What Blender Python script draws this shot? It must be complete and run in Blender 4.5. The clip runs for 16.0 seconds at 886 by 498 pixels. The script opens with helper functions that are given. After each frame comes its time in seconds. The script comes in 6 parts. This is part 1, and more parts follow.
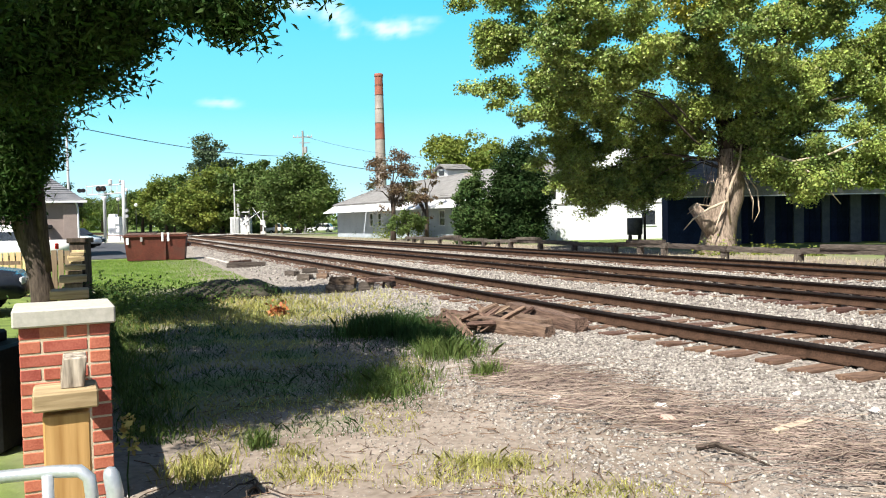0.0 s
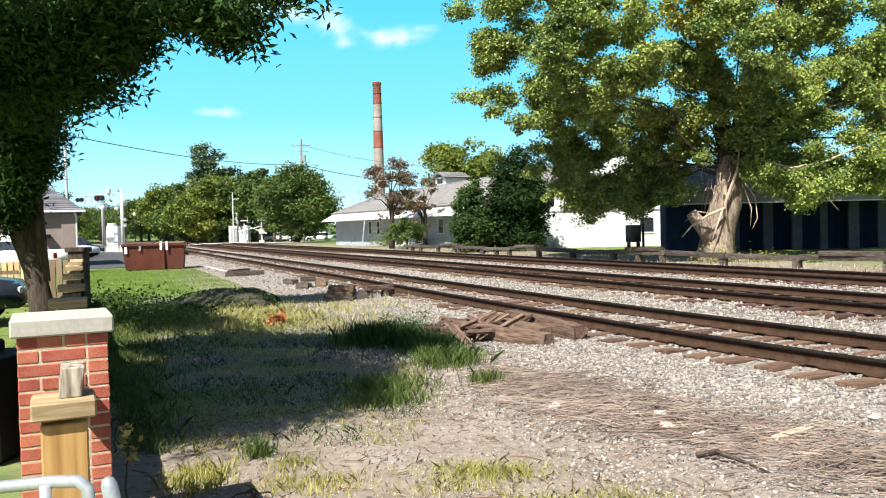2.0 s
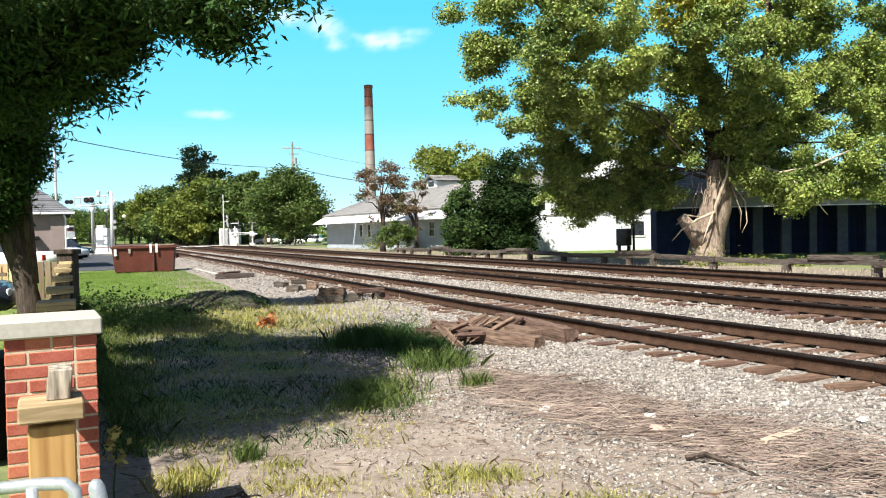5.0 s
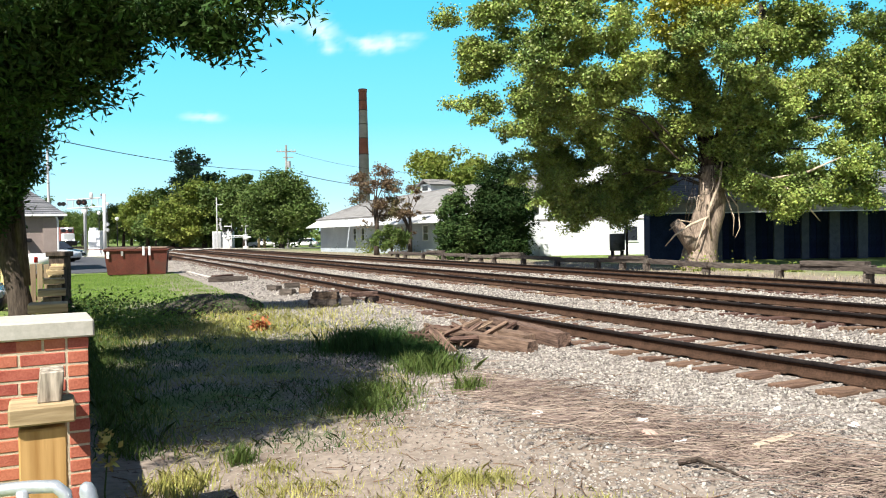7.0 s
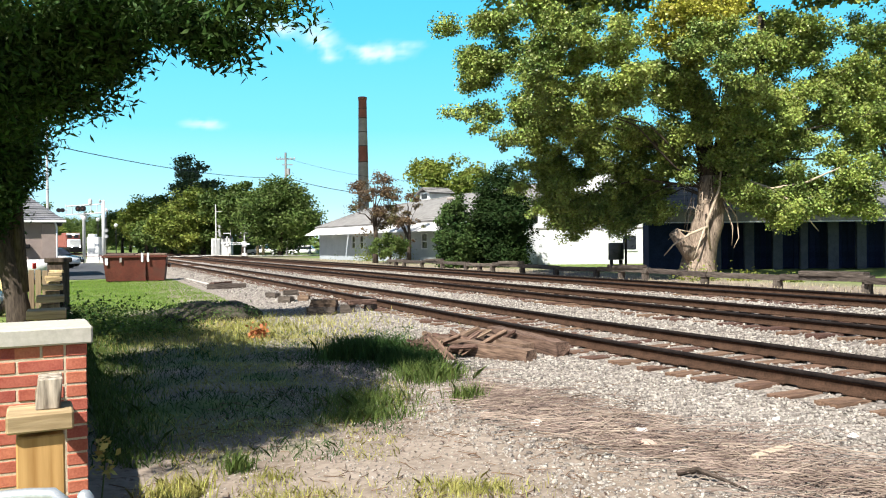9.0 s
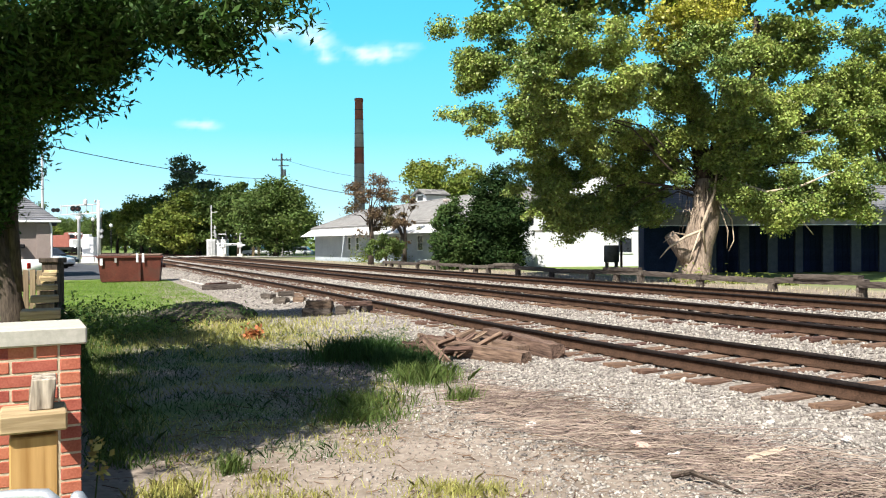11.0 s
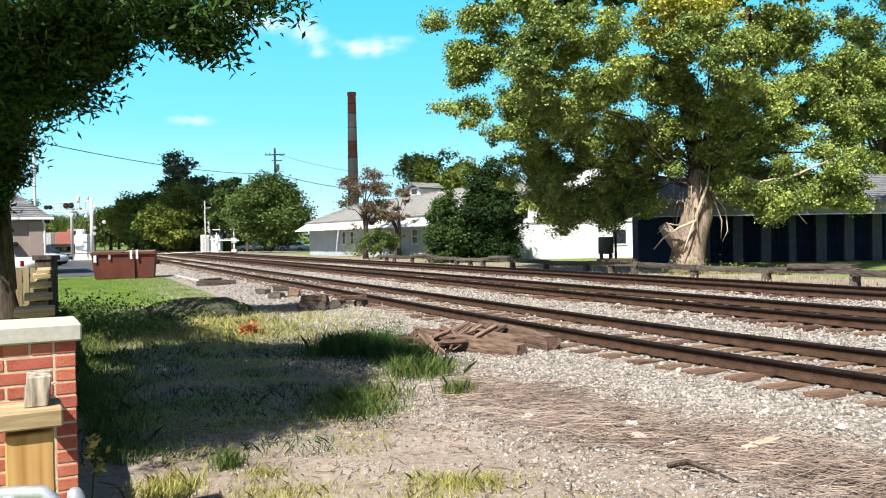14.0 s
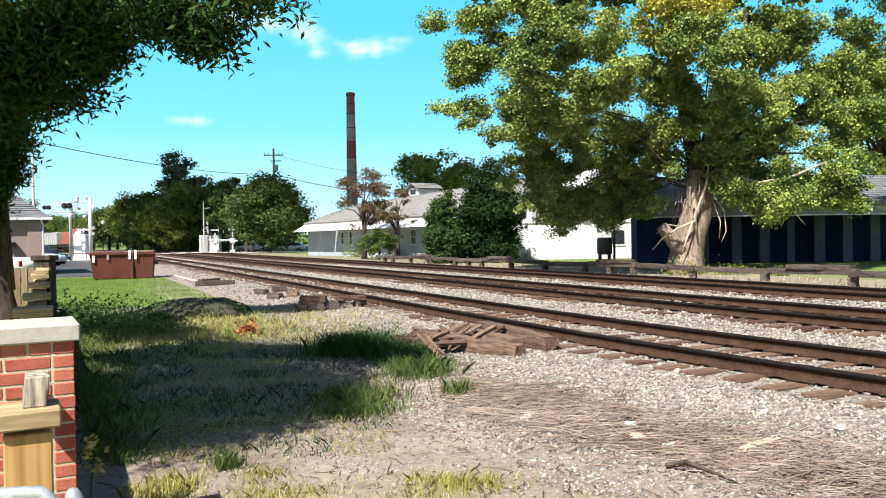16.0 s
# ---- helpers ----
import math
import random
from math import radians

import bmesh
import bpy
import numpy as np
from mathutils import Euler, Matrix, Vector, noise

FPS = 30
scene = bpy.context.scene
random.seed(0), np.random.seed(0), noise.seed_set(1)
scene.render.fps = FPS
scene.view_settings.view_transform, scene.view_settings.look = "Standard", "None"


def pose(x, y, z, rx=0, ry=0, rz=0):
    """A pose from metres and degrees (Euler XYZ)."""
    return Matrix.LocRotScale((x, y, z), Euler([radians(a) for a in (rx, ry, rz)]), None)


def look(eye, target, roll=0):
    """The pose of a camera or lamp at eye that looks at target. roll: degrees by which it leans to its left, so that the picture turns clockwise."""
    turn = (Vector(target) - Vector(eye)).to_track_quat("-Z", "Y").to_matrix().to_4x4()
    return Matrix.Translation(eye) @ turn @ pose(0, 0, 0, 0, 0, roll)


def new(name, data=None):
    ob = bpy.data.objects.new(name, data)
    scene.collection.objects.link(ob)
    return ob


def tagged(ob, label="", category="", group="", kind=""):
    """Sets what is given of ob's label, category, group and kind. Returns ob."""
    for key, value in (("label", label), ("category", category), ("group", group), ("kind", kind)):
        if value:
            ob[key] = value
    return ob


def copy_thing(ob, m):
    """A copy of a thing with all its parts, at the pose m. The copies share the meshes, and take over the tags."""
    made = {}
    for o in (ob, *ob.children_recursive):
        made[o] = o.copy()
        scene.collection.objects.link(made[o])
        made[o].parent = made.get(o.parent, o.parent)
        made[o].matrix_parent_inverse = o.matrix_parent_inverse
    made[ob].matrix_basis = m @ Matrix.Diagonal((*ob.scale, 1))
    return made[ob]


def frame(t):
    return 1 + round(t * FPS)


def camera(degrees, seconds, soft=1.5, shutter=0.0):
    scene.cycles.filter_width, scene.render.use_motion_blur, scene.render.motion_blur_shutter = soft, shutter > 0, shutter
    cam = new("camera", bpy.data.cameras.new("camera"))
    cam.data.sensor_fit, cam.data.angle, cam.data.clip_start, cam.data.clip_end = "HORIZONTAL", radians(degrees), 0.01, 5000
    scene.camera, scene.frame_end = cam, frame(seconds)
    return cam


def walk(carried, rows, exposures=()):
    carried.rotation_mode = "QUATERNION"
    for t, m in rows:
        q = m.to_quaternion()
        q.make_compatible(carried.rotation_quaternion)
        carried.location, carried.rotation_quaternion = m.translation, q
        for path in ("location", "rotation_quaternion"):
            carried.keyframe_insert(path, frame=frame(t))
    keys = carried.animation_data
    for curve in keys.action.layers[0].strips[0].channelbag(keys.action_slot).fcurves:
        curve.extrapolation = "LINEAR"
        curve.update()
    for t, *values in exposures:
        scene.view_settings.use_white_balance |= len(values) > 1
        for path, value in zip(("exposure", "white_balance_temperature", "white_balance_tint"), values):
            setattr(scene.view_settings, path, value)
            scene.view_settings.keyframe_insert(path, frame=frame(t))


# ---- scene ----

# ---- camera ----
cam = camera(58.0, 16.0, soft=1.1)
PATH = [
    (0.0, (0.000, 0.0, 1.650), (0.0000, 9.9938, 1.2967), -1.150),
    (0.5, (-0.000, 0.0, 1.649), (0.0015, 9.9944, 1.3146), -1.209),
    (1.0, (-0.002, 0.0, 1.651), (0.0055, 9.9951, 1.3381), -1.276),
    (1.5, (0.001, 0.0, 1.650), (0.0152, 9.9959, 1.3641), -1.329),
    (2.0, (0.001, 0.0, 1.650), (0.0197, 9.9968, 1.3957), -1.362),
    (2.5, (0.002, 0.0, 1.649), (0.0257, 9.9975, 1.4264), -1.291),
    (3.0, (0.002, 0.0, 1.648), (0.0331, 9.9976, 1.4331), -1.303),
    (3.5, (0.002, 0.0, 1.648), (0.0492, 9.9975, 1.4279), -1.342),
    (4.0, (0.004, 0.0, 1.646), (0.0769, 9.9973, 1.4255), -1.367),
    (6.5, (0.003, 0.0, 1.648), (0.2043, 9.9962, 1.4599), -0.917),
    (7.0, (0.003, 0.0, 1.645), (0.2150, 9.9964, 1.4776), -0.920),
    (7.5, (0.002, 0.0, 1.648), (0.2149, 9.9968, 1.5108), -0.841),
    (8.0, (0.004, 0.0, 1.648), (0.2204, 9.9971, 1.5461), -0.775),
    (8.5, (0.000, 0.0, 1.649), (0.2229, 9.9972, 1.5717), -0.710),
    (9.0, (-0.001, 0.0, 1.647), (0.2271, 9.9972, 1.5817), -0.614),
    (11.5, (-0.000, 0.0, 1.648), (0.2956, 9.9955, 1.6051), -0.316),
    (12.0, (-0.003, 0.0, 1.649), (0.3172, 9.9947, 1.5925), -0.392),
    (12.5, (0.001, 0.0, 1.646), (0.3270, 9.9943, 1.5610), -0.587),
    (13.0, (-0.002, 0.0, 1.647), (0.3253, 9.9939, 1.5227), -0.909),
    (13.5, (-0.002, 0.0, 1.646), (0.3314, 9.9935, 1.5102), -1.021),
    (14.0, (0.000, 0.0, 1.645), (0.3487, 9.9931, 1.5170), -0.954),
    (14.5, (-0.001, 0.0, 1.645), (0.3580, 9.9928, 1.5194), -0.919),
    (15.0, (0.001, 0.0, 1.644), (0.3672, 9.9925, 1.5217), -0.929),
    (15.5, (0.000, 0.0, 1.645), (0.3648, 9.9926, 1.5229), -0.909),
    (16.0, (0.000, 0.0, 1.645), (0.3648, 9.9926, 1.5229), -0.909),
]
walk(cam, [(t, look(eye, target, roll)) for t, eye, target, roll in PATH])

# ---- world and sun ----
SUN = Vector((0.42, 0.73, -1.0)).normalized()
world = bpy.data.worlds.new("sky")
scene.world = world
world.use_nodes = True
wn, wl = world.node_tree.nodes, world.node_tree.links
sky = wn.new("ShaderNodeTexSky")
sky.sky_type = "NISHITA"
sky.sun_disc = False
sky.sun_elevation = math.asin(-SUN.z)
sky.sun_rotation = math.atan2(-SUN.x, -SUN.y)
sky.air_density, sky.dust_density, sky.ozone_density = 1.0, 0.6, 1.5
wl.new(sky.outputs[0], wn["Background"].inputs[0])
wn["Background"].inputs[1].default_value = 0.05
sun = new("sun", bpy.data.lights.new("sun", "SUN"))
sun.data.energy, sun.data.angle, sun.data.color = 5.0, radians(0.53), (1.0, 0.945, 0.85)
sun.matrix_world = look((-20, -10, 40), Vector((-20, -10, 40)) + SUN)
scene.view_settings.exposure = 1.06


# ---- materials ----
def material(name, dark, light, scale=8.0, rough=0.85, bump=0.3, fine=6.0, metal=0.0, per=0.0, island=False, spec=0.3, trans=0.0, alt=None, alt_at=0.62, grain=None):
    """Two colours mixed by a coarse and a fine noise, with a fine relief. per: how far single pieces differ in brightness; grain: the noise drawn out along an axis."""
    m = bpy.data.materials.new(name)
    m.use_nodes = True
    n, l = m.node_tree.nodes, m.node_tree.links
    b = n["Principled BSDF"]
    co = n.new("ShaderNodeTexCoord")
    big, small = n.new("ShaderNodeTexNoise"), n.new("ShaderNodeTexNoise")
    big.inputs["Scale"].default_value, small.inputs["Scale"].default_value = scale, scale * fine
    big.inputs["Detail"].default_value, small.inputs["Detail"].default_value = 5, 6
    where = co.outputs["Object"]
    if grain:
        stretch = n.new("ShaderNodeMapping")
        stretch.inputs["Scale"].default_value = grain
        l.new(where, stretch.inputs["Vector"])
        where = stretch.outputs[0]
    l.new(where, big.inputs["Vector"])
    l.new(where, small.inputs["Vector"])
    mixn = n.new("ShaderNodeMix")
    mixn.inputs[0].default_value = 0.5
    l.new(big.outputs["Fac"], mixn.inputs[2])
    l.new(small.outputs["Fac"], mixn.inputs[3])
    ramp = n.new("ShaderNodeValToRGB")
    ramp.color_ramp.elements[0].position, ramp.color_ramp.elements[1].position = 0.36, 0.64
    ramp.color_ramp.elements[0].color, ramp.color_ramp.elements[1].color = (*dark, 1), (*light, 1)
    l.new(mixn.outputs[0], ramp.inputs[0])
    col = ramp.outputs[0]
    if alt:
        third = n.new("ShaderNodeTexNoise")
        third.inputs["Scale"].default_value, third.inputs["Detail"].default_value = scale * 0.45, 4
        l.new(co.outputs["Object"], third.inputs["Vector"])
        edge = n.new("ShaderNodeMapRange")
        edge.inputs[1].default_value, edge.inputs[2].default_value = alt_at - 0.06, alt_at + 0.06
        l.new(third.outputs["Fac"], edge.inputs[0])
        mx = n.new("ShaderNodeMix")
        mx.data_type = "RGBA"
        l.new(edge.outputs[0], mx.inputs[0])
        l.new(col, mx.inputs[6])
        mx.inputs[7].default_value = (*alt, 1)
        col = mx.outputs[2]
    if per:
        rnd = n.new("ShaderNodeNewGeometry").outputs["Random Per Island"] if island else n.new("ShaderNodeObjectInfo").outputs["Random"]
        rng = n.new("ShaderNodeMapRange")
        rng.inputs[3].default_value, rng.inputs[4].default_value = 1 - per, 1 + per
        l.new(rnd, rng.inputs[0])
        hsv = n.new("ShaderNodeHueSaturation")
        l.new(rng.outputs[0], hsv.inputs["Value"])
        hue = n.new("ShaderNodeMapRange")
        hue.inputs[3].default_value, hue.inputs[4].default_value = 0.5 - per * 0.05, 0.5 + per * 0.05
        l.new(rnd, hue.inputs[0])
        l.new(hue.outputs[0], hsv.inputs["Hue"])
        l.new(col, hsv.inputs["Color"])
        col = hsv.outputs[0]
    l.new(col, b.inputs["Base Color"])
    b.inputs["Roughness"].default_value, b.inputs["Metallic"].default_value = rough, metal
    b.inputs["Specular IOR Level"].default_value = spec
    if bump:
        bp = n.new("ShaderNodeBump")
        bp.inputs["Strength"].default_value, bp.inputs["Distance"].default_value = bump, 0.02
        l.new(small.outputs["Fac"], bp.inputs["Height"])
        l.new(bp.outputs[0], b.inputs["Normal"])
    if trans:
        tr, ad = n.new("ShaderNodeBsdfTranslucent"), n.new("ShaderNodeMixShader")
        l.new(col, tr.inputs[0])
        ad.inputs[0].default_value = trans
        l.new(b.outputs[0], ad.inputs[1])
        l.new(tr.outputs[0], ad.inputs[2])
        l.new(ad.outputs[0], n["Material Output"].inputs[0])
    return m


M_DIRT = material("dry_dirt", (0.165, 0.132, 0.104), (0.315, 0.265, 0.222), 1.2, 0.95, 0.5, 14)
M_RAIL = material("rusty_rail", (0.030, 0.018, 0.012), (0.080, 0.046, 0.031), 6, 0.85, 0.3, 8, 0.0, spec=0.1)
M_HEAD = material("worn_rail_head", (0.008, 0.006, 0.006), (0.024, 0.019, 0.018), 4, 0.75, 0.1, 8, 0.0, spec=0.1)
M_TIE = material("weathered_tie", (0.065, 0.036, 0.025), (0.20, 0.12, 0.085), 9, 0.92, 0.7, 5, per=0.35, grain=(0.15, 1, 1))
M_STONE = material("ballast_stone", (0.13, 0.118, 0.106), (0.42, 0.386, 0.352), 14, 0.92, 0.5, 5, per=0.45, island=True, spec=0.15)
M_BRICK = material("red_brick", (0.33, 0.082, 0.052), (0.47, 0.150, 0.098), 9, 0.85, 0.18, 10, per=0.16)
M_MORTAR = material("mortar", (0.46, 0.38, 0.27), (0.62, 0.53, 0.39), 12, 0.95, 0.3, 8)
M_CAPSTONE = material("limestone", (0.36, 0.345, 0.30), (0.50, 0.48, 0.43), 3, 0.9, 0.07, 14)
M_POST = material("yellow_pine", (0.30, 0.155, 0.045), (0.52, 0.32, 0.125), 14, 0.7, 0.12, 3, grain=(1, 1, 0.06))
M_POSTCAP = material("greyed_pine", (0.25, 0.18, 0.095), (0.48, 0.37, 0.22), 16, 0.85, 0.15, 3, grain=(0.12, 1, 1))
M_ENDGRAIN = material("weathered_board", (0.10, 0.08, 0.062), (0.56, 0.49, 0.40), 26, 0.9, 0.25, 2, grain=(1, 1, 0.14))
M_STEEL = material("galvanised_steel", (0.42, 0.46, 0.50), (0.62, 0.65, 0.68), 10, 0.32, 0.08, 6, 0.55, spec=0.5)
M_PICKET = material("brown_picket", (0.11, 0.078, 0.050), (0.25, 0.185, 0.12), 10, 0.88, 0.3, 3, per=0.25, grain=(1, 1, 0.08))
M_PICKETY = material("fresh_picket", (0.40, 0.29, 0.14), (0.62, 0.48, 0.27), 10, 0.85, 0.2, 3, per=0.15, grain=(1, 1, 0.08))
M_OLDWOOD = material("grey_timber", (0.034, 0.027, 0.022), (0.135, 0.112, 0.096), 9, 0.95, 0.8, 4, per=0.25, grain=(0.12, 1, 1))
M_TIMBER = material("brown_timber", (0.05, 0.030, 0.022), (0.22, 0.145, 0.108), 9, 0.95, 0.9, 4, per=0.35, grain=(0.12, 1, 1))
M_RUSTRED = material("dumpster_paint", (0.070, 0.020, 0.013), (0.130, 0.036, 0.023), 2.2, 0.6, 0.15, 9, alt=(0.075, 0.034, 0.024))
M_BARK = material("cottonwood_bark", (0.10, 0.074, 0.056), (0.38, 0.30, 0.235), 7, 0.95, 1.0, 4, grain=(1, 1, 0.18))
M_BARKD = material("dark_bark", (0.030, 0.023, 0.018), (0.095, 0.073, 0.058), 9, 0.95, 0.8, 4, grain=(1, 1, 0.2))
M_DEADWOOD = material("bare_branch", (0.32, 0.25, 0.18), (0.55, 0.46, 0.36), 6, 0.9, 0.4, 6)
M_WHITE = material("white_siding", (0.60, 0.62, 0.65), (0.72, 0.74, 0.77), 1.2, 0.6, 0.1, 20, per=0.03)
M_SHINGLE = material("grey_shingle", (0.175, 0.172, 0.168), (0.275, 0.27, 0.265), 1.5, 0.95, 0.4, 14, per=0.12, island=True)
M_SHINGLED = material("dark_shingle", (0.10, 0.105, 0.12), (0.20, 0.205, 0.22), 1.5, 0.9, 0.4, 14, per=0.15, island=True)
M_BLUE = material("navy_siding", (0.008, 0.018, 0.055), (0.016, 0.032, 0.090), 2, 0.7, 0.1, 8, per=0.15, spec=0.15)
M_BLUEGREY = material("blue_grey_post", (0.058, 0.072, 0.098), (0.10, 0.12, 0.155), 3, 0.8, 0.15, 8)
M_FASCIA = material("weathered_fascia", (0.20, 0.195, 0.18), (0.31, 0.30, 0.285), 2, 0.8, 0.2, 9)
M_TAN = material("tan_stucco", (0.23, 0.185, 0.17), (0.30, 0.245, 0.225), 2, 0.9, 0.3, 14)
M_GLASS = material("dark_glass", (0.015, 0.018, 0.022), (0.035, 0.04, 0.05), 2, 0.08, 0.0, 4, spec=0.7)
M_CHIMRED = material("chimney_red", (0.20, 0.07, 0.05), (0.34, 0.125, 0.088), 0.7, 0.9, 0.3, 14)
M_CHIMGREY = material("chimney_grey", (0.21, 0.18, 0.165), (0.40, 0.355, 0.33), 0.7, 0.9, 0.3, 14)
M_GALV = material("grey_metal", (0.30, 0.31, 0.32), (0.46, 0.47, 0.48), 3, 0.5, 0.1, 8, 0.4)
M_SILVER = material("silver_paint", (0.42, 0.43, 0.44), (0.58, 0.59, 0.60), 3, 0.55, 0.1, 8)
M_BLACK = material("black_metal", (0.008, 0.008, 0.009), (0.02, 0.02, 0.022), 4, 0.5, 0.1, 8, spec=0.12)
M_ASPHALT = material("asphalt", (0.045, 0.047, 0.055), (0.085, 0.088, 0.10), 1.0, 0.9, 0.4, 40)
M_CONCRETE = material("pale_concrete", (0.42, 0.40, 0.37), (0.58, 0.56, 0.52), 1.0, 0.9, 0.3, 20)
M_CARWHITE = material("white_car_paint", (0.74, 0.74, 0.75), (0.82, 0.82, 0.83), 1, 0.25, 0.0, 6, spec=0.6)
M_CARGREY = material("dark_car_paint", (0.015, 0.018, 0.026), (0.03, 0.035, 0.045), 1, 0.25, 0.0, 6, spec=0.6)
M_TYRE = material("tyre_rubber", (0.012, 0.012, 0.012), (0.03, 0.03, 0.03), 6, 0.9, 0.2, 6)
M_REDLENS = material("red_lens", (0.40, 0.015, 0.012), (0.55, 0.03, 0.02), 3, 0.2, 0.0, 4, spec=0.6)
M_LEAF = material("cottonwood_leaf", (0.072, 0.125, 0.034), (0.36, 0.42, 0.10), 0.35, 0.42, 0.0, 5, per=0.45, island=True, trans=0.12, alt=(0.38, 0.36, 0.06), alt_at=0.70)
M_LEAFD = material("dark_tree_leaf", (0.016, 0.040, 0.009), (0.065, 0.115, 0.026), 0.8, 0.6, 0.0, 5, per=0.45, island=True, trans=0.18, spec=0.12)
M_LEAFF = material("far_tree_leaf", (0.055, 0.10, 0.022), (0.14, 0.19, 0.045), 0.14, 0.65, 0.0, 7, per=0.3, island=True, trans=0.25)
M_LEAFY = material("yellow_green_leaf", (0.11, 0.16, 0.030), (0.24, 0.27, 0.05), 0.14, 0.65, 0.0, 7, per=0.3, island=True, trans=0.3)
M_LEAFBLUE = material("pine_needle", (0.055, 0.095, 0.055), (0.12, 0.165, 0.09), 0.2, 0.7, 0.0, 7, per=0.3, island=True, trans=0.15)
# arborvitae leaf, its colour darkened to stand in for shade
M_LEAFCONSHADE = material("shaded_conifer_spray", (0.010, 0.026, 0.009), (0.036, 0.064, 0.018), 0.5, 0.85, 0.0, 7, per=0.35, island=True, spec=0.08)
M_LEAFRED = material("bronze_leaf", (0.085, 0.055, 0.035), (0.20, 0.135, 0.075), 0.5, 0.6, 0.0, 7, per=0.4, island=True, trans=0.25, alt=(0.12, 0.14, 0.045), alt_at=0.55)
M_GRASS = material("green_blade", (0.068, 0.115, 0.028), (0.185, 0.245, 0.062), 0.8, 0.6, 0.0, 7, per=0.35, island=True, trans=0.35)
M_GRASSD = material("deep_green_blade", (0.030, 0.075, 0.018), (0.080, 0.15, 0.036), 0.8, 0.6, 0.0, 7, per=0.35, island=True, trans=0.3)
M_GRASSY = material("yellowing_blade", (0.26, 0.27, 0.065), (0.52, 0.47, 0.17), 0.8, 0.7, 0.0, 7, per=0.3, island=True, trans=0.3)
M_STRAW = material("dry_stalk", (0.13, 0.096, 0.080), (0.34, 0.268, 0.228), 0.8, 0.85, 0.0, 7, per=0.45, island=True, spec=0.1)
M_WHITESTONE = material("white_stone", (0.62, 0.60, 0.57), (0.80, 0.78, 0.75), 12, 0.85, 0.3, 5)
M_PINKSTONE = material("pink_stone", (0.42, 0.27, 0.22), (0.58, 0.40, 0.34), 12, 0.85, 0.3, 5)
M_ORANGE = material("orange_leaves", (0.38, 0.12, 0.04), (0.55, 0.22, 0.085), 6, 0.7, 0.2, 5, per=0.25, island=True)
M_CLOUD = material("cloud", (0.9, 0.9, 0.9), (0.95, 0.95, 0.95), 0.01, 1.0, 0.0, 4)
M_LOCO = material("locomotive_red", (0.22, 0.07, 0.055), (0.33, 0.12, 0.10), 1.0, 0.6, 0.05, 6)
M_LAMP = bpy.data.materials.new("lit_headlight")
M_LAMP.use_nodes = True
M_LAMP.node_tree.nodes["Principled BSDF"].inputs["Emission Color"].default_value = (1.0, 0.95, 0.85, 1)
M_LAMP.node_tree.nodes["Principled BSDF"].inputs["Emission Strength"].default_value = 6.0
M_LAWN = material("mown_grass_blade", (0.11, 0.20, 0.03), (0.24, 0.36, 0.06), 0.8, 0.6, 0.0, 7, per=0.25, island=True, trans=0.3)
# white wall, with the awning's shade put into a blue-grey colour
M_WALLSHADE = material("shaded_white_wall", (0.30, 0.34, 0.39), (0.42, 0.46, 0.51), 0.8, 0.7, 0.1, 16)
M_DRYGRASS = material("dry_blade", (0.36, 0.31, 0.20), (0.54, 0.48, 0.35), 0.8, 0.8, 0.0, 7, per=0.3, island=True, trans=0.2)
M_LEAFGOLD = material("golden_leaf", (0.25, 0.26, 0.04), (0.50, 0.47, 0.08), 0.5, 0.45, 0.0, 5, per=0.35, island=True, trans=0.25)
M_PIPEWHITE = material("pale_metal_panel", (0.60, 0.61, 0.62), (0.74, 0.75, 0.76), 3, 0.55, 0.1, 8)
M_DRUM = material("dark_drum", (0.06, 0.06, 0.056), (0.14, 0.135, 0.13), 3, 0.6, 0.15, 8)
# the same leaf in a lighter colour that stands in for sunlight
M_LEAFCONLIT = material("lit_conifer_spray", (0.030, 0.062, 0.020), (0.085, 0.135, 0.038), 0.5, 0.85, 0.0, 7, per=0.35, island=True, spec=0.08)
M_PEBBLE = material("pale_pebble", (0.27, 0.24, 0.21), (0.46, 0.42, 0.38), 14, 0.92, 0.3, 5, per=0.3, island=True, spec=0.15)
M_SOIL = material("dark_soil", (0.035, 0.032, 0.024), (0.095, 0.085, 0.062), 2.5, 0.97, 0.8, 10)


# ---- building helpers ----
rng = np.random.default_rng(7)


def mesh_of(name, bm, mats):
    me = bpy.data.meshes.new(name)
    bm.to_mesh(me)
    bm.free()
    for m in (mats if isinstance(mats, (list, tuple)) else [mats]):
        me.materials.append(m)
    return me


def part(name, bm, mat, parent, label=""):
    """Links a bmesh as one mesh object under a thing or a part."""
    ob = new(name, mesh_of(name, bm, mat))
    ob.parent = parent
    return tagged(ob, label)


def thing(name, m, label, category, group="", kind=""):
    ob = new(name)
    ob.empty_display_size = 0.2
    ob.matrix_world = m
    return tagged(ob, label, category, group, kind)


def whole(name, bm, mat, m, label="", category="", group="", kind=""):
    ob = new(name, mesh_of(name, bm, mat))
    ob.matrix_world = m
    return tagged(ob, label, category, group, kind)


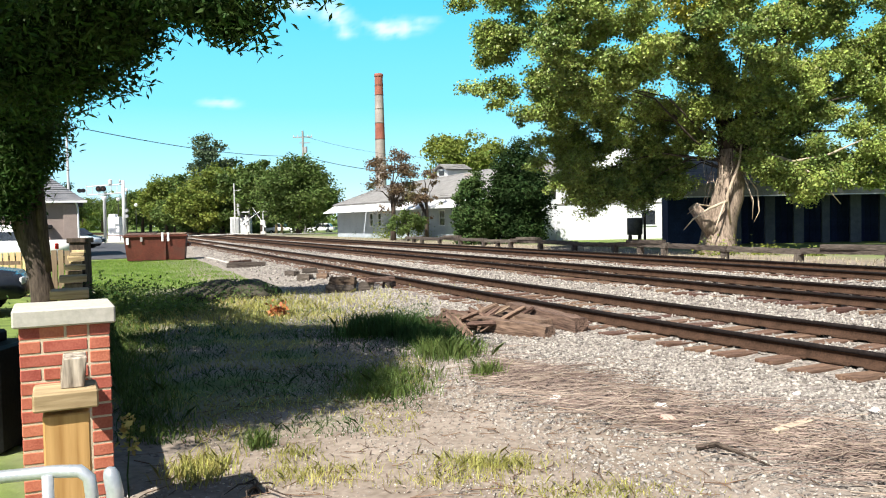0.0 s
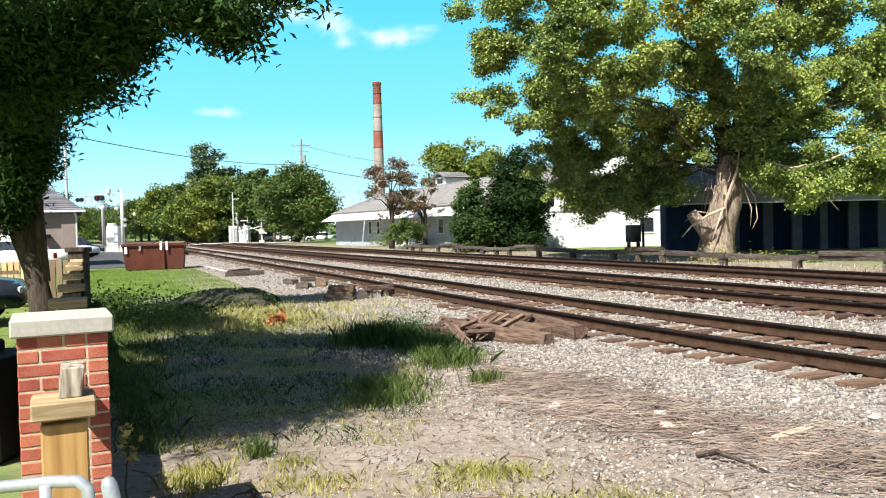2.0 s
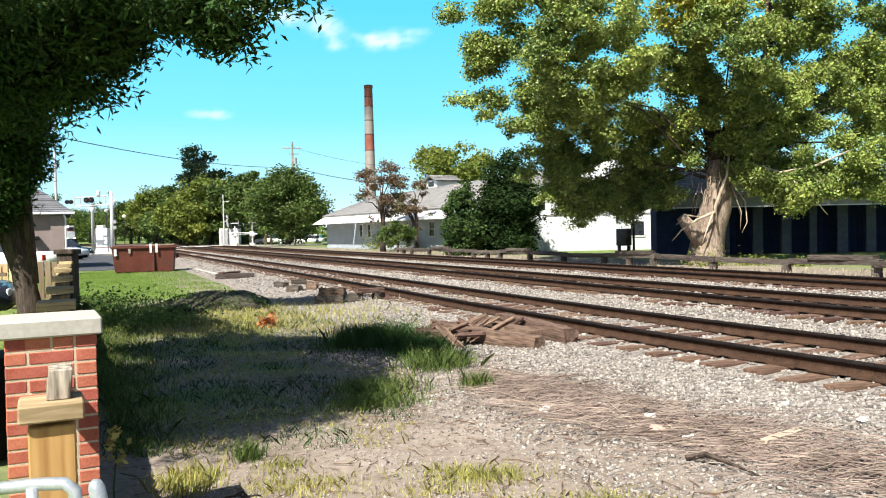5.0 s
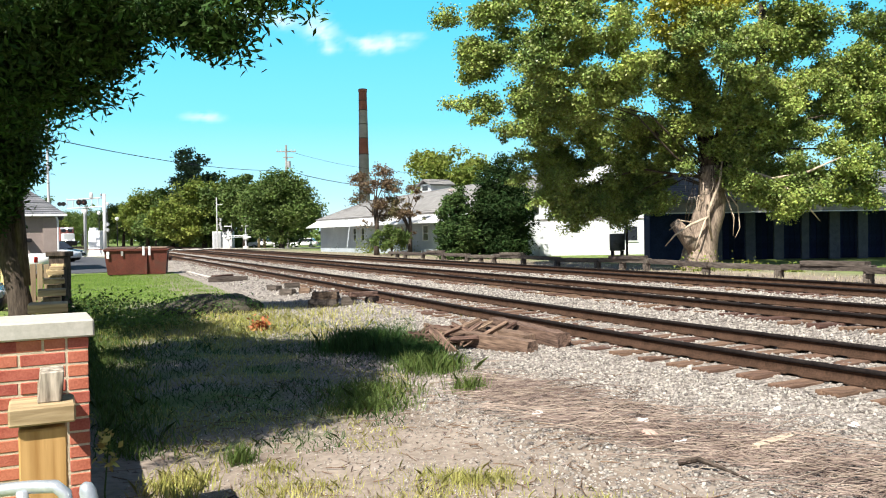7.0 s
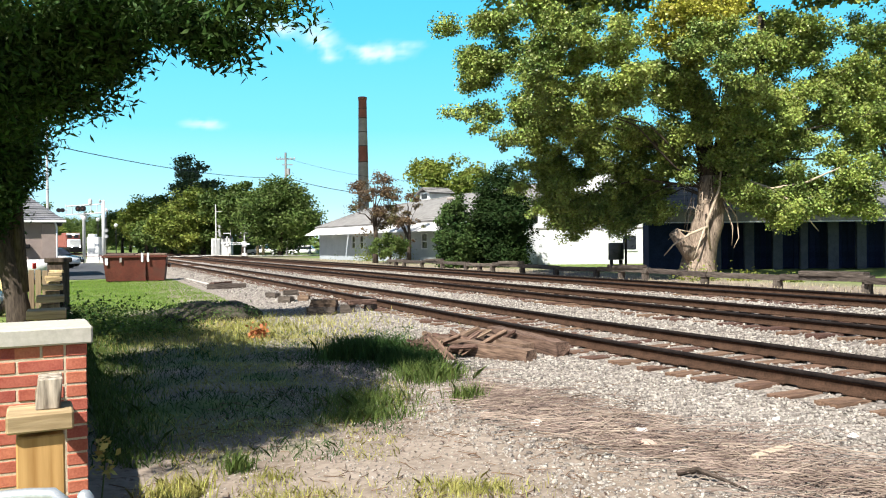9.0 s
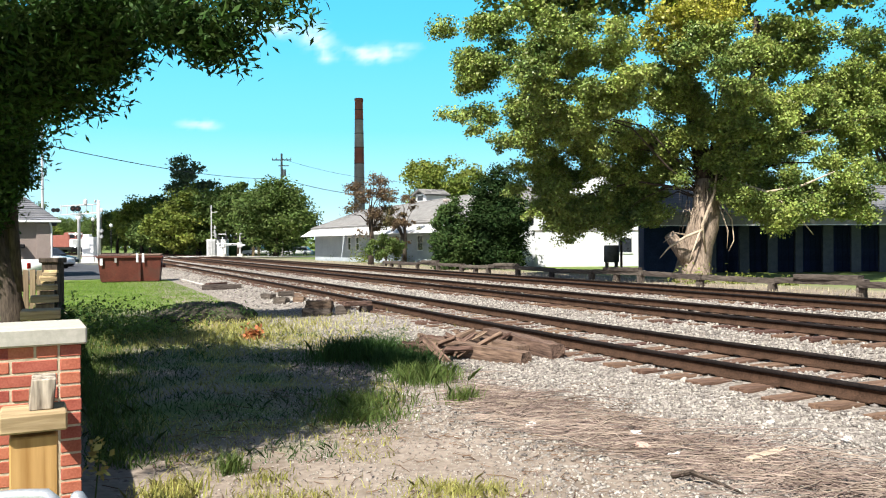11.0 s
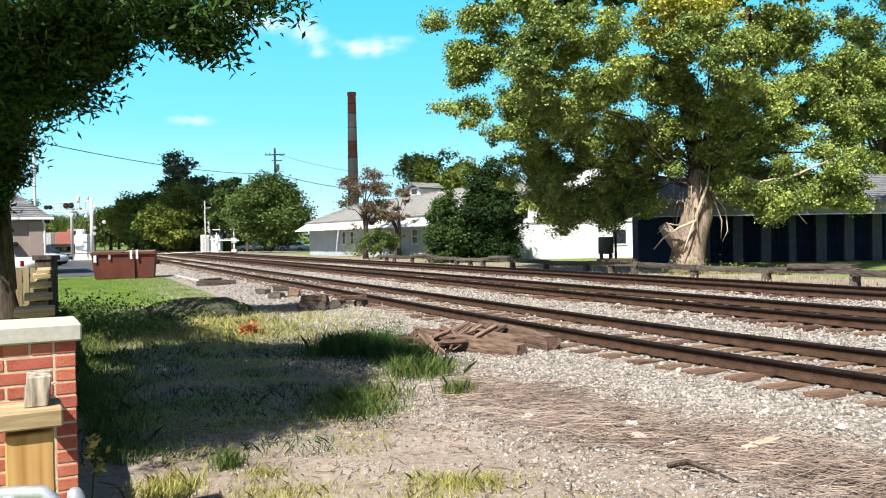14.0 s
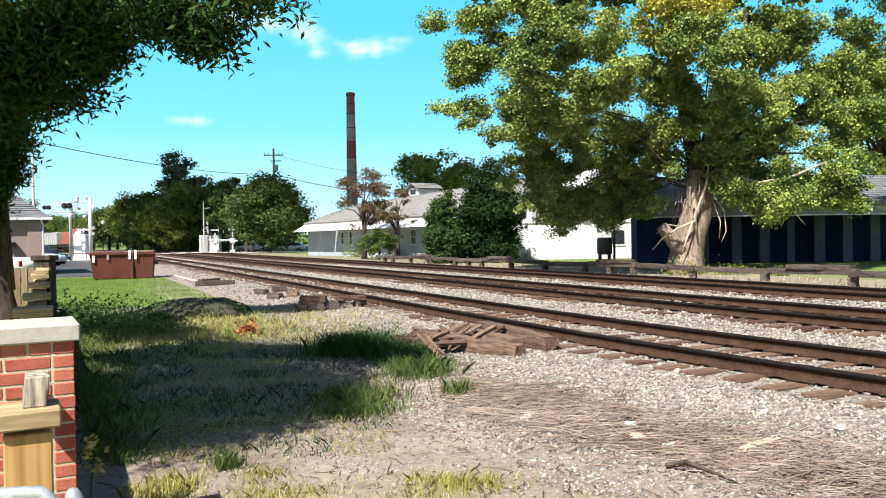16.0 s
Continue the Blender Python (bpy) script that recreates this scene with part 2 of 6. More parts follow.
def box(bm, c, s, m=None, bevel=0.0, mat=0):
    """A box with centre c and sizes s, its edges rounded by bevel."""
    made = bmesh.ops.create_cube(bm, size=1.0)["verts"]
    for v in made:
        v.co = Vector((v.co.x * s[0] + c[0], v.co.y * s[1] + c[1], v.co.z * s[2] + c[2]))
    faces = {f for v in made for f in v.link_faces}
    for f in faces:
        f.material_index = mat
    if bevel:
        edges = list({e for v in made for e in v.link_edges})
        r = bmesh.ops.bevel(bm, geom=edges, offset=bevel, segments=1, affect="EDGES", profile=0.5)
        made = list({v for f in r["faces"] for v in f.verts} | {v for v in made if v.is_valid})
    if m is not None:
        for v in made:
            v.co = m @ v.co
    return made


def boxes(*args, bevel=0.0):
    bm = bmesh.new()
    for a in args:
        box(bm, a[0], a[1], a[2] if len(a) > 2 else None, bevel)
    return bm


def tube(bm, pts, radii, sides=8, wobble=0.0, cap=True):
    """A tapered tube along pts."""
    pts = [Vector(p) for p in pts]
    rings = []
    for i, p in enumerate(pts):
        d = (pts[min(i + 1, len(pts) - 1)] - pts[max(i - 1, 0)]).normalized()
        a = d.orthogonal().normalized() if i == 0 else (side - d * side.dot(d)).normalized()
        side, b = a, d.cross(a)
        ring = []
        for k in range(sides):
            an = 2 * math.pi * k / sides
            r = radii[i] * (1 + wobble * noise.noise(p * 1.3 + Vector((math.cos(an), math.sin(an), 0)) * 1.7))
            ring.append(bm.verts.new(p + (a * math.cos(an) + b * math.sin(an)) * r))
        rings.append(ring)
    for r0, r1 in zip(rings, rings[1:]):
        for k in range(sides):
            bm.faces.new((r0[k], r0[(k + 1) % sides], r1[(k + 1) % sides], r1[k]))
    if cap:
        bm.faces.new(rings[0][::-1])
        bm.faces.new(rings[-1])
    return bm


def smooth(ob):
    ob.data.polygons.foreach_set("use_smooth", [True] * len(ob.data.polygons))
    return ob


def mesh_from_arrays(name, verts, faces, mat):
    """verts (n, 3), faces (m, k) as arrays: one mesh, quickly."""
    me = bpy.data.meshes.new(name)
    k = faces.shape[1]
    me.vertices.add(len(verts))
    me.vertices.foreach_set("co", verts.astype(np.float32).ravel())
    me.loops.add(faces.size)
    me.loops.foreach_set("vertex_index", faces.astype(np.int32).ravel())
    me.polygons.add(len(faces))
    me.polygons.foreach_set("loop_start", np.arange(0, faces.size, k, dtype=np.int32))
    me.update(calc_edges=True)
    me.validate()
    if mat is not None:
        me.materials.append(mat)
    return me


def leaf_mesh(name, centres, size, mat, ratio=0.55, hang=0.0, spread=0.35, up=0.35):
    """A leaf for every centre: a folded lozenge with its own turn and size."""
    n = len(centres)
    axis = rng.normal(size=(n, 3))
    axis[:, 2] = axis[:, 2] * 0.6 - hang
    axis /= np.linalg.norm(axis, axis=1)[:, None]
    nor = rng.normal(size=(n, 3)) + np.array((0, 0, up))
    side = np.cross(axis, nor)
    side /= np.linalg.norm(side, axis=1)[:, None] + 1e-9
    fold = np.cross(side, axis)
    s = size * (1 + spread * rng.uniform(-1, 1, n))[:, None]
    c = np.asarray(centres)
    v = np.stack([c - axis * s * 0.5, c + side * s * ratio * 0.5 + fold * s * 0.08, c + axis * s * 0.5, c - side * s * ratio * 0.5 + fold * s * 0.08], 1).reshape(-1, 3)
    f = np.arange(4 * n).reshape(n, 4)
    return mesh_from_arrays(name, v, f, mat)


def in_lobes(lobes, clumps, per, clump, shell=0.55, boughs=0, bough=0.6, power=0.75):
    """Leaf centres in clumps through ellipsoid lobes (x, y, z, rx, ry, rz), thicker towards their outsides. boughs: how many boughs the clumps gather on."""
    vol = np.array([l[3] * l[4] * l[5] for l in lobes]) ** power
    n = boughs or clumps
    pick = rng.choice(len(lobes), n, p=vol / vol.sum())
    d = rng.normal(size=(n, 3))
    d /= np.linalg.norm(d, axis=1)[:, None]
    r = shell + (1 - shell) * rng.uniform(0, 1, n) ** 0.6
    r *= 1 + 0.11 * np.clip(rng.normal(size=n), -2, 1.6)
    L = np.array(lobes)[pick]
    c = L[:, :3] + d * r[:, None] * L[:, 3:]
    if boughs:
        k = rng.integers(0, boughs, clumps)
        w = bough * rng.uniform(0.6, 1.25, boughs)
        c = c[k] + np.clip(rng.normal(size=(clumps, 3)), -1.8, 1.8) * (w[k][:, None] * np.array((1, 1, 0.55)))
    w = clump * rng.uniform(0.5, 1.35, clumps)
    pts = c[:, None, :] + np.clip(rng.normal(size=(clumps, per, 3)), -1.9, 1.9) * (w[:, None, None] * np.array((1, 1, 0.75)))
    return pts.reshape(-1, 3), c


# ---- the line of the tracks ----
CONTROL = [(34, -48), (24, -29), (14.2, -10.8), (4.13, 7.5), (1.85, 12.3), (-3.2, 24.6), (-9.4, 39.3), (-22.8, 71), (-36, 102), (-51, 134), (-76, 172), (-116, 214), (-190, 262)]


def spline(pts, step):
    out = []
    p = [np.array(q, float) for q in pts]
    p = [2 * p[0] - p[1]] + p + [2 * p[-1] - p[-2]]
    for i in range(1, len(p) - 2):
        n = max(2, int(np.linalg.norm(p[i + 1] - p[i]) / step))
        for t in np.linspace(0, 1, n, endpoint=False):
            out.append(0.5 * (2 * p[i] + (p[i + 1] - p[i - 1]) * t + (2 * p[i - 1] - 5 * p[i] + 4 * p[i + 1] - p[i + 2]) * t * t + (3 * p[i] - p[i - 1] - 3 * p[i + 1] + p[i + 2]) * t ** 3))
    out.append(p[-2])
    return np.array(out)


LINE = spline(CONTROL, 0.5)
for _ in range(60):
    LINE[1:-1] = LINE[1:-1] * 0.5 + (LINE[:-2] + LINE[2:]) * 0.25
gaps = np.linalg.norm(np.diff(LINE, axis=0), axis=1)
ALONG = np.concatenate([[0], np.cumsum(gaps)])


def line_at(s, u):
    """Place and direction at s metres along the first rail, u metres across towards the far side."""
    x, y = np.interp(s, ALONG, LINE[:, 0]), np.interp(s, ALONG, LINE[:, 1])
    x2, y2 = np.interp(s + 0.6, ALONG, LINE[:, 0]), np.interp(s + 0.6, ALONG, LINE[:, 1])
    x1, y1 = np.interp(s - 0.6, ALONG, LINE[:, 0]), np.interp(s - 0.6, ALONG, LINE[:, 1])
    dx, dy = x2 - x1, y2 - y1
    n = np.hypot(dx, dy)
    dx, dy = dx / n, dy / n
    return x + dy * u, y - dx * u, dx, dy


def across(x, y):
    """s and u of points of the plan."""
    x, y = np.atleast_1d(x).astype(float), np.atleast_1d(y).astype(float)
    s, u = np.empty_like(x), np.empty_like(x)
    sub = LINE[::4]
    for i in range(0, len(x), 4000):
        d = (x[i:i + 4000, None] - sub[:, 0]) ** 2 + (y[i:i + 4000, None] - sub[:, 1]) ** 2
        k = np.clip(d.argmin(1), 1, len(sub) - 2)
        t = sub[k + 1] - sub[k - 1]
        t /= np.linalg.norm(t, axis=1)[:, None]
        rx, ry = x[i:i + 4000] - sub[k, 0], y[i:i + 4000] - sub[k, 1]
        u[i:i + 4000] = rx * t[:, 1] - ry * t[:, 0]
        s[i:i + 4000] = ALONG[::4][k] + rx * t[:, 0] + ry * t[:, 1]
    return s, u


# rails: offset across, height of the head; ties lie 0.16 under the head
TRACKS = [(0.0, 1.5, 0.31), (3.65, 5.15, 0.42), (7.7, 9.2, 0.45)]
PROFILE_U = [-60, -6, -3.2, -1.6, -0.65, 2.1, 3.0, 5.8, 6.6, 7.0, 9.8, 10.8, 13, 60, 90]
PROFILE_Z = [0.0, 0.0, 0.015, 0.055, 0.125, 0.135, 0.22, 0.235, 0.245, 0.26, 0.27, 0.25, 0.17, 0.15, 0.0]


def ground_z(x, y):
    s, u = across(x, y)
    z = np.interp(u, PROFILE_U, PROFILE_Z)
    x, y = np.atleast_1d(x), np.atleast_1d(y)
    # the low earth mound beside the grass and small unevenness
    z = z + 0.12 * np.exp(-((x + 4.75) / 1.4) ** 2 - ((y - 17.6) / 1.5) ** 2)
    z = z + 0.06 * np.exp(-((x + 1.0) / 1.2) ** 2 - ((y - 10.8) / 0.9) ** 2)
    near = (np.abs(x) < 14) & (y > 1) & (y < 30) & (u < 11)
    z = z + near * (0.018 * np.sin(x * 2.1 + 1.3 * np.sin(y * 1.1)) * np.cos(y * 1.7 + x) + 0.008 * np.sin(x * 6.3 + y * 4.1))
    return z


def gz(x, y):
    return float(ground_z(x, y)[0])


def graded(lo, a, step, b, hi, grow_by=1.22):
    """Grid lines: fine from a to b, wider and wider beyond."""
    out = list(np.arange(a, b + step * 0.5, step))
    w = step
    while out[-1] < hi:
        w *= grow_by
        out.append(out[-1] + w)
    w = step
    left = [a]
    while left[-1] > lo:
        w *= grow_by
        left.append(left[-1] - w)
    return np.array(left[:0:-1] + out)


def value_noise(x, y, k):
    return np.array([noise.noise((a * k, b * k, 3.7)) for a, b in zip(x, y)])


def build_ground():
    gx, gy = graded(-2600, -9, 0.2, 8, 2600), graded(-2600, 3.5, 0.2, 26, 2600)
    X, Y = np.meshgrid(gx, gy)
    x, y = X.ravel(), Y.ravel()
    s, u = across(x, y)
    z = ground_z(x, y)
    nx, ny = len(gx), len(gy)
    i = np.arange(nx * ny).reshape(ny, nx)
    f = np.stack([i[:-1, :-1], i[:-1, 1:], i[1:, 1:], i[1:, :-1]], -1).reshape(-1, 4)
    me = mesh_from_arrays("ground", np.stack([x, y, z], 1), f, None)
    n1 = value_noise(x, y, 0.9) * 0.6 + value_noise(x, y, 2.7) * 0.4
    step = lambda a, lo, hi: np.clip((a - lo) / (hi - lo), 0, 1)
    gravel = step(u + n1 * 1.0, -3.6, -2.2) * (1 - step(u + n1, 10.2, 11.4))
    lawn = step(y + n1 * 1.2, 20.5, 22.0) * step(-u + n1, 3.5, 4.6)
    beyond = step(u + n1 * 1.5, 14.5, 18.5)
    left = step(-x - 0.45 * y + n1 * 0.5, 0.0, 0.6)
    n2 = value_noise(x + 9, y - 4, 1.6)
    # worn: patchy grass that also darkens the ground where the tree's shade falls
    worn = step(-x + n2 * 1.2, 0.5, 1.6) * step(y + n2, 6.2, 7.4) * (1 - step(y, 20, 22)) * np.clip(0.45 + 0.9 * n2 + 0.4 * n1, 0, 0.85)
    grass = np.clip(lawn + beyond + left + worn * (1 - gravel), 0, 1)
    for key, val in (("gravel", gravel), ("grass", grass)):
        at = me.attributes.new(key, "FLOAT", "POINT")
        at.data.foreach_set("value", val.astype(np.float32))
    m = M_DIRT.copy()
    m.name = "earth_gravel_grass"
    n, l = m.node_tree.nodes, m.node_tree.links
    b = n["Principled BSDF"]
    col = b.inputs["Base Color"].links[0].from_socket
    co = n.new("ShaderNodeTexCoord").outputs["Object"]

    def layer(col, key, dark, light, scale, kind):
        tx = n.new("ShaderNodeTexVoronoi" if kind == "cell" else "ShaderNodeTexNoise")
        tx.inputs["Scale"].default_value = scale
        l.new(co, tx.inputs["Vector"])
        rp = n.new("ShaderNodeValToRGB")
        rp.color_ramp.elements[0].color, rp.color_ramp.elements[1].color = (*dark, 1), (*light, 1)
        if kind == "cell":
            sep = n.new("ShaderNodeSeparateColor")
            l.new(tx.outputs["Color"], sep.inputs[0])
            l.new(sep.outputs[0], rp.inputs[0])
        else:
            tx.inputs["Detail"].default_value = 8
            rp.color_ramp.elements[0].position, rp.color_ramp.elements[1].position = 0.35, 0.65
            l.new(tx.outputs["Fac"], rp.inputs[0])
        at = n.new("ShaderNodeAttribute")
        at.attribute_name = key
        mx = n.new("ShaderNodeMix")
        mx.data_type = "RGBA"
        l.new(at.outputs["Fac"], mx.inputs[0])
        l.new(col, mx.inputs[6])
        l.new(rp.outputs[0], mx.inputs[7])
        return mx.outputs[2]

    col = layer(col, "gravel", (0.11, 0.095, 0.084), (0.36, 0.325, 0.29), 24, "cell")
    col = layer(col, "grass", (0.085, 0.13, 0.03), (0.17, 0.23, 0.055), 3.0, "noise")
    l.new(col, b.inputs["Base Color"])
    me.materials.append(m)
    ob = new("ground", me)
    return tagged(ob, "trampled dry dirt running into grey track ballast and grass", "ground", kind="structure")


def sweep_rail(name, s0, s1, u, head, parent, step=1.0):
    """One rail: foot, web and head, along the line."""
    prof = [(-0.07, -0.15), (0.07, -0.15), (0.07, -0.138), (0.012, -0.122), (0.012, -0.045), (0.036, -0.038), (0.036, -0.006), (0.03, 0.0), (-0.03, 0.0), (-0.036, -0.006), (-0.036, -0.038), (-0.012, -0.045), (-0.012, -0.122), (-0.07, -0.138)]
    s = np.arange(s0, s1, step)
    x, y, dx, dy = line_at(s, u)
    k = len(prof)
    v = np.stack([np.stack([x + dy * a, y - dx * a, np.full_like(x, head + h)], -1) for a, h in prof], 1).reshape(-1, 3)
    i = np.arange(len(s) - 1)[:, None] * k + np.arange(k)
    j = np.arange(len(s) - 1)[:, None] * k + (np.arange(k) + 1) % k
    f = np.stack([i, j, j + k, i + k], -1).reshape(-1, 4)
    me = mesh_from_arrays(name, v, f, M_RAIL)
    me.materials.append(M_HEAD)
    idx = np.tile(np.isin(np.arange(k), (5, 6, 7, 8, 9)).astype(np.int32), len(s) - 1)
    me.polygons.foreach_set("material_index", idx)
    ob = new(name, me)
    ob.parent = parent
    return ob


def tie_bm(l=2.6, w=0.23, h=0.17, seed=0):
    r = np.random.default_rng(seed)
    bm = bmesh.new()
    n = 5
    rows = []
    for i in range(n + 1):
        x = -l / 2 + l * i / n
        jit = r.normal(size=4) * 0.008
        rows.append([bm.verts.new((x + (jit[0] if 0 < i < n else jit[0] * 2), sy * (w / 2 + jit[1]), z + jit[2])) for sy, z in ((-1, -h), (1, -h), (1, 0), (-1, 0))])
    for a, b in zip(rows, rows[1:]):
        for k in range(4):
            bm.faces.new((a[k], a[(k + 1) % 4], b[(k + 1) % 4], b[k]))
    bm.faces.new(rows[0])
    bm.faces.new(rows[-1][::-1])
    bmesh.ops.recalc_face_normals(bm, faces=bm.faces)
    return bm


def build_tracks():
    tie_meshes = [mesh_of("tie", tie_bm(seed=k), M_TIE) for k in range(6)]
    plate = mesh_of("tie_plate", boxes(((0, 0, 0.006), (0.2, 0.34, 0.016)), bevel=0.003), M_RAIL)
    for k, (u0, u1, head) in enumerate(TRACKS):
        t = thing("railway_track", Matrix(), ["rusty steel rails on worn brown wooden ties in ballast", "rusty rails on wooden ties sunk in pale ballast", "rusty siding track half sunk in pale gravel"][k], "railway track", "parallel railway tracks")
        for u in (u0, u1):
            sweep_rail("rail", 20, ALONG[-1] - 1, u, head, t)
        s_all = np.arange(40, 165, 0.50)
        x, y, dx, dy = line_at(s_all, (u0 + u1) / 2)
        for i in range(len(s_all)):
            tie = new("tie", tie_meshes[i % 6])
            tie.parent = t
            tie.matrix_basis = Matrix.Translation((x[i], y[i], head - 0.157 + rng.uniform(-0.012, 0.004))) @ Matrix.Rotation(math.atan2(dy[i], dx[i]) - math.pi / 2 + rng.normal() * 0.012, 4, "Z") @ Matrix.Translation((rng.normal() * 0.04, 0, 0))
            if k == 0 and s_all[i] < 90:
                for uu in (u0, u1):
                    px, py, _, _ = line_at(s_all[i], uu)
                    p = new("tie_plate", plate)
                    p.parent = tie
                    p.matrix_basis = tie.matrix_basis.inverted() @ Matrix.Translation((px, py, head - 0.155)) @ Matrix.Rotation(math.atan2(dy[i], dx[i]) + math.pi / 2, 4, "Z")


def rock_template(seed, flat=0.7, low=False):
    bm = bmesh.new()
    if low:
        bmesh.ops.create_uvsphere(bm, u_segments=4, v_segments=3, radius=0.5)
        bmesh.ops.triangulate(bm, faces=bm.faces)
    else:
        bmesh.ops.create_icosphere(bm, subdivisions=1, radius=0.5)
    r = np.random.default_rng(seed)
    v = np.array([q.co[:] for q in bm.verts])
    v *= (1 + r.uniform(-0.42, 0.36, len(v)))[:, None]
    v[:, 2] *= flat
    f = np.array([[q.index for q in face.verts] for face in bm.faces])
    bm.free()
    return v, f


def scatter_stones(name, x, y, z, size, mat, label, low=False):
    vs, fs, off = [], [], 0
    temps = [rock_template(k, 0.7, low) for k in range(8)]
    which = rng.integers(0, 8, len(x))
    for k, (tv, tf) in enumerate(temps):
        sel = np.where(which == k)[0]
        n = len(sel)
        a = rng.uniform(0, 6.283, n)
        sx, sy, sz = (size[sel][:, None] * rng.uniform(0.55, 1.4, (n, 3))).T
        px = tv[None, :, 0] * sx[:, None]
        py = tv[None, :, 1] * sy[:, None]
        pz = tv[None, :, 2] * sz[:, None]
        tilt = rng.uniform(-0.5, 0.5, n)[:, None]
        px, pz = px * np.cos(tilt) - pz * np.sin(tilt), px * np.sin(tilt) + pz * np.cos(tilt)
        wx = px * np.cos(a)[:, None] - py * np.sin(a)[:, None] + x[sel][:, None]
        wy = px * np.sin(a)[:, None] + py * np.cos(a)[:, None] + y[sel][:, None]
        wz = pz + z[sel][:, None]
        vs.append(np.stack([wx, wy, wz], -1).reshape(-1, 3))
        fs.append((tf[None] + (np.arange(n) * len(tv))[:, None, None] + off).reshape(-1, 3))
        off += n * len(tv)
    ob = new(name, mesh_from_arrays(name, np.concatenate(vs), np.concatenate(fs), mat))
    return tagged(ob, label, "gravel", kind="stuff")


def build_ballast():
    def strip(n, s0, s1, u0, u1, lo, hi, power=1.0):
        s = s0 + (s1 - s0) * rng.uniform(0, 1, n) ** power
        u = rng.uniform(u0, u1, n)
        x, y, _, _ = line_at(s, u)
        size = rng.uniform(lo, hi, n)
        z = ground_z(x, y) + size * 0.12
        return x, y, z, size
    s_near = float(across(3.0, 3.0)[0][0])
    groups = [strip(32000, s_near - 6, s_near + 18, -2.6, -0.55, 0.020, 0.052), strip(15000, s_near - 6, s_near + 16, -3.9, -2.2, 0.014, 0.045), strip(9000, s_near - 6, s_near + 14, -5.0, -3.2, 0.008, 0.024),
              strip(5000, s_near - 2, s_near + 22, -0.5, 2.1, 0.03, 0.07), strip(13000, s_near - 2, s_near + 34, 2.0, 3.5, 0.035, 0.075),
              strip(5000, s_near, s_near + 40, 3.3, 5.6, 0.04, 0.08), strip(13000, s_near, s_near + 45, 5.4, 7.6, 0.05, 0.09), strip(4000, s_near, s_near + 45, 9.2, 11.2, 0.05, 0.1),
              strip(6000, s_near + 16, s_near + 60, -2.4, 3.4, 0.05, 0.10)]
    for some, low, label in ((groups[:4], False, "loose grey and tan crushed stone along the near track"), (groups[4:], True, "pale crushed stone between and beyond the tracks")):
        x, y, z, size = (np.concatenate(a) for a in zip(*some))
        scatter_stones("ballast", x, y, z, size, M_STONE, label, low)


# ---- trees ----
def tree(name, base, trunk, limbs, lobes, clumps, per, clump, leaf, leaf_mat, bark, label, category="tree", group="", hang=0.1, ratio=0.6, shell=0.55, limb_count=14, boughs=0, bough=0.6, limb_bark=None, power=0.75):
    """trunk: (x, y, z, r) points from the ground up, in the tree's space. Limbs reach from it into the lobes."""
    t = thing(name, Matrix.Translation(base), label, category, group)
    bm = bmesh.new()
    tube(bm, [p[:3] for p in trunk], [p[3] for p in trunk], 14, 0.35)
    smooth(part("trunk", bm, bark, t))
    pts, centres = in_lobes(lobes, clumps, per, clump, shell, boughs, bough, power)
    if limbs:
        top = Vector(trunk[-1][:3])
        low = Vector(trunk[max(0, len(trunk) - 3)][:3])
        for k in range(limb_count):
            end = Vector(centres[rng.integers(len(centres))])
            start = low.lerp(top, rng.uniform(0.2, 1.0))
            mid = start.lerp(end, 0.45) + Vector((0, 0, 0.12 * (end - start).length))
            r = limbs * rng.uniform(0.5, 1.0)
            path = [start, start.lerp(mid, 0.5) + Vector(rng.normal(size=3)) * 0.05, mid, mid.lerp(end, 0.5) + Vector(rng.normal(size=3)) * 0.12, end]
            smooth(part("limb", tube(bmesh.new(), path, [r, r * 0.8, r * 0.6, r * 0.35, r * 0.12], 6), limb_bark or bark, t))
    ob = new("crown", leaf_mesh("crown", pts, leaf, leaf_mat, ratio, hang))
    ob.parent = t
    return t


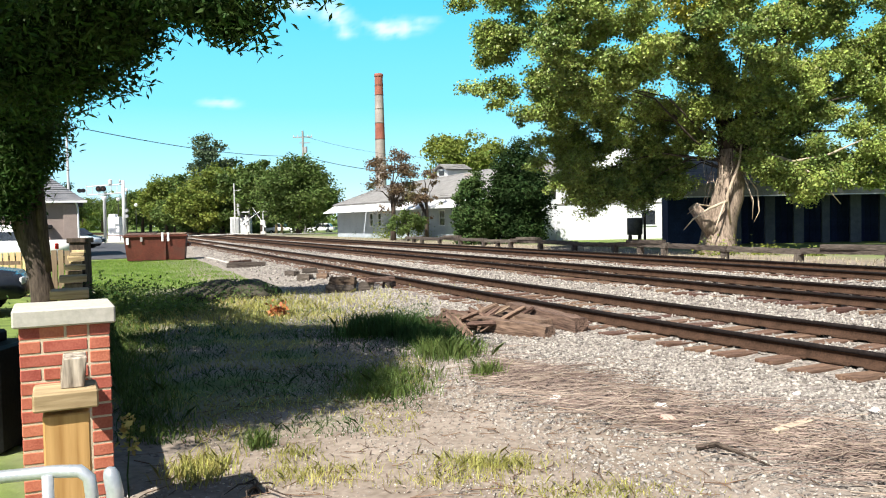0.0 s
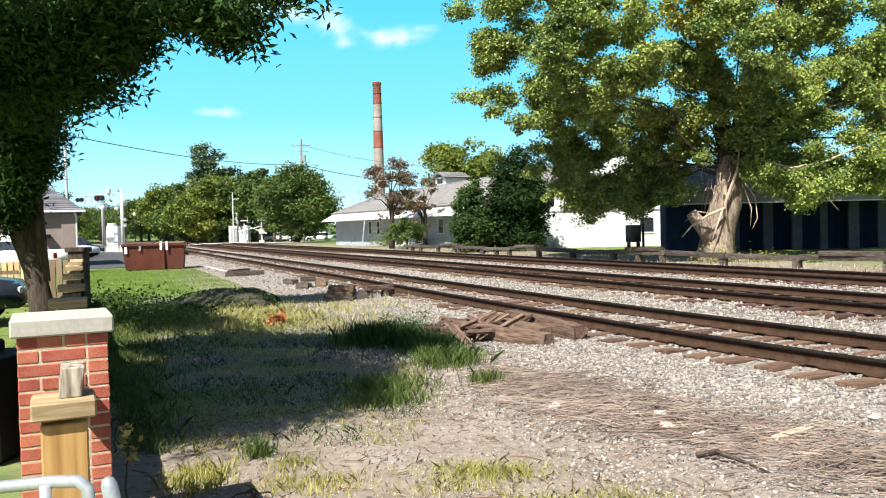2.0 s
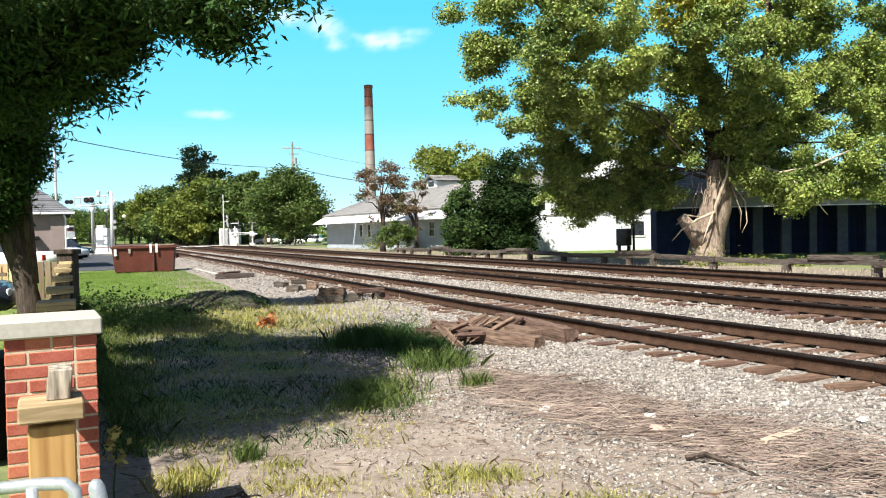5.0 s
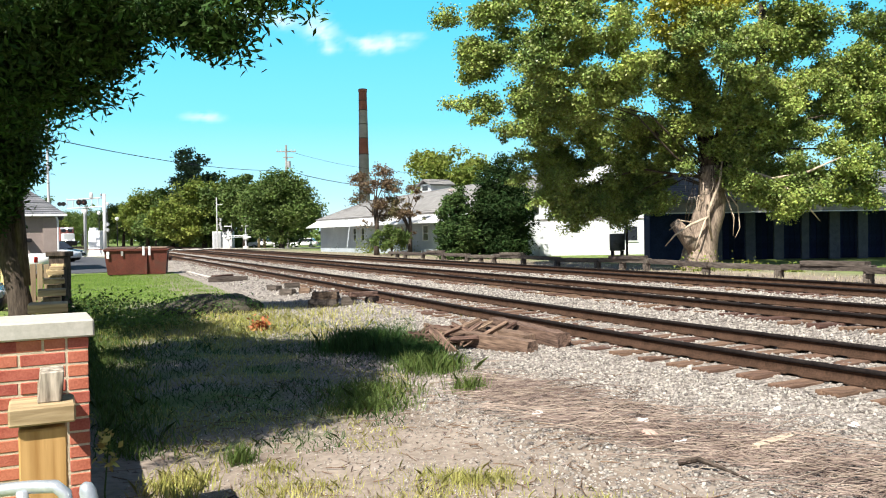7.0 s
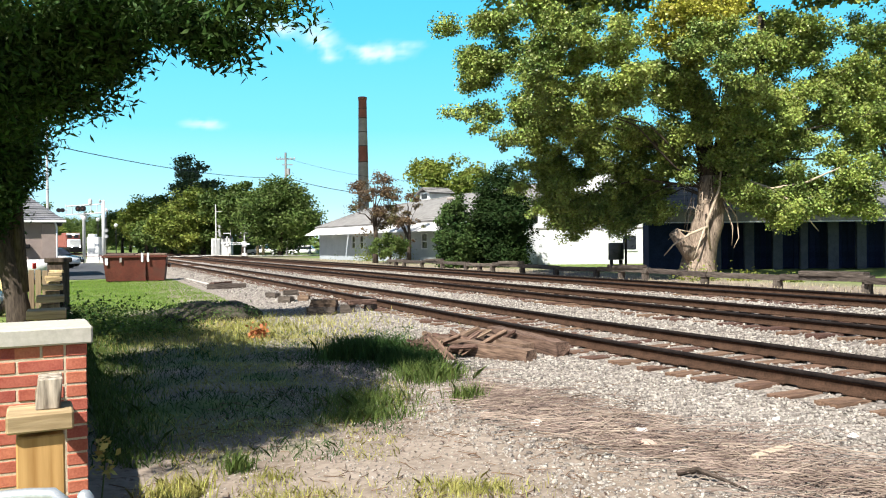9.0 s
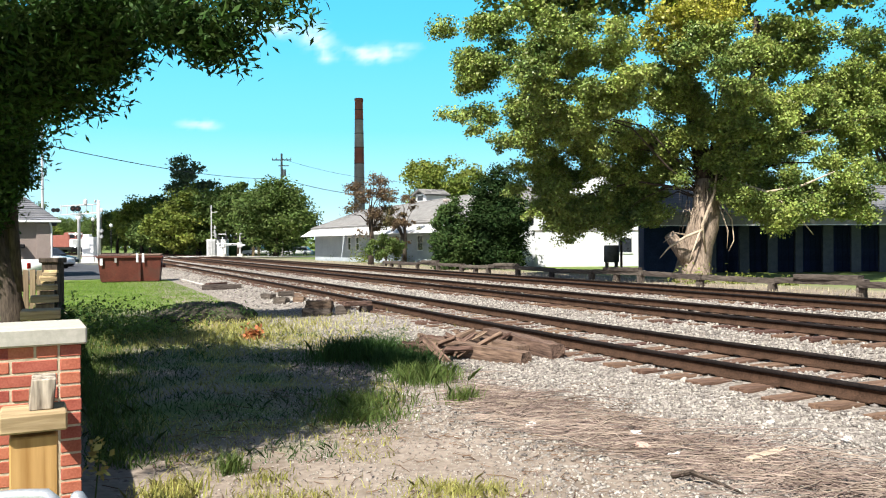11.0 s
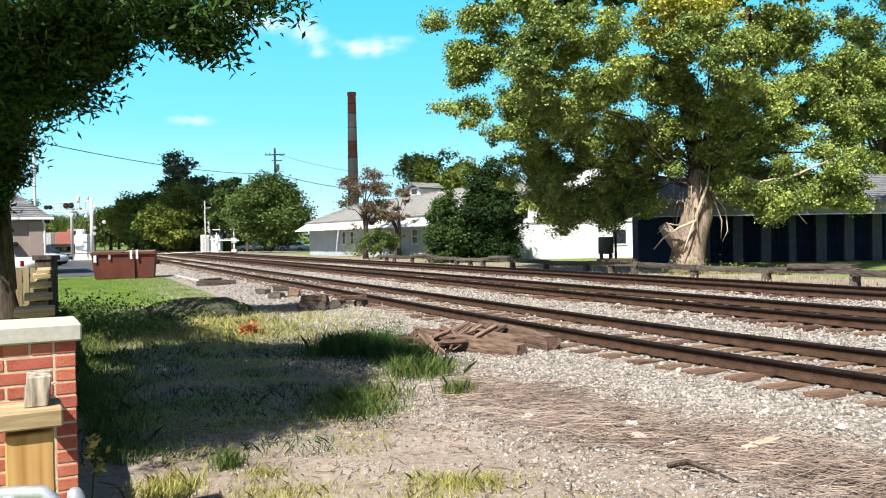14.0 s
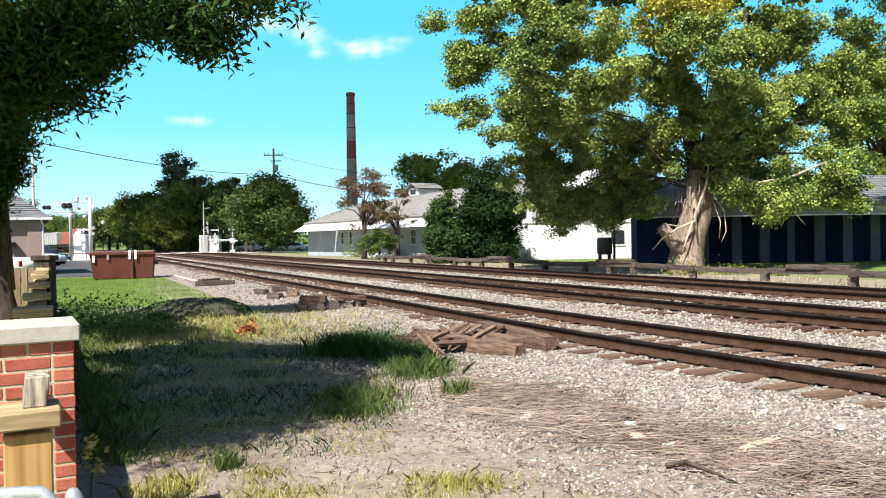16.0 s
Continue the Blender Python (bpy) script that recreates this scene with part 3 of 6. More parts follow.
def build_trees():
    # the old cottonwood beyond the tracks
    base = (10.75, 31.0, gz(10.75, 31))
    trunk = [(-0.15, 0, -0.2, 0.86), (-0.10, 0, 0.25, 0.70), (-0.02, 0, 0.8, 0.60), (0.12, 0, 1.5, 0.56), (0.26, 0, 2.2, 0.55), (0.40, 0, 2.9, 0.52), (0.46, 0.02, 3.5, 0.46), (0.47, 0.05, 4.0, 0.40)]
    # hanging bunches: the outer limb, the sunlit front, the recessed shaded inside, the drapes right of the trunk
    outer = [(-8.9, 0, 9.7, 1.0, 0.9, 0.8), (-8.0, 0, 8.7, 0.8, 0.8, 0.6), (-7.95, 0, 9.8, 0.79, 0.79, 0.62), (-8.35, 0, 8.6, 0.7, 0.7, 0.44), (-8.55, 0, 7.6, 0.62, 0.62, 0.44), (-8.9, 0, 6.4, 0.79, 0.7, 0.53), (-6.35, -0.4, 9.5, 1.14, 1.06, 0.88), (-6.85, 0, 6.7, 0.88, 0.79, 0.62), (-7.65, 0, 5.9, 0.79, 0.7, 0.62), (-6.35, -0.2, 5.5, 0.97, 0.88, 0.7)]
    front = [(-4.83, -3.5, 8.4, 1.8, 1.89, 1.2), (-6.22, -2.8, 7.48, 1.2, 1.49, 0.9), (-3.81, -4.0, 7.55, 1.6, 1.76, 1.1), (-5.2, -3.2, 6.26, 1.3, 1.49, 0.9), (-0.36, -3.5, 8.12, 1.3, 1.49, 1.0), (0.2, -3.8, 6.81, 1.1, 1.35, 0.9), (-1.0, -1.0, 8.1, 1.3, 1.2, 1.0), (-2.9, -0.9, 6.9, 1.0, 0.9, 0.7), (-0.9, -0.4, 6.8, 0.9, 0.8, 0.7)]
    inside = [(-4.2, 0.2, 5.9, 1.4, 1.2, 0.8), (-2.2, 0.2, 5.8, 1.3, 1.2, 0.8), (-5.8, 0.3, 6.3, 1.0, 1.0, 0.7), (-1.9, 1.8, 3.0, 0.9, 0.8, 0.8), (-3.0, 1.8, 2.4, 0.6, 0.5, 0.5), (-1.2, 1.6, 2.7, 0.5, 0.5, 0.6), (-5.79, 1.5, 5.28, 1.3, 1.2, 1.0), (-4.16, 1.9, 4.87, 1.5, 1.4, 1.1), (-2.22, 1.9, 4.77, 1.4, 1.3, 1.1), (-4.98, 1.6, 3.44, 1.1, 0.9, 0.9), (-3.44, 1.7, 3.14, 1.1, 0.9, 0.8), (-4.77, 1.6, 2.42, 0.6, 0.6, 0.5), (-2.32, 1.7, 2.93, 0.8, 0.7, 0.8), (-1.4, 1.9, 3.95, 0.8, 0.9, 1.0), (-0.79, 2.1, 5.48, 1.1, 1.0, 0.9), (2.58, 2.0, 7.43, 1.1, 1.0, 1.0), (4.02, 1.7, 5.89, 1.3, 1.0, 1.1), (3.91, 1.7, 3.95, 1.0, 0.8, 1.0), (2.48, 1.9, 4.97, 0.9, 0.9, 0.9)]
    drapes = [(-0.9, -0.7, 7.0, 1.1, 0.8, 1.0), (-1.9, -0.7, 7.4, 1.0, 0.8, 0.8), (-0.4, -0.7, 5.9, 0.8, 0.6, 0.7), (1.6, -1.4, 3.1, 0.6, 0.5, 0.7), (3.6, -1.4, 2.9, 0.7, 0.6, 0.6), (2.6, -1.6, 2.5, 0.5, 0.5, 0.5), (0.0, -0.6, 4.6, 0.9, 0.6, 0.7), (1.6, -0.8, 4.6, 0.8, 0.7, 0.9), (-1.2, 0.2, 4.3, 0.9, 0.8, 0.9), (3.3, -0.4, 4.8, 1.0, 0.8, 1.0), (2.0, 0.8, 3.6, 0.8, 0.7, 0.8), (3.0, -0.5, 7.4, 1.1, 0.9, 1.1), (4.4, -0.6, 6.6, 1.0, 0.9, 1.0), (3.4, -0.8, 6.0, 0.9, 0.8, 0.9), (4.4, -0.5, 8.2, 0.9, 0.8, 0.7), (4.2, -1.0, 3.2, 0.8, 0.6, 0.7), (5.6, -1.0, 3.0, 0.6, 0.6, 0.7), (2.0, -1.5, 6.2, 0.9, 0.8, 0.9), (0.6, -1.0, 4.9, 0.7, 0.6, 0.6), (-0.6, -0.9, 5.3, 0.6, 0.6, 0.6), (1.5, -1.5, 5.4, 0.9, 0.8, 1.1), (0.5, -1.3, 5.9, 0.8, 0.7, 0.8), (1.2, -1.2, 3.9, 0.55, 0.5, 0.9), (2.8, -1.8, 2.9, 0.75, 0.6, 0.7), (2.5, -1.5, 4.1, 0.6, 0.6, 0.7), (2.7, 0, 9.3, 1.4, 1.2, 1.1), (4.0, -0.3, 9.3, 1.2, 1.1, 1.1), (4.9, -1.0, 5.4, 0.9, 0.8, 0.9), (5.1, -1.2, 3.9, 0.75, 0.7, 0.9), (5.6, -0.4, 7.2, 0.9, 0.9, 1.0), (6.1, -0.2, 8.8, 1.1, 1.0, 1.1), (6.3, -0.8, 5.7, 0.9, 0.9, 1.0), (6.3, -0.8, 3.7, 0.6, 0.6, 0.8), (8.0, 0, 6.6, 1.4, 1.3, 1.5), (8.4, 0, 9.6, 1.9, 1.6, 1.6)]
    low = [(-5.3, 1.6, 3.0, 1.0, 0.8, 0.8), (-4.2, 1.6, 2.6, 0.9, 0.7, 0.7), (-3.2, 1.6, 2.7, 0.9, 0.7, 0.7), (-2.3, 1.7, 2.9, 0.8, 0.7, 0.8), (-4.8, 1.6, 2.1, 0.5, 0.5, 0.4), (-1.5, 1.7, 3.3, 0.8, 0.7, 0.8), (-6.2, 1.2, 4.2, 0.9, 0.8, 0.8)]
    upper = [(-5.0, 0.5, 12.0, 3.0, 2.8, 1.6), (0.0, 0.2, 12.4, 3.6, 3.0, 1.9), (5.5, 0.5, 12.4, 3.2, 2.8, 1.8), (-8.2, 0.5, 13.6, 2.5, 2.6, 2.0), (-7.6, 0.5, 17.0, 2.8, 2.8, 2.4), (-2.5, 0.5, 16.2, 3.6, 3.2, 2.4), (3.0, 0.5, 15.8, 3.2, 3.0, 2.2)]
    # darker limb bark stands in for the shade inside the crown
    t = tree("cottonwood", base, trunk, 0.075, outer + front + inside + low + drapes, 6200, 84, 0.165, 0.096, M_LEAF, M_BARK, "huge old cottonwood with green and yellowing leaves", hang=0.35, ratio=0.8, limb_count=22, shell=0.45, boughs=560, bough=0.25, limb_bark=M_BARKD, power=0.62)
    ob = new("upper_crown", leaf_mesh("upper_crown", in_lobes(upper, 1500, 44, 0.32, 0.5, 260, 0.5)[0], 0.24, M_LEAF, 0.8, 0.25))
    ob.parent = t
    gold = [(-1.5, -2.2, 9.4, 1.5, 1.0, 0.9), (-0.2, -2.1, 9.5, 1.1, 0.9, 0.8), (-0.9, -1.8, 8.5, 0.7, 0.6, 0.6)]
    ob = new("golden_crown", leaf_mesh("golden_crown", in_lobes(gold, 90, 100, 0.22, 0.4)[0], 0.13, M_LEAFGOLD, 0.8, 0.25))
    ob.parent = t
    tagged(ob, "yellow autumn leaves high in the crown")
    # upper stem: same tree, bark colour darkened for the crown's shade
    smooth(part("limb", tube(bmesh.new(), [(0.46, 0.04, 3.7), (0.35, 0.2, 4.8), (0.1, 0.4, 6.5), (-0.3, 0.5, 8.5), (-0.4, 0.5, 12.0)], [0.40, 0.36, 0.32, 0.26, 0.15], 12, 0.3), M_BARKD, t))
    # the second stem through the inside of the crown, its shade put into the dark bark
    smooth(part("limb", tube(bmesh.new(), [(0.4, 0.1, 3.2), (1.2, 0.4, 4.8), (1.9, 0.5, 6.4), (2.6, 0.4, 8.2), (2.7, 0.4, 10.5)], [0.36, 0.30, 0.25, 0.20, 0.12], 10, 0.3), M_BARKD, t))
    # dead twigs hanging shaggily round the top of the trunk
    for k in range(34):
        a = rng.uniform(2.6, 6.8)
        z0 = rng.uniform(2.4, 4.0)
        r0 = 0.55 + 0.12 * rng.uniform()
        p = Vector((0.35 + r0 * math.cos(a), -abs(r0 * math.sin(a)) * 0.9, z0))
        out = Vector((math.cos(a) * rng.uniform(0.1, 0.5), -rng.uniform(0.05, 0.3), 0))
        drop = rng.uniform(0.5, 1.3)
        pts = [p, p + out * 0.6 + Vector((0, 0, 0.05)), p + out + Vector((0, 0, -drop * 0.5)), p + out * rng.uniform(0.5, 1.0) + Vector((rng.normal() * 0.08, 0, -drop))]
        part("dead_twig", tube(bmesh.new(), pts, [0.018, 0.015, 0.011, 0.005], 4), M_BARKD if k % 3 else M_DEADWOOD, t)
    # broken stubs, buttress and bare hanging branches on its trunk
    for pts, rad in (([(-0.2, -0.2, 0.7), (-0.75, -0.3, 1.35), (-1.15, -0.35, 1.85)], [0.36, 0.27, 0.2]), ([(0.2, -0.55, 1.2), (0.0, -0.8, 2.2), (0.45, -0.85, 3.4), (0.6, -0.8, 4.4)], [0.05, 0.06, 0.05, 0.03]),
                     ([(0.0, -0.8, 2.0), (-0.7, -0.95, 1.75), (-1.35, -1.0, 1.35), (-1.7, -1.0, 0.95)], [0.06, 0.05, 0.035, 0.015]), ([(-0.1, -0.85, 2.0), (-0.4, -0.9, 1.2), (-0.55, -0.9, 0.8)], [0.04, 0.03, 0.012]),
                     ([(-0.5, -0.9, 1.8), (-1.1, -1.0, 1.9), (-1.55, -1.0, 1.55)], [0.03, 0.025, 0.01]), ([(0.9, -0.6, 4.0), (2.2, -1.5, 3.4), (3.3, -2.0, 3.6), (4.4, -2.2, 4.1)], [0.07, 0.055, 0.04, 0.02]),
                     ([(2.2, -1.5, 3.4), (3.0, -1.9, 2.7), (3.7, -2.0, 1.8)], [0.045, 0.03, 0.012]), ([(0.7, -0.5, 3.2), (1.15, -0.8, 2.4), (1.2, -0.85, 1.6), (1.0, -0.85, 1.2)], [0.03, 0.025, 0.02, 0.008]), ([(0.75, -0.5, 3.0), (1.0, -0.8, 2.0), (0.95, -0.8, 1.3)], [0.025, 0.018, 0.008])):
        smooth(part("bare_branch", tube(bmesh.new(), pts, rad, 7, 0.3), M_DEADWOOD if rad[0] < 0.3 else M_BARK, t, "bare weathered branch"))
    # the dark tree beside the fence
    base = (-6.9, 13.6, gz(-6.9, 13.6))
    trunk = [(0.12, 0, -0.1, 0.24), (0.08, 0, 0.5, 0.19), (-0.02, 0, 1.1, 0.175), (-0.2, 0, 1.7, 0.19), (-0.3, -0.2, 2.6, 0.16), (-0.2, -0.6, 3.6, 0.13), (0.0, -1.2, 5.0, 0.09)]
    # high lobes at y -9 and z 8.5 are unseen, added for ground shade
    lobes = [(2.5, -4.6, 3.7, 1.0, 1.1, 0.62), (3.3, -4.7, 3.98, 0.5, 0.7, 0.5), (4.55, -5.6, 3.80, 0.6, 0.5, 0.15), (4.9, -5.7, 3.60, 0.28, 0.28, 0.10), (4.9, -5.7, 3.60, 0.28, 0.28, 0.10), (5.4, -6.1, 3.88, 0.42, 0.4, 0.10), (4.0, -5.2, 4.15, 0.7, 0.7, 0.2), (1.6, -4.4, 3.9, 0.9, 1.0, 0.8),
             (2.0, -9.0, 5.2, 2.15, 2.3, 0.8), (1.7, -9.0, 6.2, 2.0, 2.0, 0.7), (2.6, -8.8, 4.7, 1.65, 2.1, 0.5), (-1.5, -0.9, 8.5, 2.4, 1.5, 0.8), (0.2, -0.6, 8.6, 1.5, 1.2, 0.7), (0.4, -2.2, 4.2, 0.7, 0.9, 0.6), (-0.8, -0.2, 3.0, 0.65, 0.6, 1.0), (0.0, -0.3, 3.2, 0.6, 0.5, 0.8), (-0.4, -0.2, 2.3, 0.5, 0.4, 0.55), (0.6, -1.6, 3.7, 0.7, 0.7, 0.5), (-0.3, -0.3, 3.6, 0.8, 0.6, 0.7), *[(-0.35 + 0.12 * q, -0.45, 2.5 + 0.2 * q, 0.5, 0.3, 0.7) for q in range(5)], *[(-0.75, -0.4, 2.2 + 0.3 * q, 0.5, 0.3, 0.6) for q in range(3)]]
    t = tree("leafy_tree", base, trunk, 0.05, lobes, 8200, 36, 0.14, 0.112, M_LEAFD, M_BARKD, "dark green tree with long pointed leaves beside the fence", hang=0.55, ratio=0.3, shell=0.25, limb_count=60)
    for k in range(3):
        pts = [(-0.1 + 0.12 * k, 0, 0.9), (0.05 + 0.14 * k - 0.25, 0, 2.0), (-0.5 + 0.35 * k, -0.3, 3.2), (-0.3 + 0.6 * k, -1.4 - 0.5 * k, 4.4)]
        smooth(part("stem", tube(bmesh.new(), pts, [0.10, 0.08, 0.06, 0.03], 8, 0.2), M_BARKD, t))

    def plain(name, px, d, w, h, mat, label, leaf=0.34, n=420, low=0.1, conic=False, squash=1.0, ratio=0.7, group=""):
        x, y = px * d, d
        z = gz(x, y)
        if conic:
            lobes = [(rng.normal() * 0.05 * w, rng.normal() * 0.05 * w, h * a, w * 0.5 * b, w * 0.5 * b, h * 0.14) for a, b in ((0.1, 0.86), (0.22, 1.0), (0.36, 1.0), (0.5, 0.94), (0.64, 0.82), (0.78, 0.6), (0.9, 0.34))]
        else:
            lobes = [(0, 0, h * (0.55 + low / 2), w * 0.40, w * 0.38, h * 0.38 * squash)]
            for k in range(12):
                a = rng.uniform(0, 6.28)
                e = rng.uniform(-0.6, 1.0)
                q = math.sqrt(max(0.1, 1 - e * e * 0.9))
                lobes.append((math.cos(a) * w * 0.33 * q, math.sin(a) * w * 0.33 * q, h * (0.55 + low / 2) + e * h * 0.27, w * rng.uniform(0.15, 0.24), w * 0.2, h * rng.uniform(0.12, 0.18)))
        r = 0.028 * h
        trunk = [(0, 0, -0.2, r * 1.3), (0, 0, h * 0.15, r), (0.02 * w, 0, h * 0.4, r * 0.8), (0, 0, h * 0.7, r * 0.4)]
        return tree(name, (x, y, z), trunk, r * 0.45, lobes, n, 22, w * 0.045, leaf, mat, M_BARKD, label, group=group, shell=0.7 if not conic else 0.6, ratio=ratio, boughs=0 if conic else max(40, n // 8), bough=w * 0.05)

    # shade on the tall one and sun on the short one are leaf colour
    plain("arborvitae", 0.094, 50.0, 4.3, 6.2, M_LEAFCONSHADE, "tall dense green arborvitae in a rounded cone, leaf colour darkened for shade", 0.2, 1900, conic=True, ratio=0.4)
    plain("arborvitae", 0.038, 48.5, 2.6, 4.4, M_LEAFCONLIT, "shorter arborvitae leaning on a taller one, leaf colour lightened for sunlight", 0.18, 900, conic=True, ratio=0.4)
    plain("round_tree", -0.180, 112, 11.4, 11.6, M_LEAFF, "round full green tree beside the level crossing", 0.36, 1900, low=-0.14, squash=1.1)
    plain("round_tree", -0.225, 118, 6.5, 11.0, M_LEAFF, "dark green tree beside a rounder one", 0.45, 420, low=0.0)
    plain("bronze_tree", -0.062, 63, 4.6, 6.7, M_LEAFRED, "small tree with bronze and reddish leaves", 0.15, 330, low=0.25)
    plain("bronze_tree", -0.020, 62, 2.8, 5.4, M_LEAFRED, "small tree with thinning reddish leaves", 0.14, 120, low=0.2)
    plain("green_bush", -0.043, 60, 3.0, 2.6, M_LEAFF, "dark green bush under the bronze trees", 0.16, 220, low=-0.1)
    plain("broad_tree", 0.035, 118, 12.5, 14.2, M_LEAFY, "broad yellow-green tree behind the roofs", 0.45, 800, low=0.15)
    plain("willow", 0.60, 52, 8.0, 15.0, M_LEAFY, "pale green tree behind the blue shed", 0.3, 700, low=0.1)
    for px, d, w, h, mat in ((-0.290, 150, 10, 19.5, M_LEAFBLUE), (-0.25, 165, 12, 17, M_LEAFF), (-0.315, 150, 12, 12.5, M_LEAFF), (-0.275, 135, 12, 12.5, M_LEAFY), (-0.345, 150, 11, 11, M_LEAFY),
                          (-0.375, 165, 11, 10, M_LEAFF), (-0.305, 128, 9, 8, M_LEAFY), (-0.335, 140, 9, 6.5, M_LEAFF), (-0.255, 130, 9, 12, M_LEAFF), (-0.40, 260, 16, 13, M_LEAFF), (-0.425, 280, 16, 15, M_LEAFF),
                          (-0.45, 300, 18, 14, M_LEAFY), (-0.475, 200, 12, 9, M_LEAFY), (-0.50, 190, 12, 16, M_LEAFF), (-0.365, 230, 14, 12, M_LEAFF), (-0.22, 160, 12, 14, M_LEAFF)):
        plain("far_tree", px, d, w, h, mat, {M_LEAFBLUE: "tall dark pine above the other trees", M_LEAFF: "full green tree in the wooded edge", M_LEAFY: "yellow-green tree in the wooded edge"}[mat], 0.42, 560, low=-0.1, group="wooded edge")
    # low growth that closes the view under the crowns
    pts = np.stack([rng.uniform(-75, -26, 9000), rng.uniform(136, 175, 9000), np.abs(rng.normal(0, 1.6, 9000))], 1)
    keep = across(pts[:, 0], pts[:, 1])[1] > 12
    tagged(new("undergrowth", leaf_mesh("undergrowth", pts[keep], 0.9, M_LEAFF, 0.7)), "low green brush along the wooded edge", "brush", kind="stuff")
    x = rng.uniform(-900, 900, 26000)
    pts = np.stack([x, rng.uniform(420, 520, 26000), np.abs(rng.normal(0, 1, 26000)) * 4.2 * (1 + 0.5 * np.sin(x * 0.021) + 0.3 * np.sin(x * 0.063))], 1)
    tagged(new("far_woods", leaf_mesh("far_woods", pts, 3.2, M_LEAFF, 0.8)), "hazy green woods along the horizon", "woods", kind="stuff")


# ---- sky backdrop with its few clouds ----
def build_sky():
    az = np.radians(np.linspace(-37, 37, 300))
    el = np.radians(np.linspace(-1.0, 21, 140))
    A, E = np.meshgrid(az, el)
    a, e = A.ravel(), E.ravel()
    R = 2400.0
    v = np.stack([R * np.sin(a) * np.cos(e), R * np.cos(a) * np.cos(e), R * np.sin(e)], 1)
    i = np.arange(len(az) * len(el)).reshape(len(el), len(az))
    f = np.stack([i[:-1, :-1], i[1:, :-1], i[1:, 1:], i[:-1, 1:]], -1).reshape(-1, 4)
    me = mesh_from_arrays("sky_backdrop", v, f, None)
    ad, ed = np.degrees(a), np.degrees(e)
    cl = np.zeros(len(a))
    for ca, ce, wa, we, k in ((-11.8, 15.4, 2.2, 0.7, 0.75), (-7.3, 14.5, 1.0, 0.9, 1.0), (-3.3, 13.5, 1.9, 0.6, 1.0), (-15.2, 8.4, 1.2, 0.32, 0.8), (-0.7, 14.0, 0.9, 0.3, 0.5), (-6.6, 13.2, 0.6, 0.4, 0.6), (-9.8, 14.8, 0.9, 0.6, 0.5)):
        cl += k * np.exp(-((ad - ca) / wa) ** 2 - ((ed - ce) / we) ** 2)
    nz = np.array([noise.fractal((p * 0.7, q * 1.3, 1.0), 0.8, 2.0, 6) for p, q in zip(ad, ed)])
    cl = np.clip(cl * (0.9 + 1.1 * nz) * 0.72 - 0.05, 0, 0.75)
    me.attributes.new("cloud", "FLOAT", "POINT").data.foreach_set("value", cl.astype(np.float32))
    m = bpy.data.materials.new("sky_and_cloud")
    m.use_nodes = True
    n, l = m.node_tree.nodes, m.node_tree.links
    n.remove(n["Principled BSDF"])
    sep = n.new("ShaderNodeSeparateXYZ")
    l.new(n.new("ShaderNodeTexCoord").outputs["Object"], sep.inputs[0])
    rp = n.new("ShaderNodeMapRange")
    rp.inputs[2].default_value = 900.0
    l.new(sep.outputs[2], rp.inputs[0])
    ramp = n.new("ShaderNodeValToRGB")
    el_ = ramp.color_ramp.elements
    el_[0].color, el_[1].position, el_[1].color = (0.74, 0.89, 0.97, 1), 1.0, (0.07, 0.50, 0.86, 1)
    for p, c in ((0.14, (0.47, 0.82, 0.96, 1)), (0.38, (0.21, 0.71, 0.95, 1)), (0.70, (0.11, 0.60, 0.92, 1))):
        k = el_.new(p)
        k.color = c
    l.new(rp.outputs[0], ramp.inputs[0])
    at = n.new("ShaderNodeAttribute")
    at.attribute_name = "cloud"
    mx = n.new("ShaderNodeMix")
    mx.data_type = "RGBA"
    l.new(at.outputs["Fac"], mx.inputs[0])
    l.new(ramp.outputs[0], mx.inputs[6])
    mx.inputs[7].default_value = (0.86, 0.95, 1.0, 1)
    em = n.new("ShaderNodeEmission")
    em.inputs[1].default_value = 0.64
    l.new(mx.outputs[2], em.inputs[0])
    l.new(em.outputs[0], n["Material Output"].inputs[0])
    me.materials.append(m)
    smooth(tagged(new("backdrop", me), "clear turquoise sky with a few small clouds", "sky", kind="structure"))


# ---- the cloud whose shade drifts over the far woods ----
CLOUD_HEIGHT = 620.0
CLOUDS = []


def build_cloud():
    """A cumulus of many puffs high behind the viewer, in the sun's way to the far woods."""
    bm = bmesh.new()
    for i in range(5):
        for j in range(4):
            made = bmesh.ops.create_icosphere(bm, subdivisions=2, radius=1.0)["verts"]
            c = Vector((-27 + 36 * i + rng.normal() * 4, 26 + 34 * j + rng.normal() * 4, rng.normal() * 5))
            r = 25 + rng.uniform(-2, 4)
            for v in made:
                v.co = c + Vector((v.co.x, v.co.y, v.co.z * 0.55)) * r * (1 + 0.18 * noise.noise(v.co * 2.0 + c))
    ob = smooth(whole("cloud", bm, M_CLOUD, Matrix(), "white cumulus cloud drifting high over the tracks", "cloud"))
    CLOUDS.append(ob)


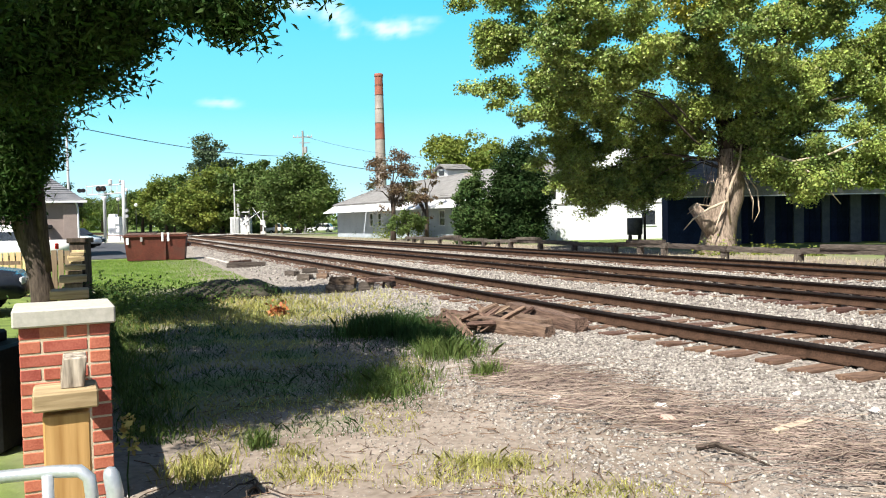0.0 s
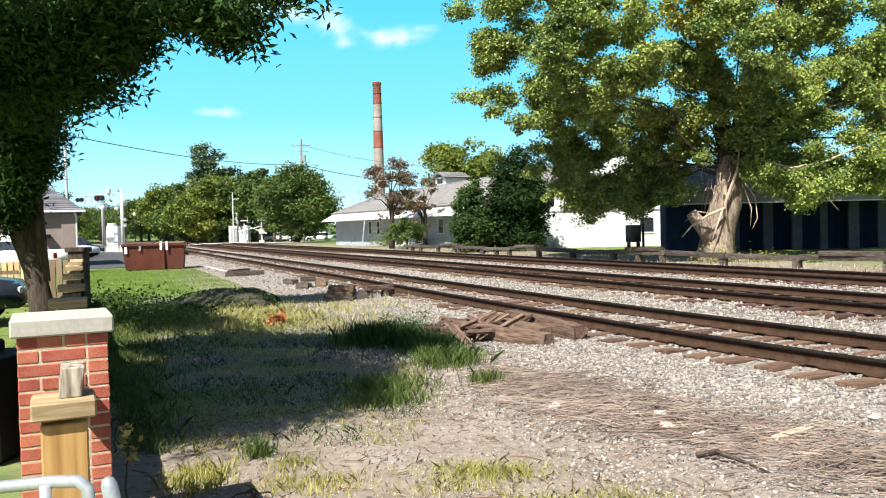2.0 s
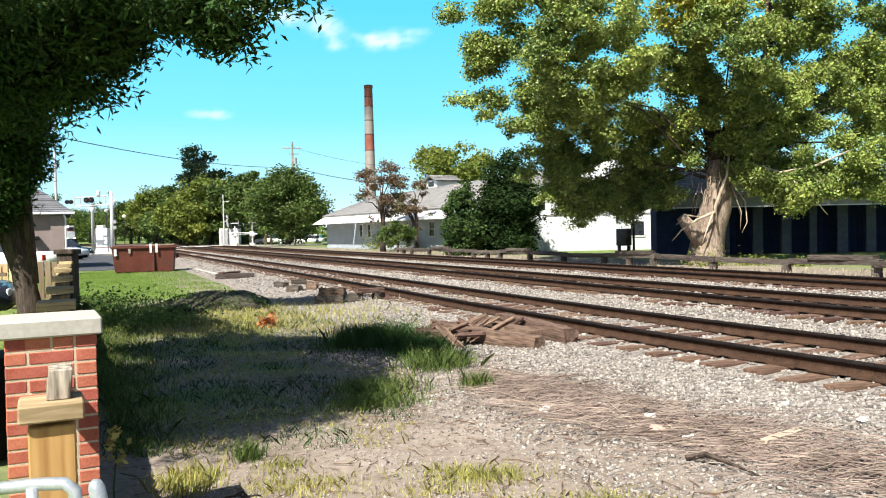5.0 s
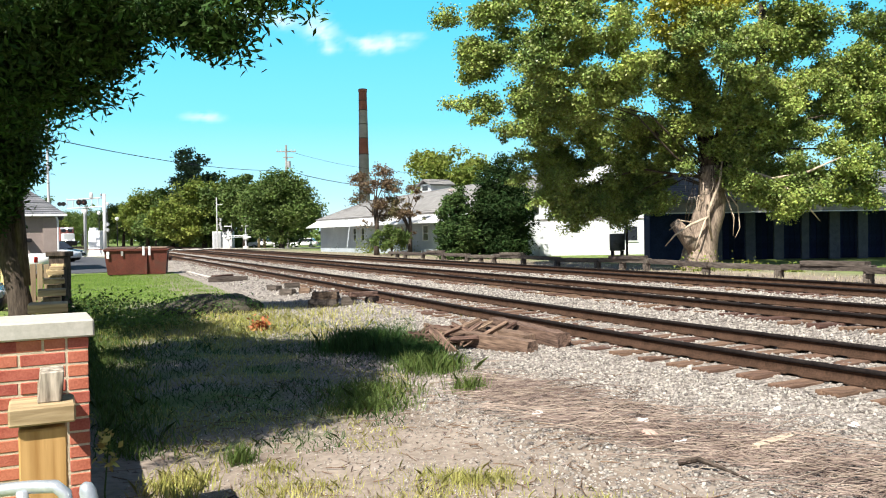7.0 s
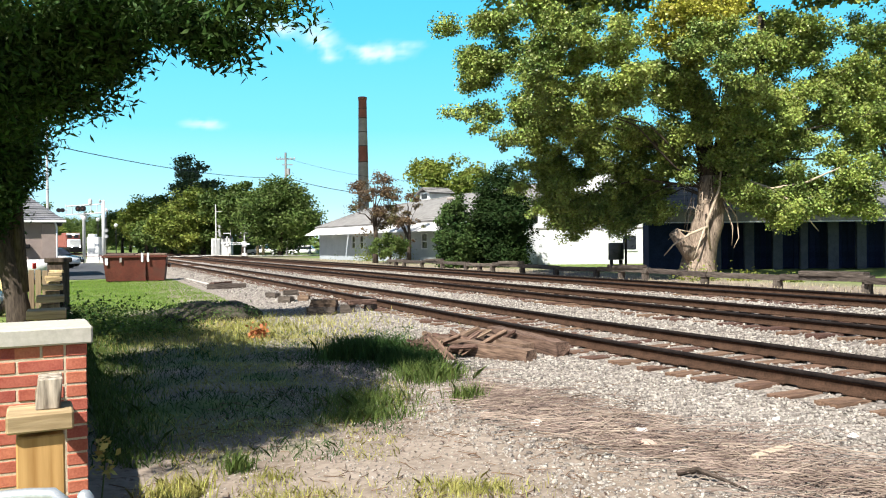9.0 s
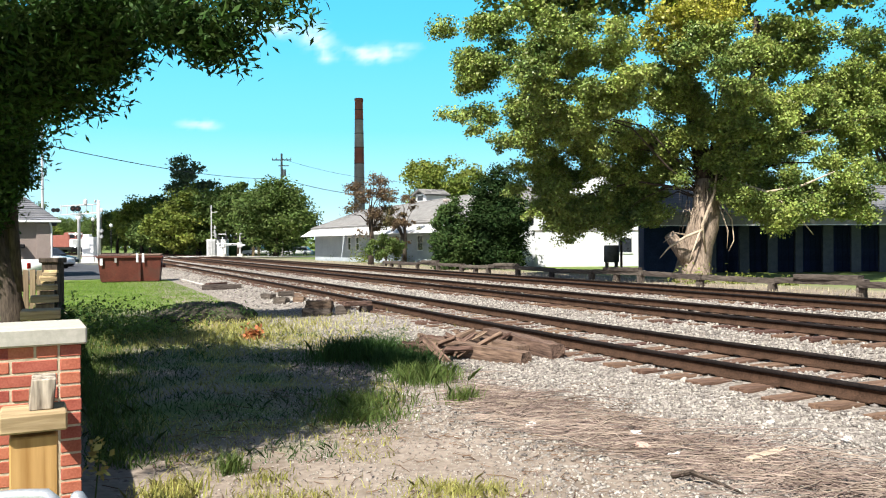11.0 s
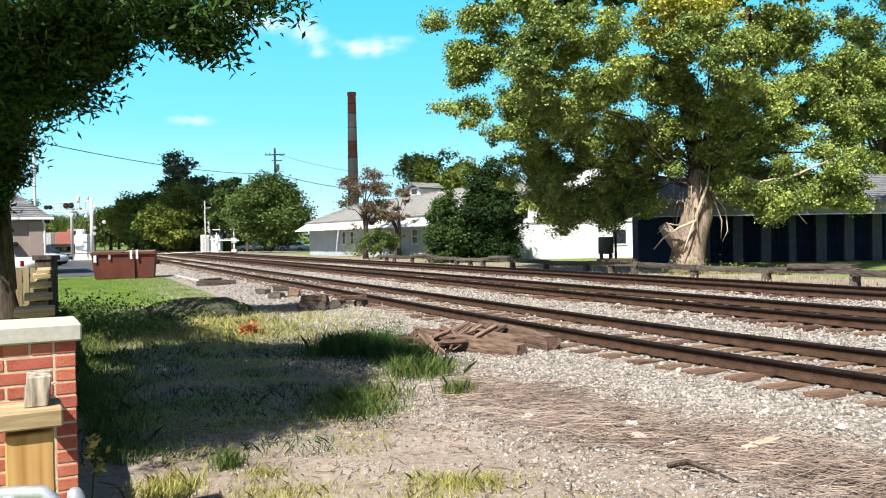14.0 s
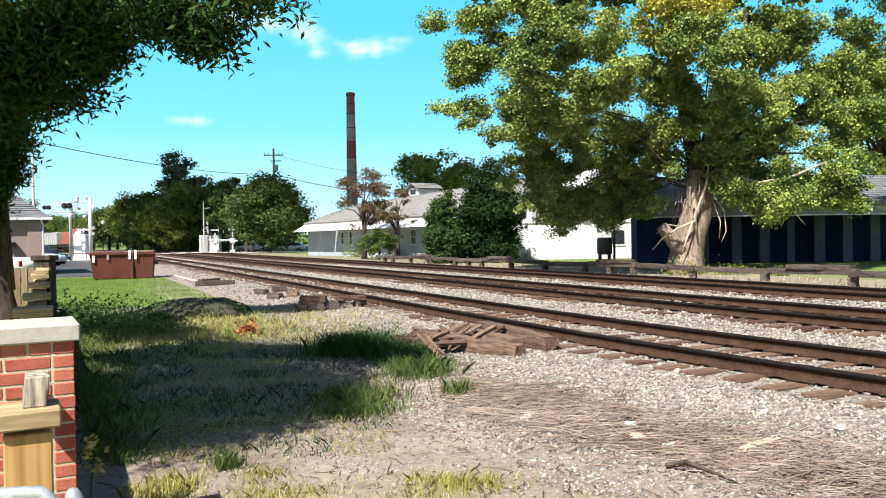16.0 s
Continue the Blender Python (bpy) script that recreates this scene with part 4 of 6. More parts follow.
# ---- beside the camera: pier, posts, barrier, fence ----
def build_pier():
    W, T = 0.40, 1.18
    m = Matrix.Translation((-1.93, 4.04, 0)) @ Matrix.Rotation(radians(26.5), 4, "Z")
    pier = thing("brick_pier", m, "square red brick pier with a pale limestone cap", "pier")
    part("mortar_core", boxes(((0, 0, T / 2 - 0.05), (W - 0.007, W - 0.007, T + 0.1))), M_MORTAR, pier, "sandy mortar joints")
    bm = bmesh.new()
    box(bm, (0, 0, T + 0.0425), (0.455, 0.455, 0.085), bevel=0.008)
    part("cap", bm, M_CAPSTONE, pier, "pale limestone cap with soft edges")
    full = mesh_of("brick", boxes(((0, 0, 0), (0.196, 0.092, 0.0565)), bevel=0.004), M_BRICK)
    half = mesh_of("brick", boxes(((0, 0, 0), (0.092, 0.092, 0.0565)), bevel=0.004), M_BRICK)
    c = 0.0665
    k = 0
    z = T - 0.031
    while z > -0.05:
        for side in range(4):
            rot = Matrix.Rotation(side * math.pi / 2, 4, "Z")
            # pinwheel courses, turned over every second one
            row = ((full, -0.102), (half, 0.052)) if (k + side) % 2 == 0 else ((half, -0.154), (full, 0.0))
            for me, x in row:
                b = new("brick", me)
                b.parent = pier
                b.matrix_basis = rot @ Matrix.Translation((x + 0.0, -W / 2 + 0.046 + rng.normal() * 0.0012, z)) @ Matrix.Rotation(rng.normal() * 0.006, 4, "Y")
            b = new("brick", half)
            b.parent = pier
            b.matrix_basis = rot @ Matrix.Translation((0.153, -W / 2 + 0.0465, z))
        z -= c
        k += 1


def wood_post(x, y, w, top, label, turn=24.0, stub=False, mat=None, cap=0.06):
    p = thing("fence_post", Matrix.Translation((x, y, gz(x, y))) @ Matrix.Rotation(radians(turn), 4, "Z"), label, "fence post", "posts along the fence")
    h = top - gz(x, y)
    part("shaft", boxes(((0, 0, h / 2 - 0.1), (w, w, h - 0.07 + 0.1)), bevel=0.006), mat or M_POST, p, "square pine shaft")
    part("post_cap", boxes(((0, 0, h - 0.033), (w + cap, w + cap, 0.066)), bevel=0.007), M_POSTCAP, p, "greyed flat wooden cap")
    if stub:
        bm = boxes(((0.024, 0.03, h + 0.055), (0.080, 0.15, 0.11)), bevel=0.004)
        for v in bm.verts:
            v.co.x += 0.10 * (v.co.z - h)
        part("rail_end", bm, M_ENDGRAIN, p, "weathered board end with dark grain")
        part("top_rail", boxes(((0.024, 0.55, h - 0.13), (0.09, 0.93, 0.09)), bevel=0.004), M_PICKET, p, "brown rail between post and pier")
        for k in range(6):
            part("board", boxes(((0.03, 0.16 + 0.138 * k, h / 2 - 0.1), (0.022, 0.13, h - 0.2)), bevel=0.003), M_PICKET, p, "brown upright fence board")
    return p


def build_fence():
    wood_post(-1.398, 2.92, 0.155, 1.068, "new yellow pine fence post with a greyed cap", 25.5, True)
    spots = [(5.9, 1.20), (8.3, 1.16), (10.7, 1.16), (13.6, 1.16), (16.4, 1.15)]
    for yy, top in spots:
        wood_post(-0.452 * yy - 0.10, yy, 0.17, top, "brown wooden fence post with a pale flat cap", 24.0, False, M_PICKET if yy > 6 else M_POST, 0.09)
    # board panels between the posts, seen nearly end on
    m_board = mesh_of("board", boxes(((0, 0, 0.47), (0.13, 0.02, 0.92)), bevel=0.004), M_PICKET)
    run = [4.35] + [s[0] for s in spots] + [19.0]
    for a, b in zip(run, run[1:]):
        pa = thing("board_fence", Matrix.Translation((-0.452 * a - 0.10, a, 0)), "brown wooden fence panel of upright boards", "fence", "boundary fence")
        L = b - a
        n = int(L * 1.1 / 0.125)
        ang = math.atan2(1, -0.452)
        for i in range(1, n):
            yy = L * i / n
            o = new("board", m_board)
            o.parent = pa
            o.matrix_basis = Matrix.Translation((-0.452 * yy - 0.05, yy, gz(-0.452 * (a + yy), a + yy) - 0.03)) @ Matrix.Rotation(ang, 4, "Z")
        for z in (0.25, 0.78):
            bm = bmesh.new()
            box(bm, (L * 1.097 / 2, 0, z), (L * 1.097, 0.04, 0.09), Matrix.Rotation(ang, 4, "Z"))
            part("fence_rail", bm, M_PICKET, pa)
    # the upright board fence across the yard
    y_board = mesh_of("picket", boxes(((0, 0, 0.53), (0.135, 0.022, 1.12)), bevel=0.005), M_PICKETY)
    b_board = mesh_of("picket", boxes(((0, 0, 0.55), (0.135, 0.022, 1.18)), bevel=0.005), M_PICKET)
    for name, x0, x1, me, label, k in (("board_fence", -10.1, -14.6, y_board, "pale yellow upright board fence in the sun", -0.35), ("board_fence", -8.75, -10.05, b_board, "weathered brown upright board fence", 0.0)):
        fe = thing(name, Matrix.Translation((x0, 19.3, 0)), label, "fence", "boundary fence")
        n = int(abs(x1 - x0) / 0.145)
        for i in range(n):
            x = (x1 - x0) * i / n
            o = new("picket", me)
            o.parent = fe
            o.matrix_basis = Matrix.Translation((x, k * -x * 0.35, gz(x0 + x, 19.3) - 0.02 + rng.normal() * 0.008)) @ Matrix.Rotation(rng.normal() * 0.01 + k * 0.35, 4, "Z")
        for z in (0.3, 0.85):
            part("fence_rail", boxes((((x1 - x0) / 2, k * -(x1 - x0) / 2 * 0.35 + 0.035, z), (abs(x1 - x0), 0.04, 0.09), None)), M_PICKET, fe)
    # dark end post with its stacked boards
    p = thing("end_post", Matrix.Translation((-8.6, 18.95, 0)), "dark brown end post of the board fence", "fence post")
    part("shaft", boxes(((0, 0, 0.65), (0.36, 0.36, 1.3)), bevel=0.01), M_BARKD, p)
    part("post_cap", boxes(((0, 0, 1.36), (0.46, 0.46, 0.12)), bevel=0.02), M_BARKD, p)
    for z, x, w in ((1.10, 0.06, 0.30), (0.97, -0.03, 0.34), (0.86, -0.02, 0.28)):
        part("cross_board", boxes(((x, -0.22, z), (w, 0.09, 0.07)), bevel=0.006), M_PICKETY, p, "pale new board nailed across the post")


def build_barrier():
    b = thing("pipe_barrier", Matrix.Translation((-1.2, 2.02, 0)), "bright galvanised pipe crowd barrier", "barrier")
    bm = bmesh.new()
    tube(bm, [(-1.1, -0.08, 0.945), (-0.4, -0.03, 0.99), (0.20, 0, 1.03), (0.262, 0, 1.03), (0.285, 0, 1.012), (0.29, 0, 0.97), (0.29, 0, 0.4), (0.29, 0, 0.0)], [0.0165] * 8, 14)
    smooth(part("frame_pipe", bm, M_STEEL, b))
    for x in (-0.75, -0.44, -0.13, 0.185):
        bm = tube(bmesh.new(), [(x, -0.03, 0.12), (x, -0.012, 1.012 + 0.065 * x)], [0.0145] * 2, 12)
        smooth(part("upright", bm, M_STEEL, b))
    bm = tube(bmesh.new(), [(-1.1, -0.05, 0.14), (0.285, 0, 0.14)], [0.0145] * 2, 12)
    smooth(part("lower_pipe", bm, M_STEEL, b))
    p = thing("steel_post", Matrix.Translation((-0.842, 2.0, 0)), "galvanised pipe post with a rounded top", "post")
    bm = tube(bmesh.new(), [(0, 0, 0), (0, 0, 0.98), (-0.008, 0, 1.025), (-0.012, 0, 1.04), (-0.012, 0, 1.045)], [0.021, 0.021, 0.020, 0.014, 0.005], 16)
    smooth(part("pipe", bm, M_STEEL, p))


def build_lamp_post():
    p = thing("lamp_post", Matrix.Translation((-3.52, 6.05, 0)), "black iron lamp post on a boxy base", "lamp post")
    part("base", boxes(((0, 0, 0.40), (0.56, 0.56, 0.78)), ((-0.06, 0, 0.83), (0.34, 0.34, 0.1)), bevel=0.02), M_BLACK, p)
    smooth(part("pole", tube(bmesh.new(), [(-0.1, 0, 0.8), (-0.1, 0, 1.2), (-0.1, 0, 4.6)], [0.07, 0.045, 0.04], 12), M_BLACK, p))
    part("lantern", boxes(((-0.1, 0, 4.75), (0.28, 0.28, 0.34)), bevel=0.05), M_BLACK, p)


# ---- timbers and debris ----
def timber(L, w, h, seed, rot=0.25, end_damage=0.5):
    """A worn square timber with checked, broken ends."""
    r = np.random.default_rng(seed)
    bm = bmesh.new()
    rows = []
    n = 14
    for i in range(n + 1):
        x = -L / 2 + L * i / n
        ring = []
        dam = 1.0 if 1 < i < n - 1 else 1 - end_damage * r.uniform(0, 0.35)
        for cy, cz in ((-1, -1), (0, -1), (1, -1), (1, 0), (1, 1), (0.3, 1), (-0.4, 1), (-1, 1), (-1, 0)):
            q = 1 + r.normal() * 0.035
            ring.append(bm.verts.new((x + r.normal() * 0.012, cy * w / 2 * q * dam, (cz * h / 2) * q - (0.5 * rot * h * max(0, r.normal()) * 0.22 if cz > 0.5 else 0))))
        rows.append(ring)
    for a, b in zip(rows, rows[1:]):
        for k in range(9):
            bm.faces.new((a[k], a[(k + 1) % 9], b[(k + 1) % 9], b[k]))
    bm.faces.new(rows[0][::-1])
    bm.faces.new(rows[-1])
    bmesh.ops.recalc_face_normals(bm, faces=bm.faces)
    return bm


def lay(x, y, z, rz, rx=0.0, ry=0.0):
    return pose(x, y, gz(x, y) + z, rx, ry, rz)


def build_timbers():
    lab = "old split railway timber lying beside the track"
    near = [((0.79, 11.02, 0.10), 1.75, 0.21, 0.19, -48, 1), ((1.44, 11.50, 0.12), 1.9, 0.21, 0.21, -66, 2), ((1.02, 11.72, 0.10), 1.6, 0.19, 0.17, -60, 3)]
    for (x, y, z), L, w, h, rz, sd in near:
        whole("timber", timber(L, w, h, sd), M_TIMBER, lay(x, y, z, rz, 2, 1.5), lab, "timber", "timbers beside the track")
    # splintered rotten wood between them
    for k in range(44):
        x, y = 0.42 + rng.normal() * 0.32, 11.45 + rng.normal() * 0.25
        L = rng.uniform(0.18, 0.8)
        whole("wood_splinter", timber(L, rng.uniform(0.04, 0.12), rng.uniform(0.02, 0.06), 30 + k, 0.8, 1.8), M_TIMBER, lay(x, y, 0.04 + rng.uniform(0, 0.16), rng.uniform(-70, 40), rng.uniform(-35, 35), rng.uniform(-32, 32)), "splintered piece of rotten brown wood", "wood piece", "splintered wood")
    far = [((-2.35, 18.2, 0.10), 0.66, 0.24, 0.19, -6, 5), ((-2.30, 18.25, 0.28), 0.60, 0.24, 0.17, -14, 6), ((-1.75, 18.15, 0.10), 0.34, 0.2, 0.18, 4, 8), ((-1.45, 18.2, 0.22), 0.62, 0.22, 0.10, 24, 9), ((-1.25, 18.3, 0.08), 0.30, 0.2, 0.16, 62, 7),
           ((-3.85, 22.2, 0.09), 0.42, 0.22, 0.18, -30, 10), ((-3.75, 22.3, 0.26), 0.40, 0.22, 0.14, 20, 11), ((-3.35, 22.1, 0.08), 0.30, 0.2, 0.16, -10, 12), ((-4.6, 24.2, 0.08), 0.6, 0.22, 0.16, -50, 13), ((-7.4, 30.0, 0.1), 1.4, 0.24, 0.2, 10, 14), ((-8.0, 31.5, 0.1), 1.0, 0.24, 0.2, 60, 15)]
    for (x, y, z), L, w, h, rz, sd in far:
        whole("timber", timber(L, w, h, sd, 0.5), M_OLDWOOD if sd % 3 else M_TIMBER, lay(x, y, z, rz), "grey-brown old timber in a low stack", "timber", "timbers beside the track")
    whole("driftwood_stick", timber(0.50, 0.065, 0.05, 44, 0.6, 1.5), M_DEADWOOD, lay(2.56, 5.85, 0.04, 36, 6), "short pale broken stick on dry stalks", "stick")
    whole("bent_root", tube(bmesh.new(), [(-0.12, 0.12, 0.02), (-0.02, 0.02, 0.07), (0.10, -0.1, 0.04), (0.22, -0.3, 0.015)], [0.022, 0.02, 0.013, 0.006], 7, 0.4), M_BARKD, lay(1.85, 5.35, 0.0, 0), "dark bent root sticking out of the dirt", "root")
    for x, y, s, mat, lab in ((1.80, 6.66, 0.13, M_WHITESTONE, "jagged white stone among dry stalks"), (1.74, 6.28, 0.15, M_PINKSTONE, "rounded pinkish stone among dry stalks"), (1.93, 6.02, 0.13, M_WHITESTONE, "flat white stone among dry stalks"), (0.98, 7.1, 0.12, M_WHITESTONE, "flat pale stone on the gravel"),
                              (3.35, 6.2, 0.08, M_WHITESTONE, "pale flat stone on the ballast"), (3.05, 6.9, 0.07, M_WHITESTONE, "pale stone on the ballast")):
        bm = bmesh.new()
        bmesh.ops.create_icosphere(bm, subdivisions=2, radius=0.5)
        o = Vector((x * 7, y * 3, 1))
        for v in bm.verts:
            v.co *= 1 + 0.55 * noise.noise(v.co * 2.3 + o)
            v.co.z *= 0.62
            v.co *= s
        whole("stone", bm, mat, lay(x, y, s * 0.18, rng.uniform(0, 360)), lab, "stone", "loose pale stones")
    bm = bmesh.new()
    bmesh.ops.create_icosphere(bm, subdivisions=4, radius=1.0)
    for v in bm.verts:
        v.co = Vector((v.co.x * 1.15, v.co.y * 1.0, max(v.co.z, -0.2) * 0.34)) * (1 + 0.22 * noise.noise(v.co * 1.9) + 0.10 * noise.noise(v.co * 6.0))
    smooth(whole("earth_mound", bm, M_SOIL, lay(-4.75, 17.5, -0.03, 20), "low mound of dark earth at the lawn's edge", "mound"))
    a, e = rng.uniform(0, 6.283, 1500), rng.uniform(0.05, 1.0, 1500)
    q = np.sqrt(1 - e * e)
    pts = np.stack([-4.75 + 1.18 * q * np.cos(a), 17.5 + 1.02 * q * np.sin(a), gz(-4.75, 17.5) + 0.33 * e], 1)
    tagged(new("mound_weeds", leaf_mesh("mound_weeds", pts, 0.06, M_GRASSD, 0.3, -0.6)), "short weeds growing over the earth mound", "weeds", kind="stuff")
    for k in range(5):
        a = 1.2 * k
        whole("dark_twig", tube(bmesh.new(), [(0, 0, 0.0), (0.05 * math.cos(a), 0.05 * math.sin(a), 0.06), (0.13 * math.cos(a + 0.5), 0.13 * math.sin(a + 0.5), 0.05), (0.2 * math.cos(a + 0.9), 0.2 * math.sin(a + 0.9), 0.01)], [0.008, 0.008, 0.006, 0.003], 5), M_BARKD, lay(-1.22 + 0.03 * k, 4.83, 0.0, 0), "dark curled twig on the dirt", "twig", "curled twigs")
    sp = thing("pier_weed", Matrix.Translation((-1.72, 4.28, 0.0)), "yellowing weed growing beside the brick pier", "weed")
    part("stem", tube(bmesh.new(), [(0, 0, 0), (-0.02, 0.02, 0.3), (0.02, 0, 0.62)], [0.006, 0.005, 0.003], 5), M_GRASSD, sp)
    ob = new("leaves", leaf_mesh("leaves", np.stack([rng.normal(0, 0.028, 46), rng.normal(0, 0.028, 46), rng.uniform(0.42, 0.64, 46)], 1), 0.05, M_GRASSY, 0.5, 0.3))
    ob.parent = sp
    # heap of orange leaves
    pts = np.stack([-2.95 + rng.normal(0, 0.085, 130), 14.2 + rng.normal(0, 0.07, 130), np.abs(rng.normal(0.07, 0.07, 130)) + gz(-2.95, 14.2)], 1)
    tagged(new("orange_leaf_heap", leaf_mesh("orange_leaf_heap", pts, 0.09, M_ORANGE, 0.7)), "small heap of bright orange leaves on dry grass", "leaves", kind="stuff")


# ---- grass and stalks ----
def blades(name, x, y, h, w, mat, label, lean=0.35, category="grass"):
    n = len(x)
    z = ground_z(x, y) - 0.01
    a = rng.uniform(0, 6.283, n)
    le = lean * np.minimum(np.abs(rng.normal(size=n)), 1.3) * h
    ww = w * rng.uniform(0.6, 1.4, n)
    ca, sa = np.cos(a), np.sin(a)
    b = rng.uniform(0, 6.283, n)
    cx, cy = np.cos(b) * ww / 2, np.sin(b) * ww / 2
    v = np.stack([np.stack([x - cx, y - cy, z], 1), np.stack([x + cx, y + cy, z], 1),
                  np.stack([x + cx * 0.7 + ca * le * 0.35, y + cy * 0.7 + sa * le * 0.35, z + h * 0.6], 1), np.stack([x + ca * le, y + sa * le, z + h], 1), np.stack([x - cx * 0.7 + ca * le * 0.35, y - cy * 0.7 + sa * le * 0.35, z + h * 0.6], 1)], 1).reshape(-1, 3)
    f = np.arange(5 * n).reshape(n, 5)
    ob = new(name, mesh_from_arrays(name, v, f, mat))
    return tagged(ob, label, category, kind="stuff")


def tuft_points(x, y, rx, ry, n):
    d = rng.normal(size=(n, 2)) * 0.5
    return x + d[:, 0] * rx, y + d[:, 1] * ry


def build_grass():
    def tuft(x, y, rx, ry, n, h, w, mat, label, lean=0.5):
        n, w = int(n * 2.0), w * 0.62
        px, py = tuft_points(x, y, rx, ry, n)
        blades("grass_tuft", px, py, h * rng.uniform(0.45, 1.1, n), w, mat, label, lean)
    tuft(-0.80, 11.2, 0.62, 0.5, 2600, 0.34, 0.011, M_GRASSD, "dense deep green clump of tall grass", 0.45)
    tuft(-0.18, 10.45, 0.38, 0.4, 1100, 0.26, 0.011, M_GRASSD, "green clump of tall grass by the timbers", 0.5)
    tuft(0.05, 9.45, 0.42, 0.36, 420, 0.24, 0.016, M_GRASS, "bright green grass tuft with long blades", 0.8)
    tuft(-0.62, 8.3, 0.5, 0.45, 480, 0.17, 0.012, M_GRASS, "bright green spreading grass tuft", 0.8)
    tuft(-0.6, 7.55, 0.42, 0.3, 320, 0.15, 0.013, M_GRASS, "green grass tuft at the shadow's edge", 0.8)
    tuft(0.42, 8.25, 0.18, 0.16, 150, 0.22, 0.013, M_GRASS, "small grass tuft in the gravel", 0.6)
    tuft(-0.88, 5.15, 0.42, 0.26, 330, 0.075, 0.010, M_GRASSY, "yellowing grass tuft on bare dirt", 0.8)
    tuft(-1.1, 5.6, 0.2, 0.2, 110, 0.08, 0.010, M_GRASSY, "yellowing grass tuft on bare dirt", 0.8)
    tuft(0.28, 5.3, 0.4, 0.2, 420, 0.09, 0.010, M_GRASSY, "yellow-green grass tuft on bare dirt", 0.8)
    tuft(0.02, 5.0, 0.4, 0.18, 200, 0.06, 0.010, M_GRASSY, "yellow-green grass tuft on bare dirt", 0.8)
    tuft(0.85, 4.75, 0.6, 0.22, 420, 0.055, 0.010, M_GRASSY, "dry yellow grass patch on the gravel edge", 0.9)
    tuft(-1.65, 5.3, 0.2, 0.35, 260, 0.13, 0.014, M_GRASSY, "leafy weed at the shadow's edge", 0.7)
    tuft(-1.38, 5.85, 0.12, 0.12, 90, 0.16, 0.016, M_GRASS, "small leafy weed on bare dirt", 0.6)
    # sparse dry growth on the shaded dirt and a greener verge along the fence
    n = 34000
    x, y = rng.uniform(-6.5, -0.2, n), rng.uniform(6.0, 15.0, n)
    k = np.array([noise.noise((a * 0.9, b * 0.9, 0)) for a, b in zip(x, y)]) > 0.02
    q = ~k & (rng.uniform(size=n) < 0.8)
    # thin grass, made dense and dark partly to deepen the tree's shade
    blades("shade_grass", x[q], y[q], rng.uniform(0.02, 0.085, q.sum()), 0.008, M_GRASSD, "thin dark green grass that deepens the shade on the dirt", 1.2)
    blades("sparse_grass", x[k], y[k], rng.uniform(0.02, 0.07, k.sum()), 0.008, M_GRASSY, "sparse dry grass on trampled dirt", 1.0)
    n = 7000
    y = rng.uniform(6.0, 22, n)
    x = -0.452 * y + 0.30 + np.abs(rng.normal(0, 0.40, n)) * (0.3 + y * 0.06)
    blades("verge_grass", x, y, rng.uniform(0.04, 0.15, n), 0.012, M_GRASS, "green grass and weeds along the fence", 0.8)
    n = 6000
    x, y = rng.normal(-3.6, 1.3, n), rng.normal(15.3, 1.4, n)
    blades("dry_grass", x, y, rng.uniform(0.04, 0.16, n), 0.012, M_GRASSY, "yellow-green dry grass in the sun", 0.8)
    pts = np.stack([rng.normal(-5.4, 0.6, 2200), rng.normal(15.2, 0.7, 2200), np.abs(rng.normal(0.08, 0.13, 2200))], 1)
    tagged(new("weeds", leaf_mesh("weeds", pts, 0.06, M_GRASS, 0.5)), "bright green leafy weeds beside the fence", "weeds", kind="stuff")
    pts = np.stack([rng.normal(-5.6, 0.45, 1900), rng.normal(15.4, 0.5, 1900), np.abs(rng.normal(0.1, 0.12, 1900))], 1)
    tagged(new("weeds", leaf_mesh("weeds", pts, 0.065, M_LAWN, 0.45)), "yellow-green leafy weeds in the sun", "weeds", kind="stuff")
    pts = np.stack([rng.normal(-7.3, 0.5, 1300), rng.normal(17.2, 1.2, 1300), np.abs(rng.normal(0.12, 0.2, 1300))], 1)
    tagged(new("weeds", leaf_mesh("weeds", pts, 0.09, M_LEAFD, 0.5)), "dark leafy brush at the end of the fence", "weeds", kind="stuff")
    pts = np.stack([rng.uniform(-7.6, -4.0, 2600), rng.normal(17.4, 0.6, 2600), np.abs(rng.normal(0.08, 0.15, 2600))], 1)
    tagged(new("weeds", leaf_mesh("weeds", pts, 0.055, M_GRASS, 0.5)), "green weeds before the earth mound", "weeds", kind="stuff")
    n = 70000
    x, y = rng.uniform(-17, -3.5, n), rng.uniform(21, 40, n)
    u = across(x, y)[1]
    k = (u < -2.7)
    blades("lawn", x[k], y[k], rng.uniform(0.03, 0.08, k.sum()), 0.014, M_LAWN, "bright mown grass before the dumpster", 0.6)
    # beyond the tracks
    n = 6000
    s = rng.uniform(60, 150, n)
    x, y, _, _ = line_at(s, rng.uniform(11.4, 15.5, n))
    blades("far_verge", x, y, rng.uniform(0.04, 0.14, n), 0.02, M_DRYGRASS, "dry grass and weeds beyond the tracks", 0.6)
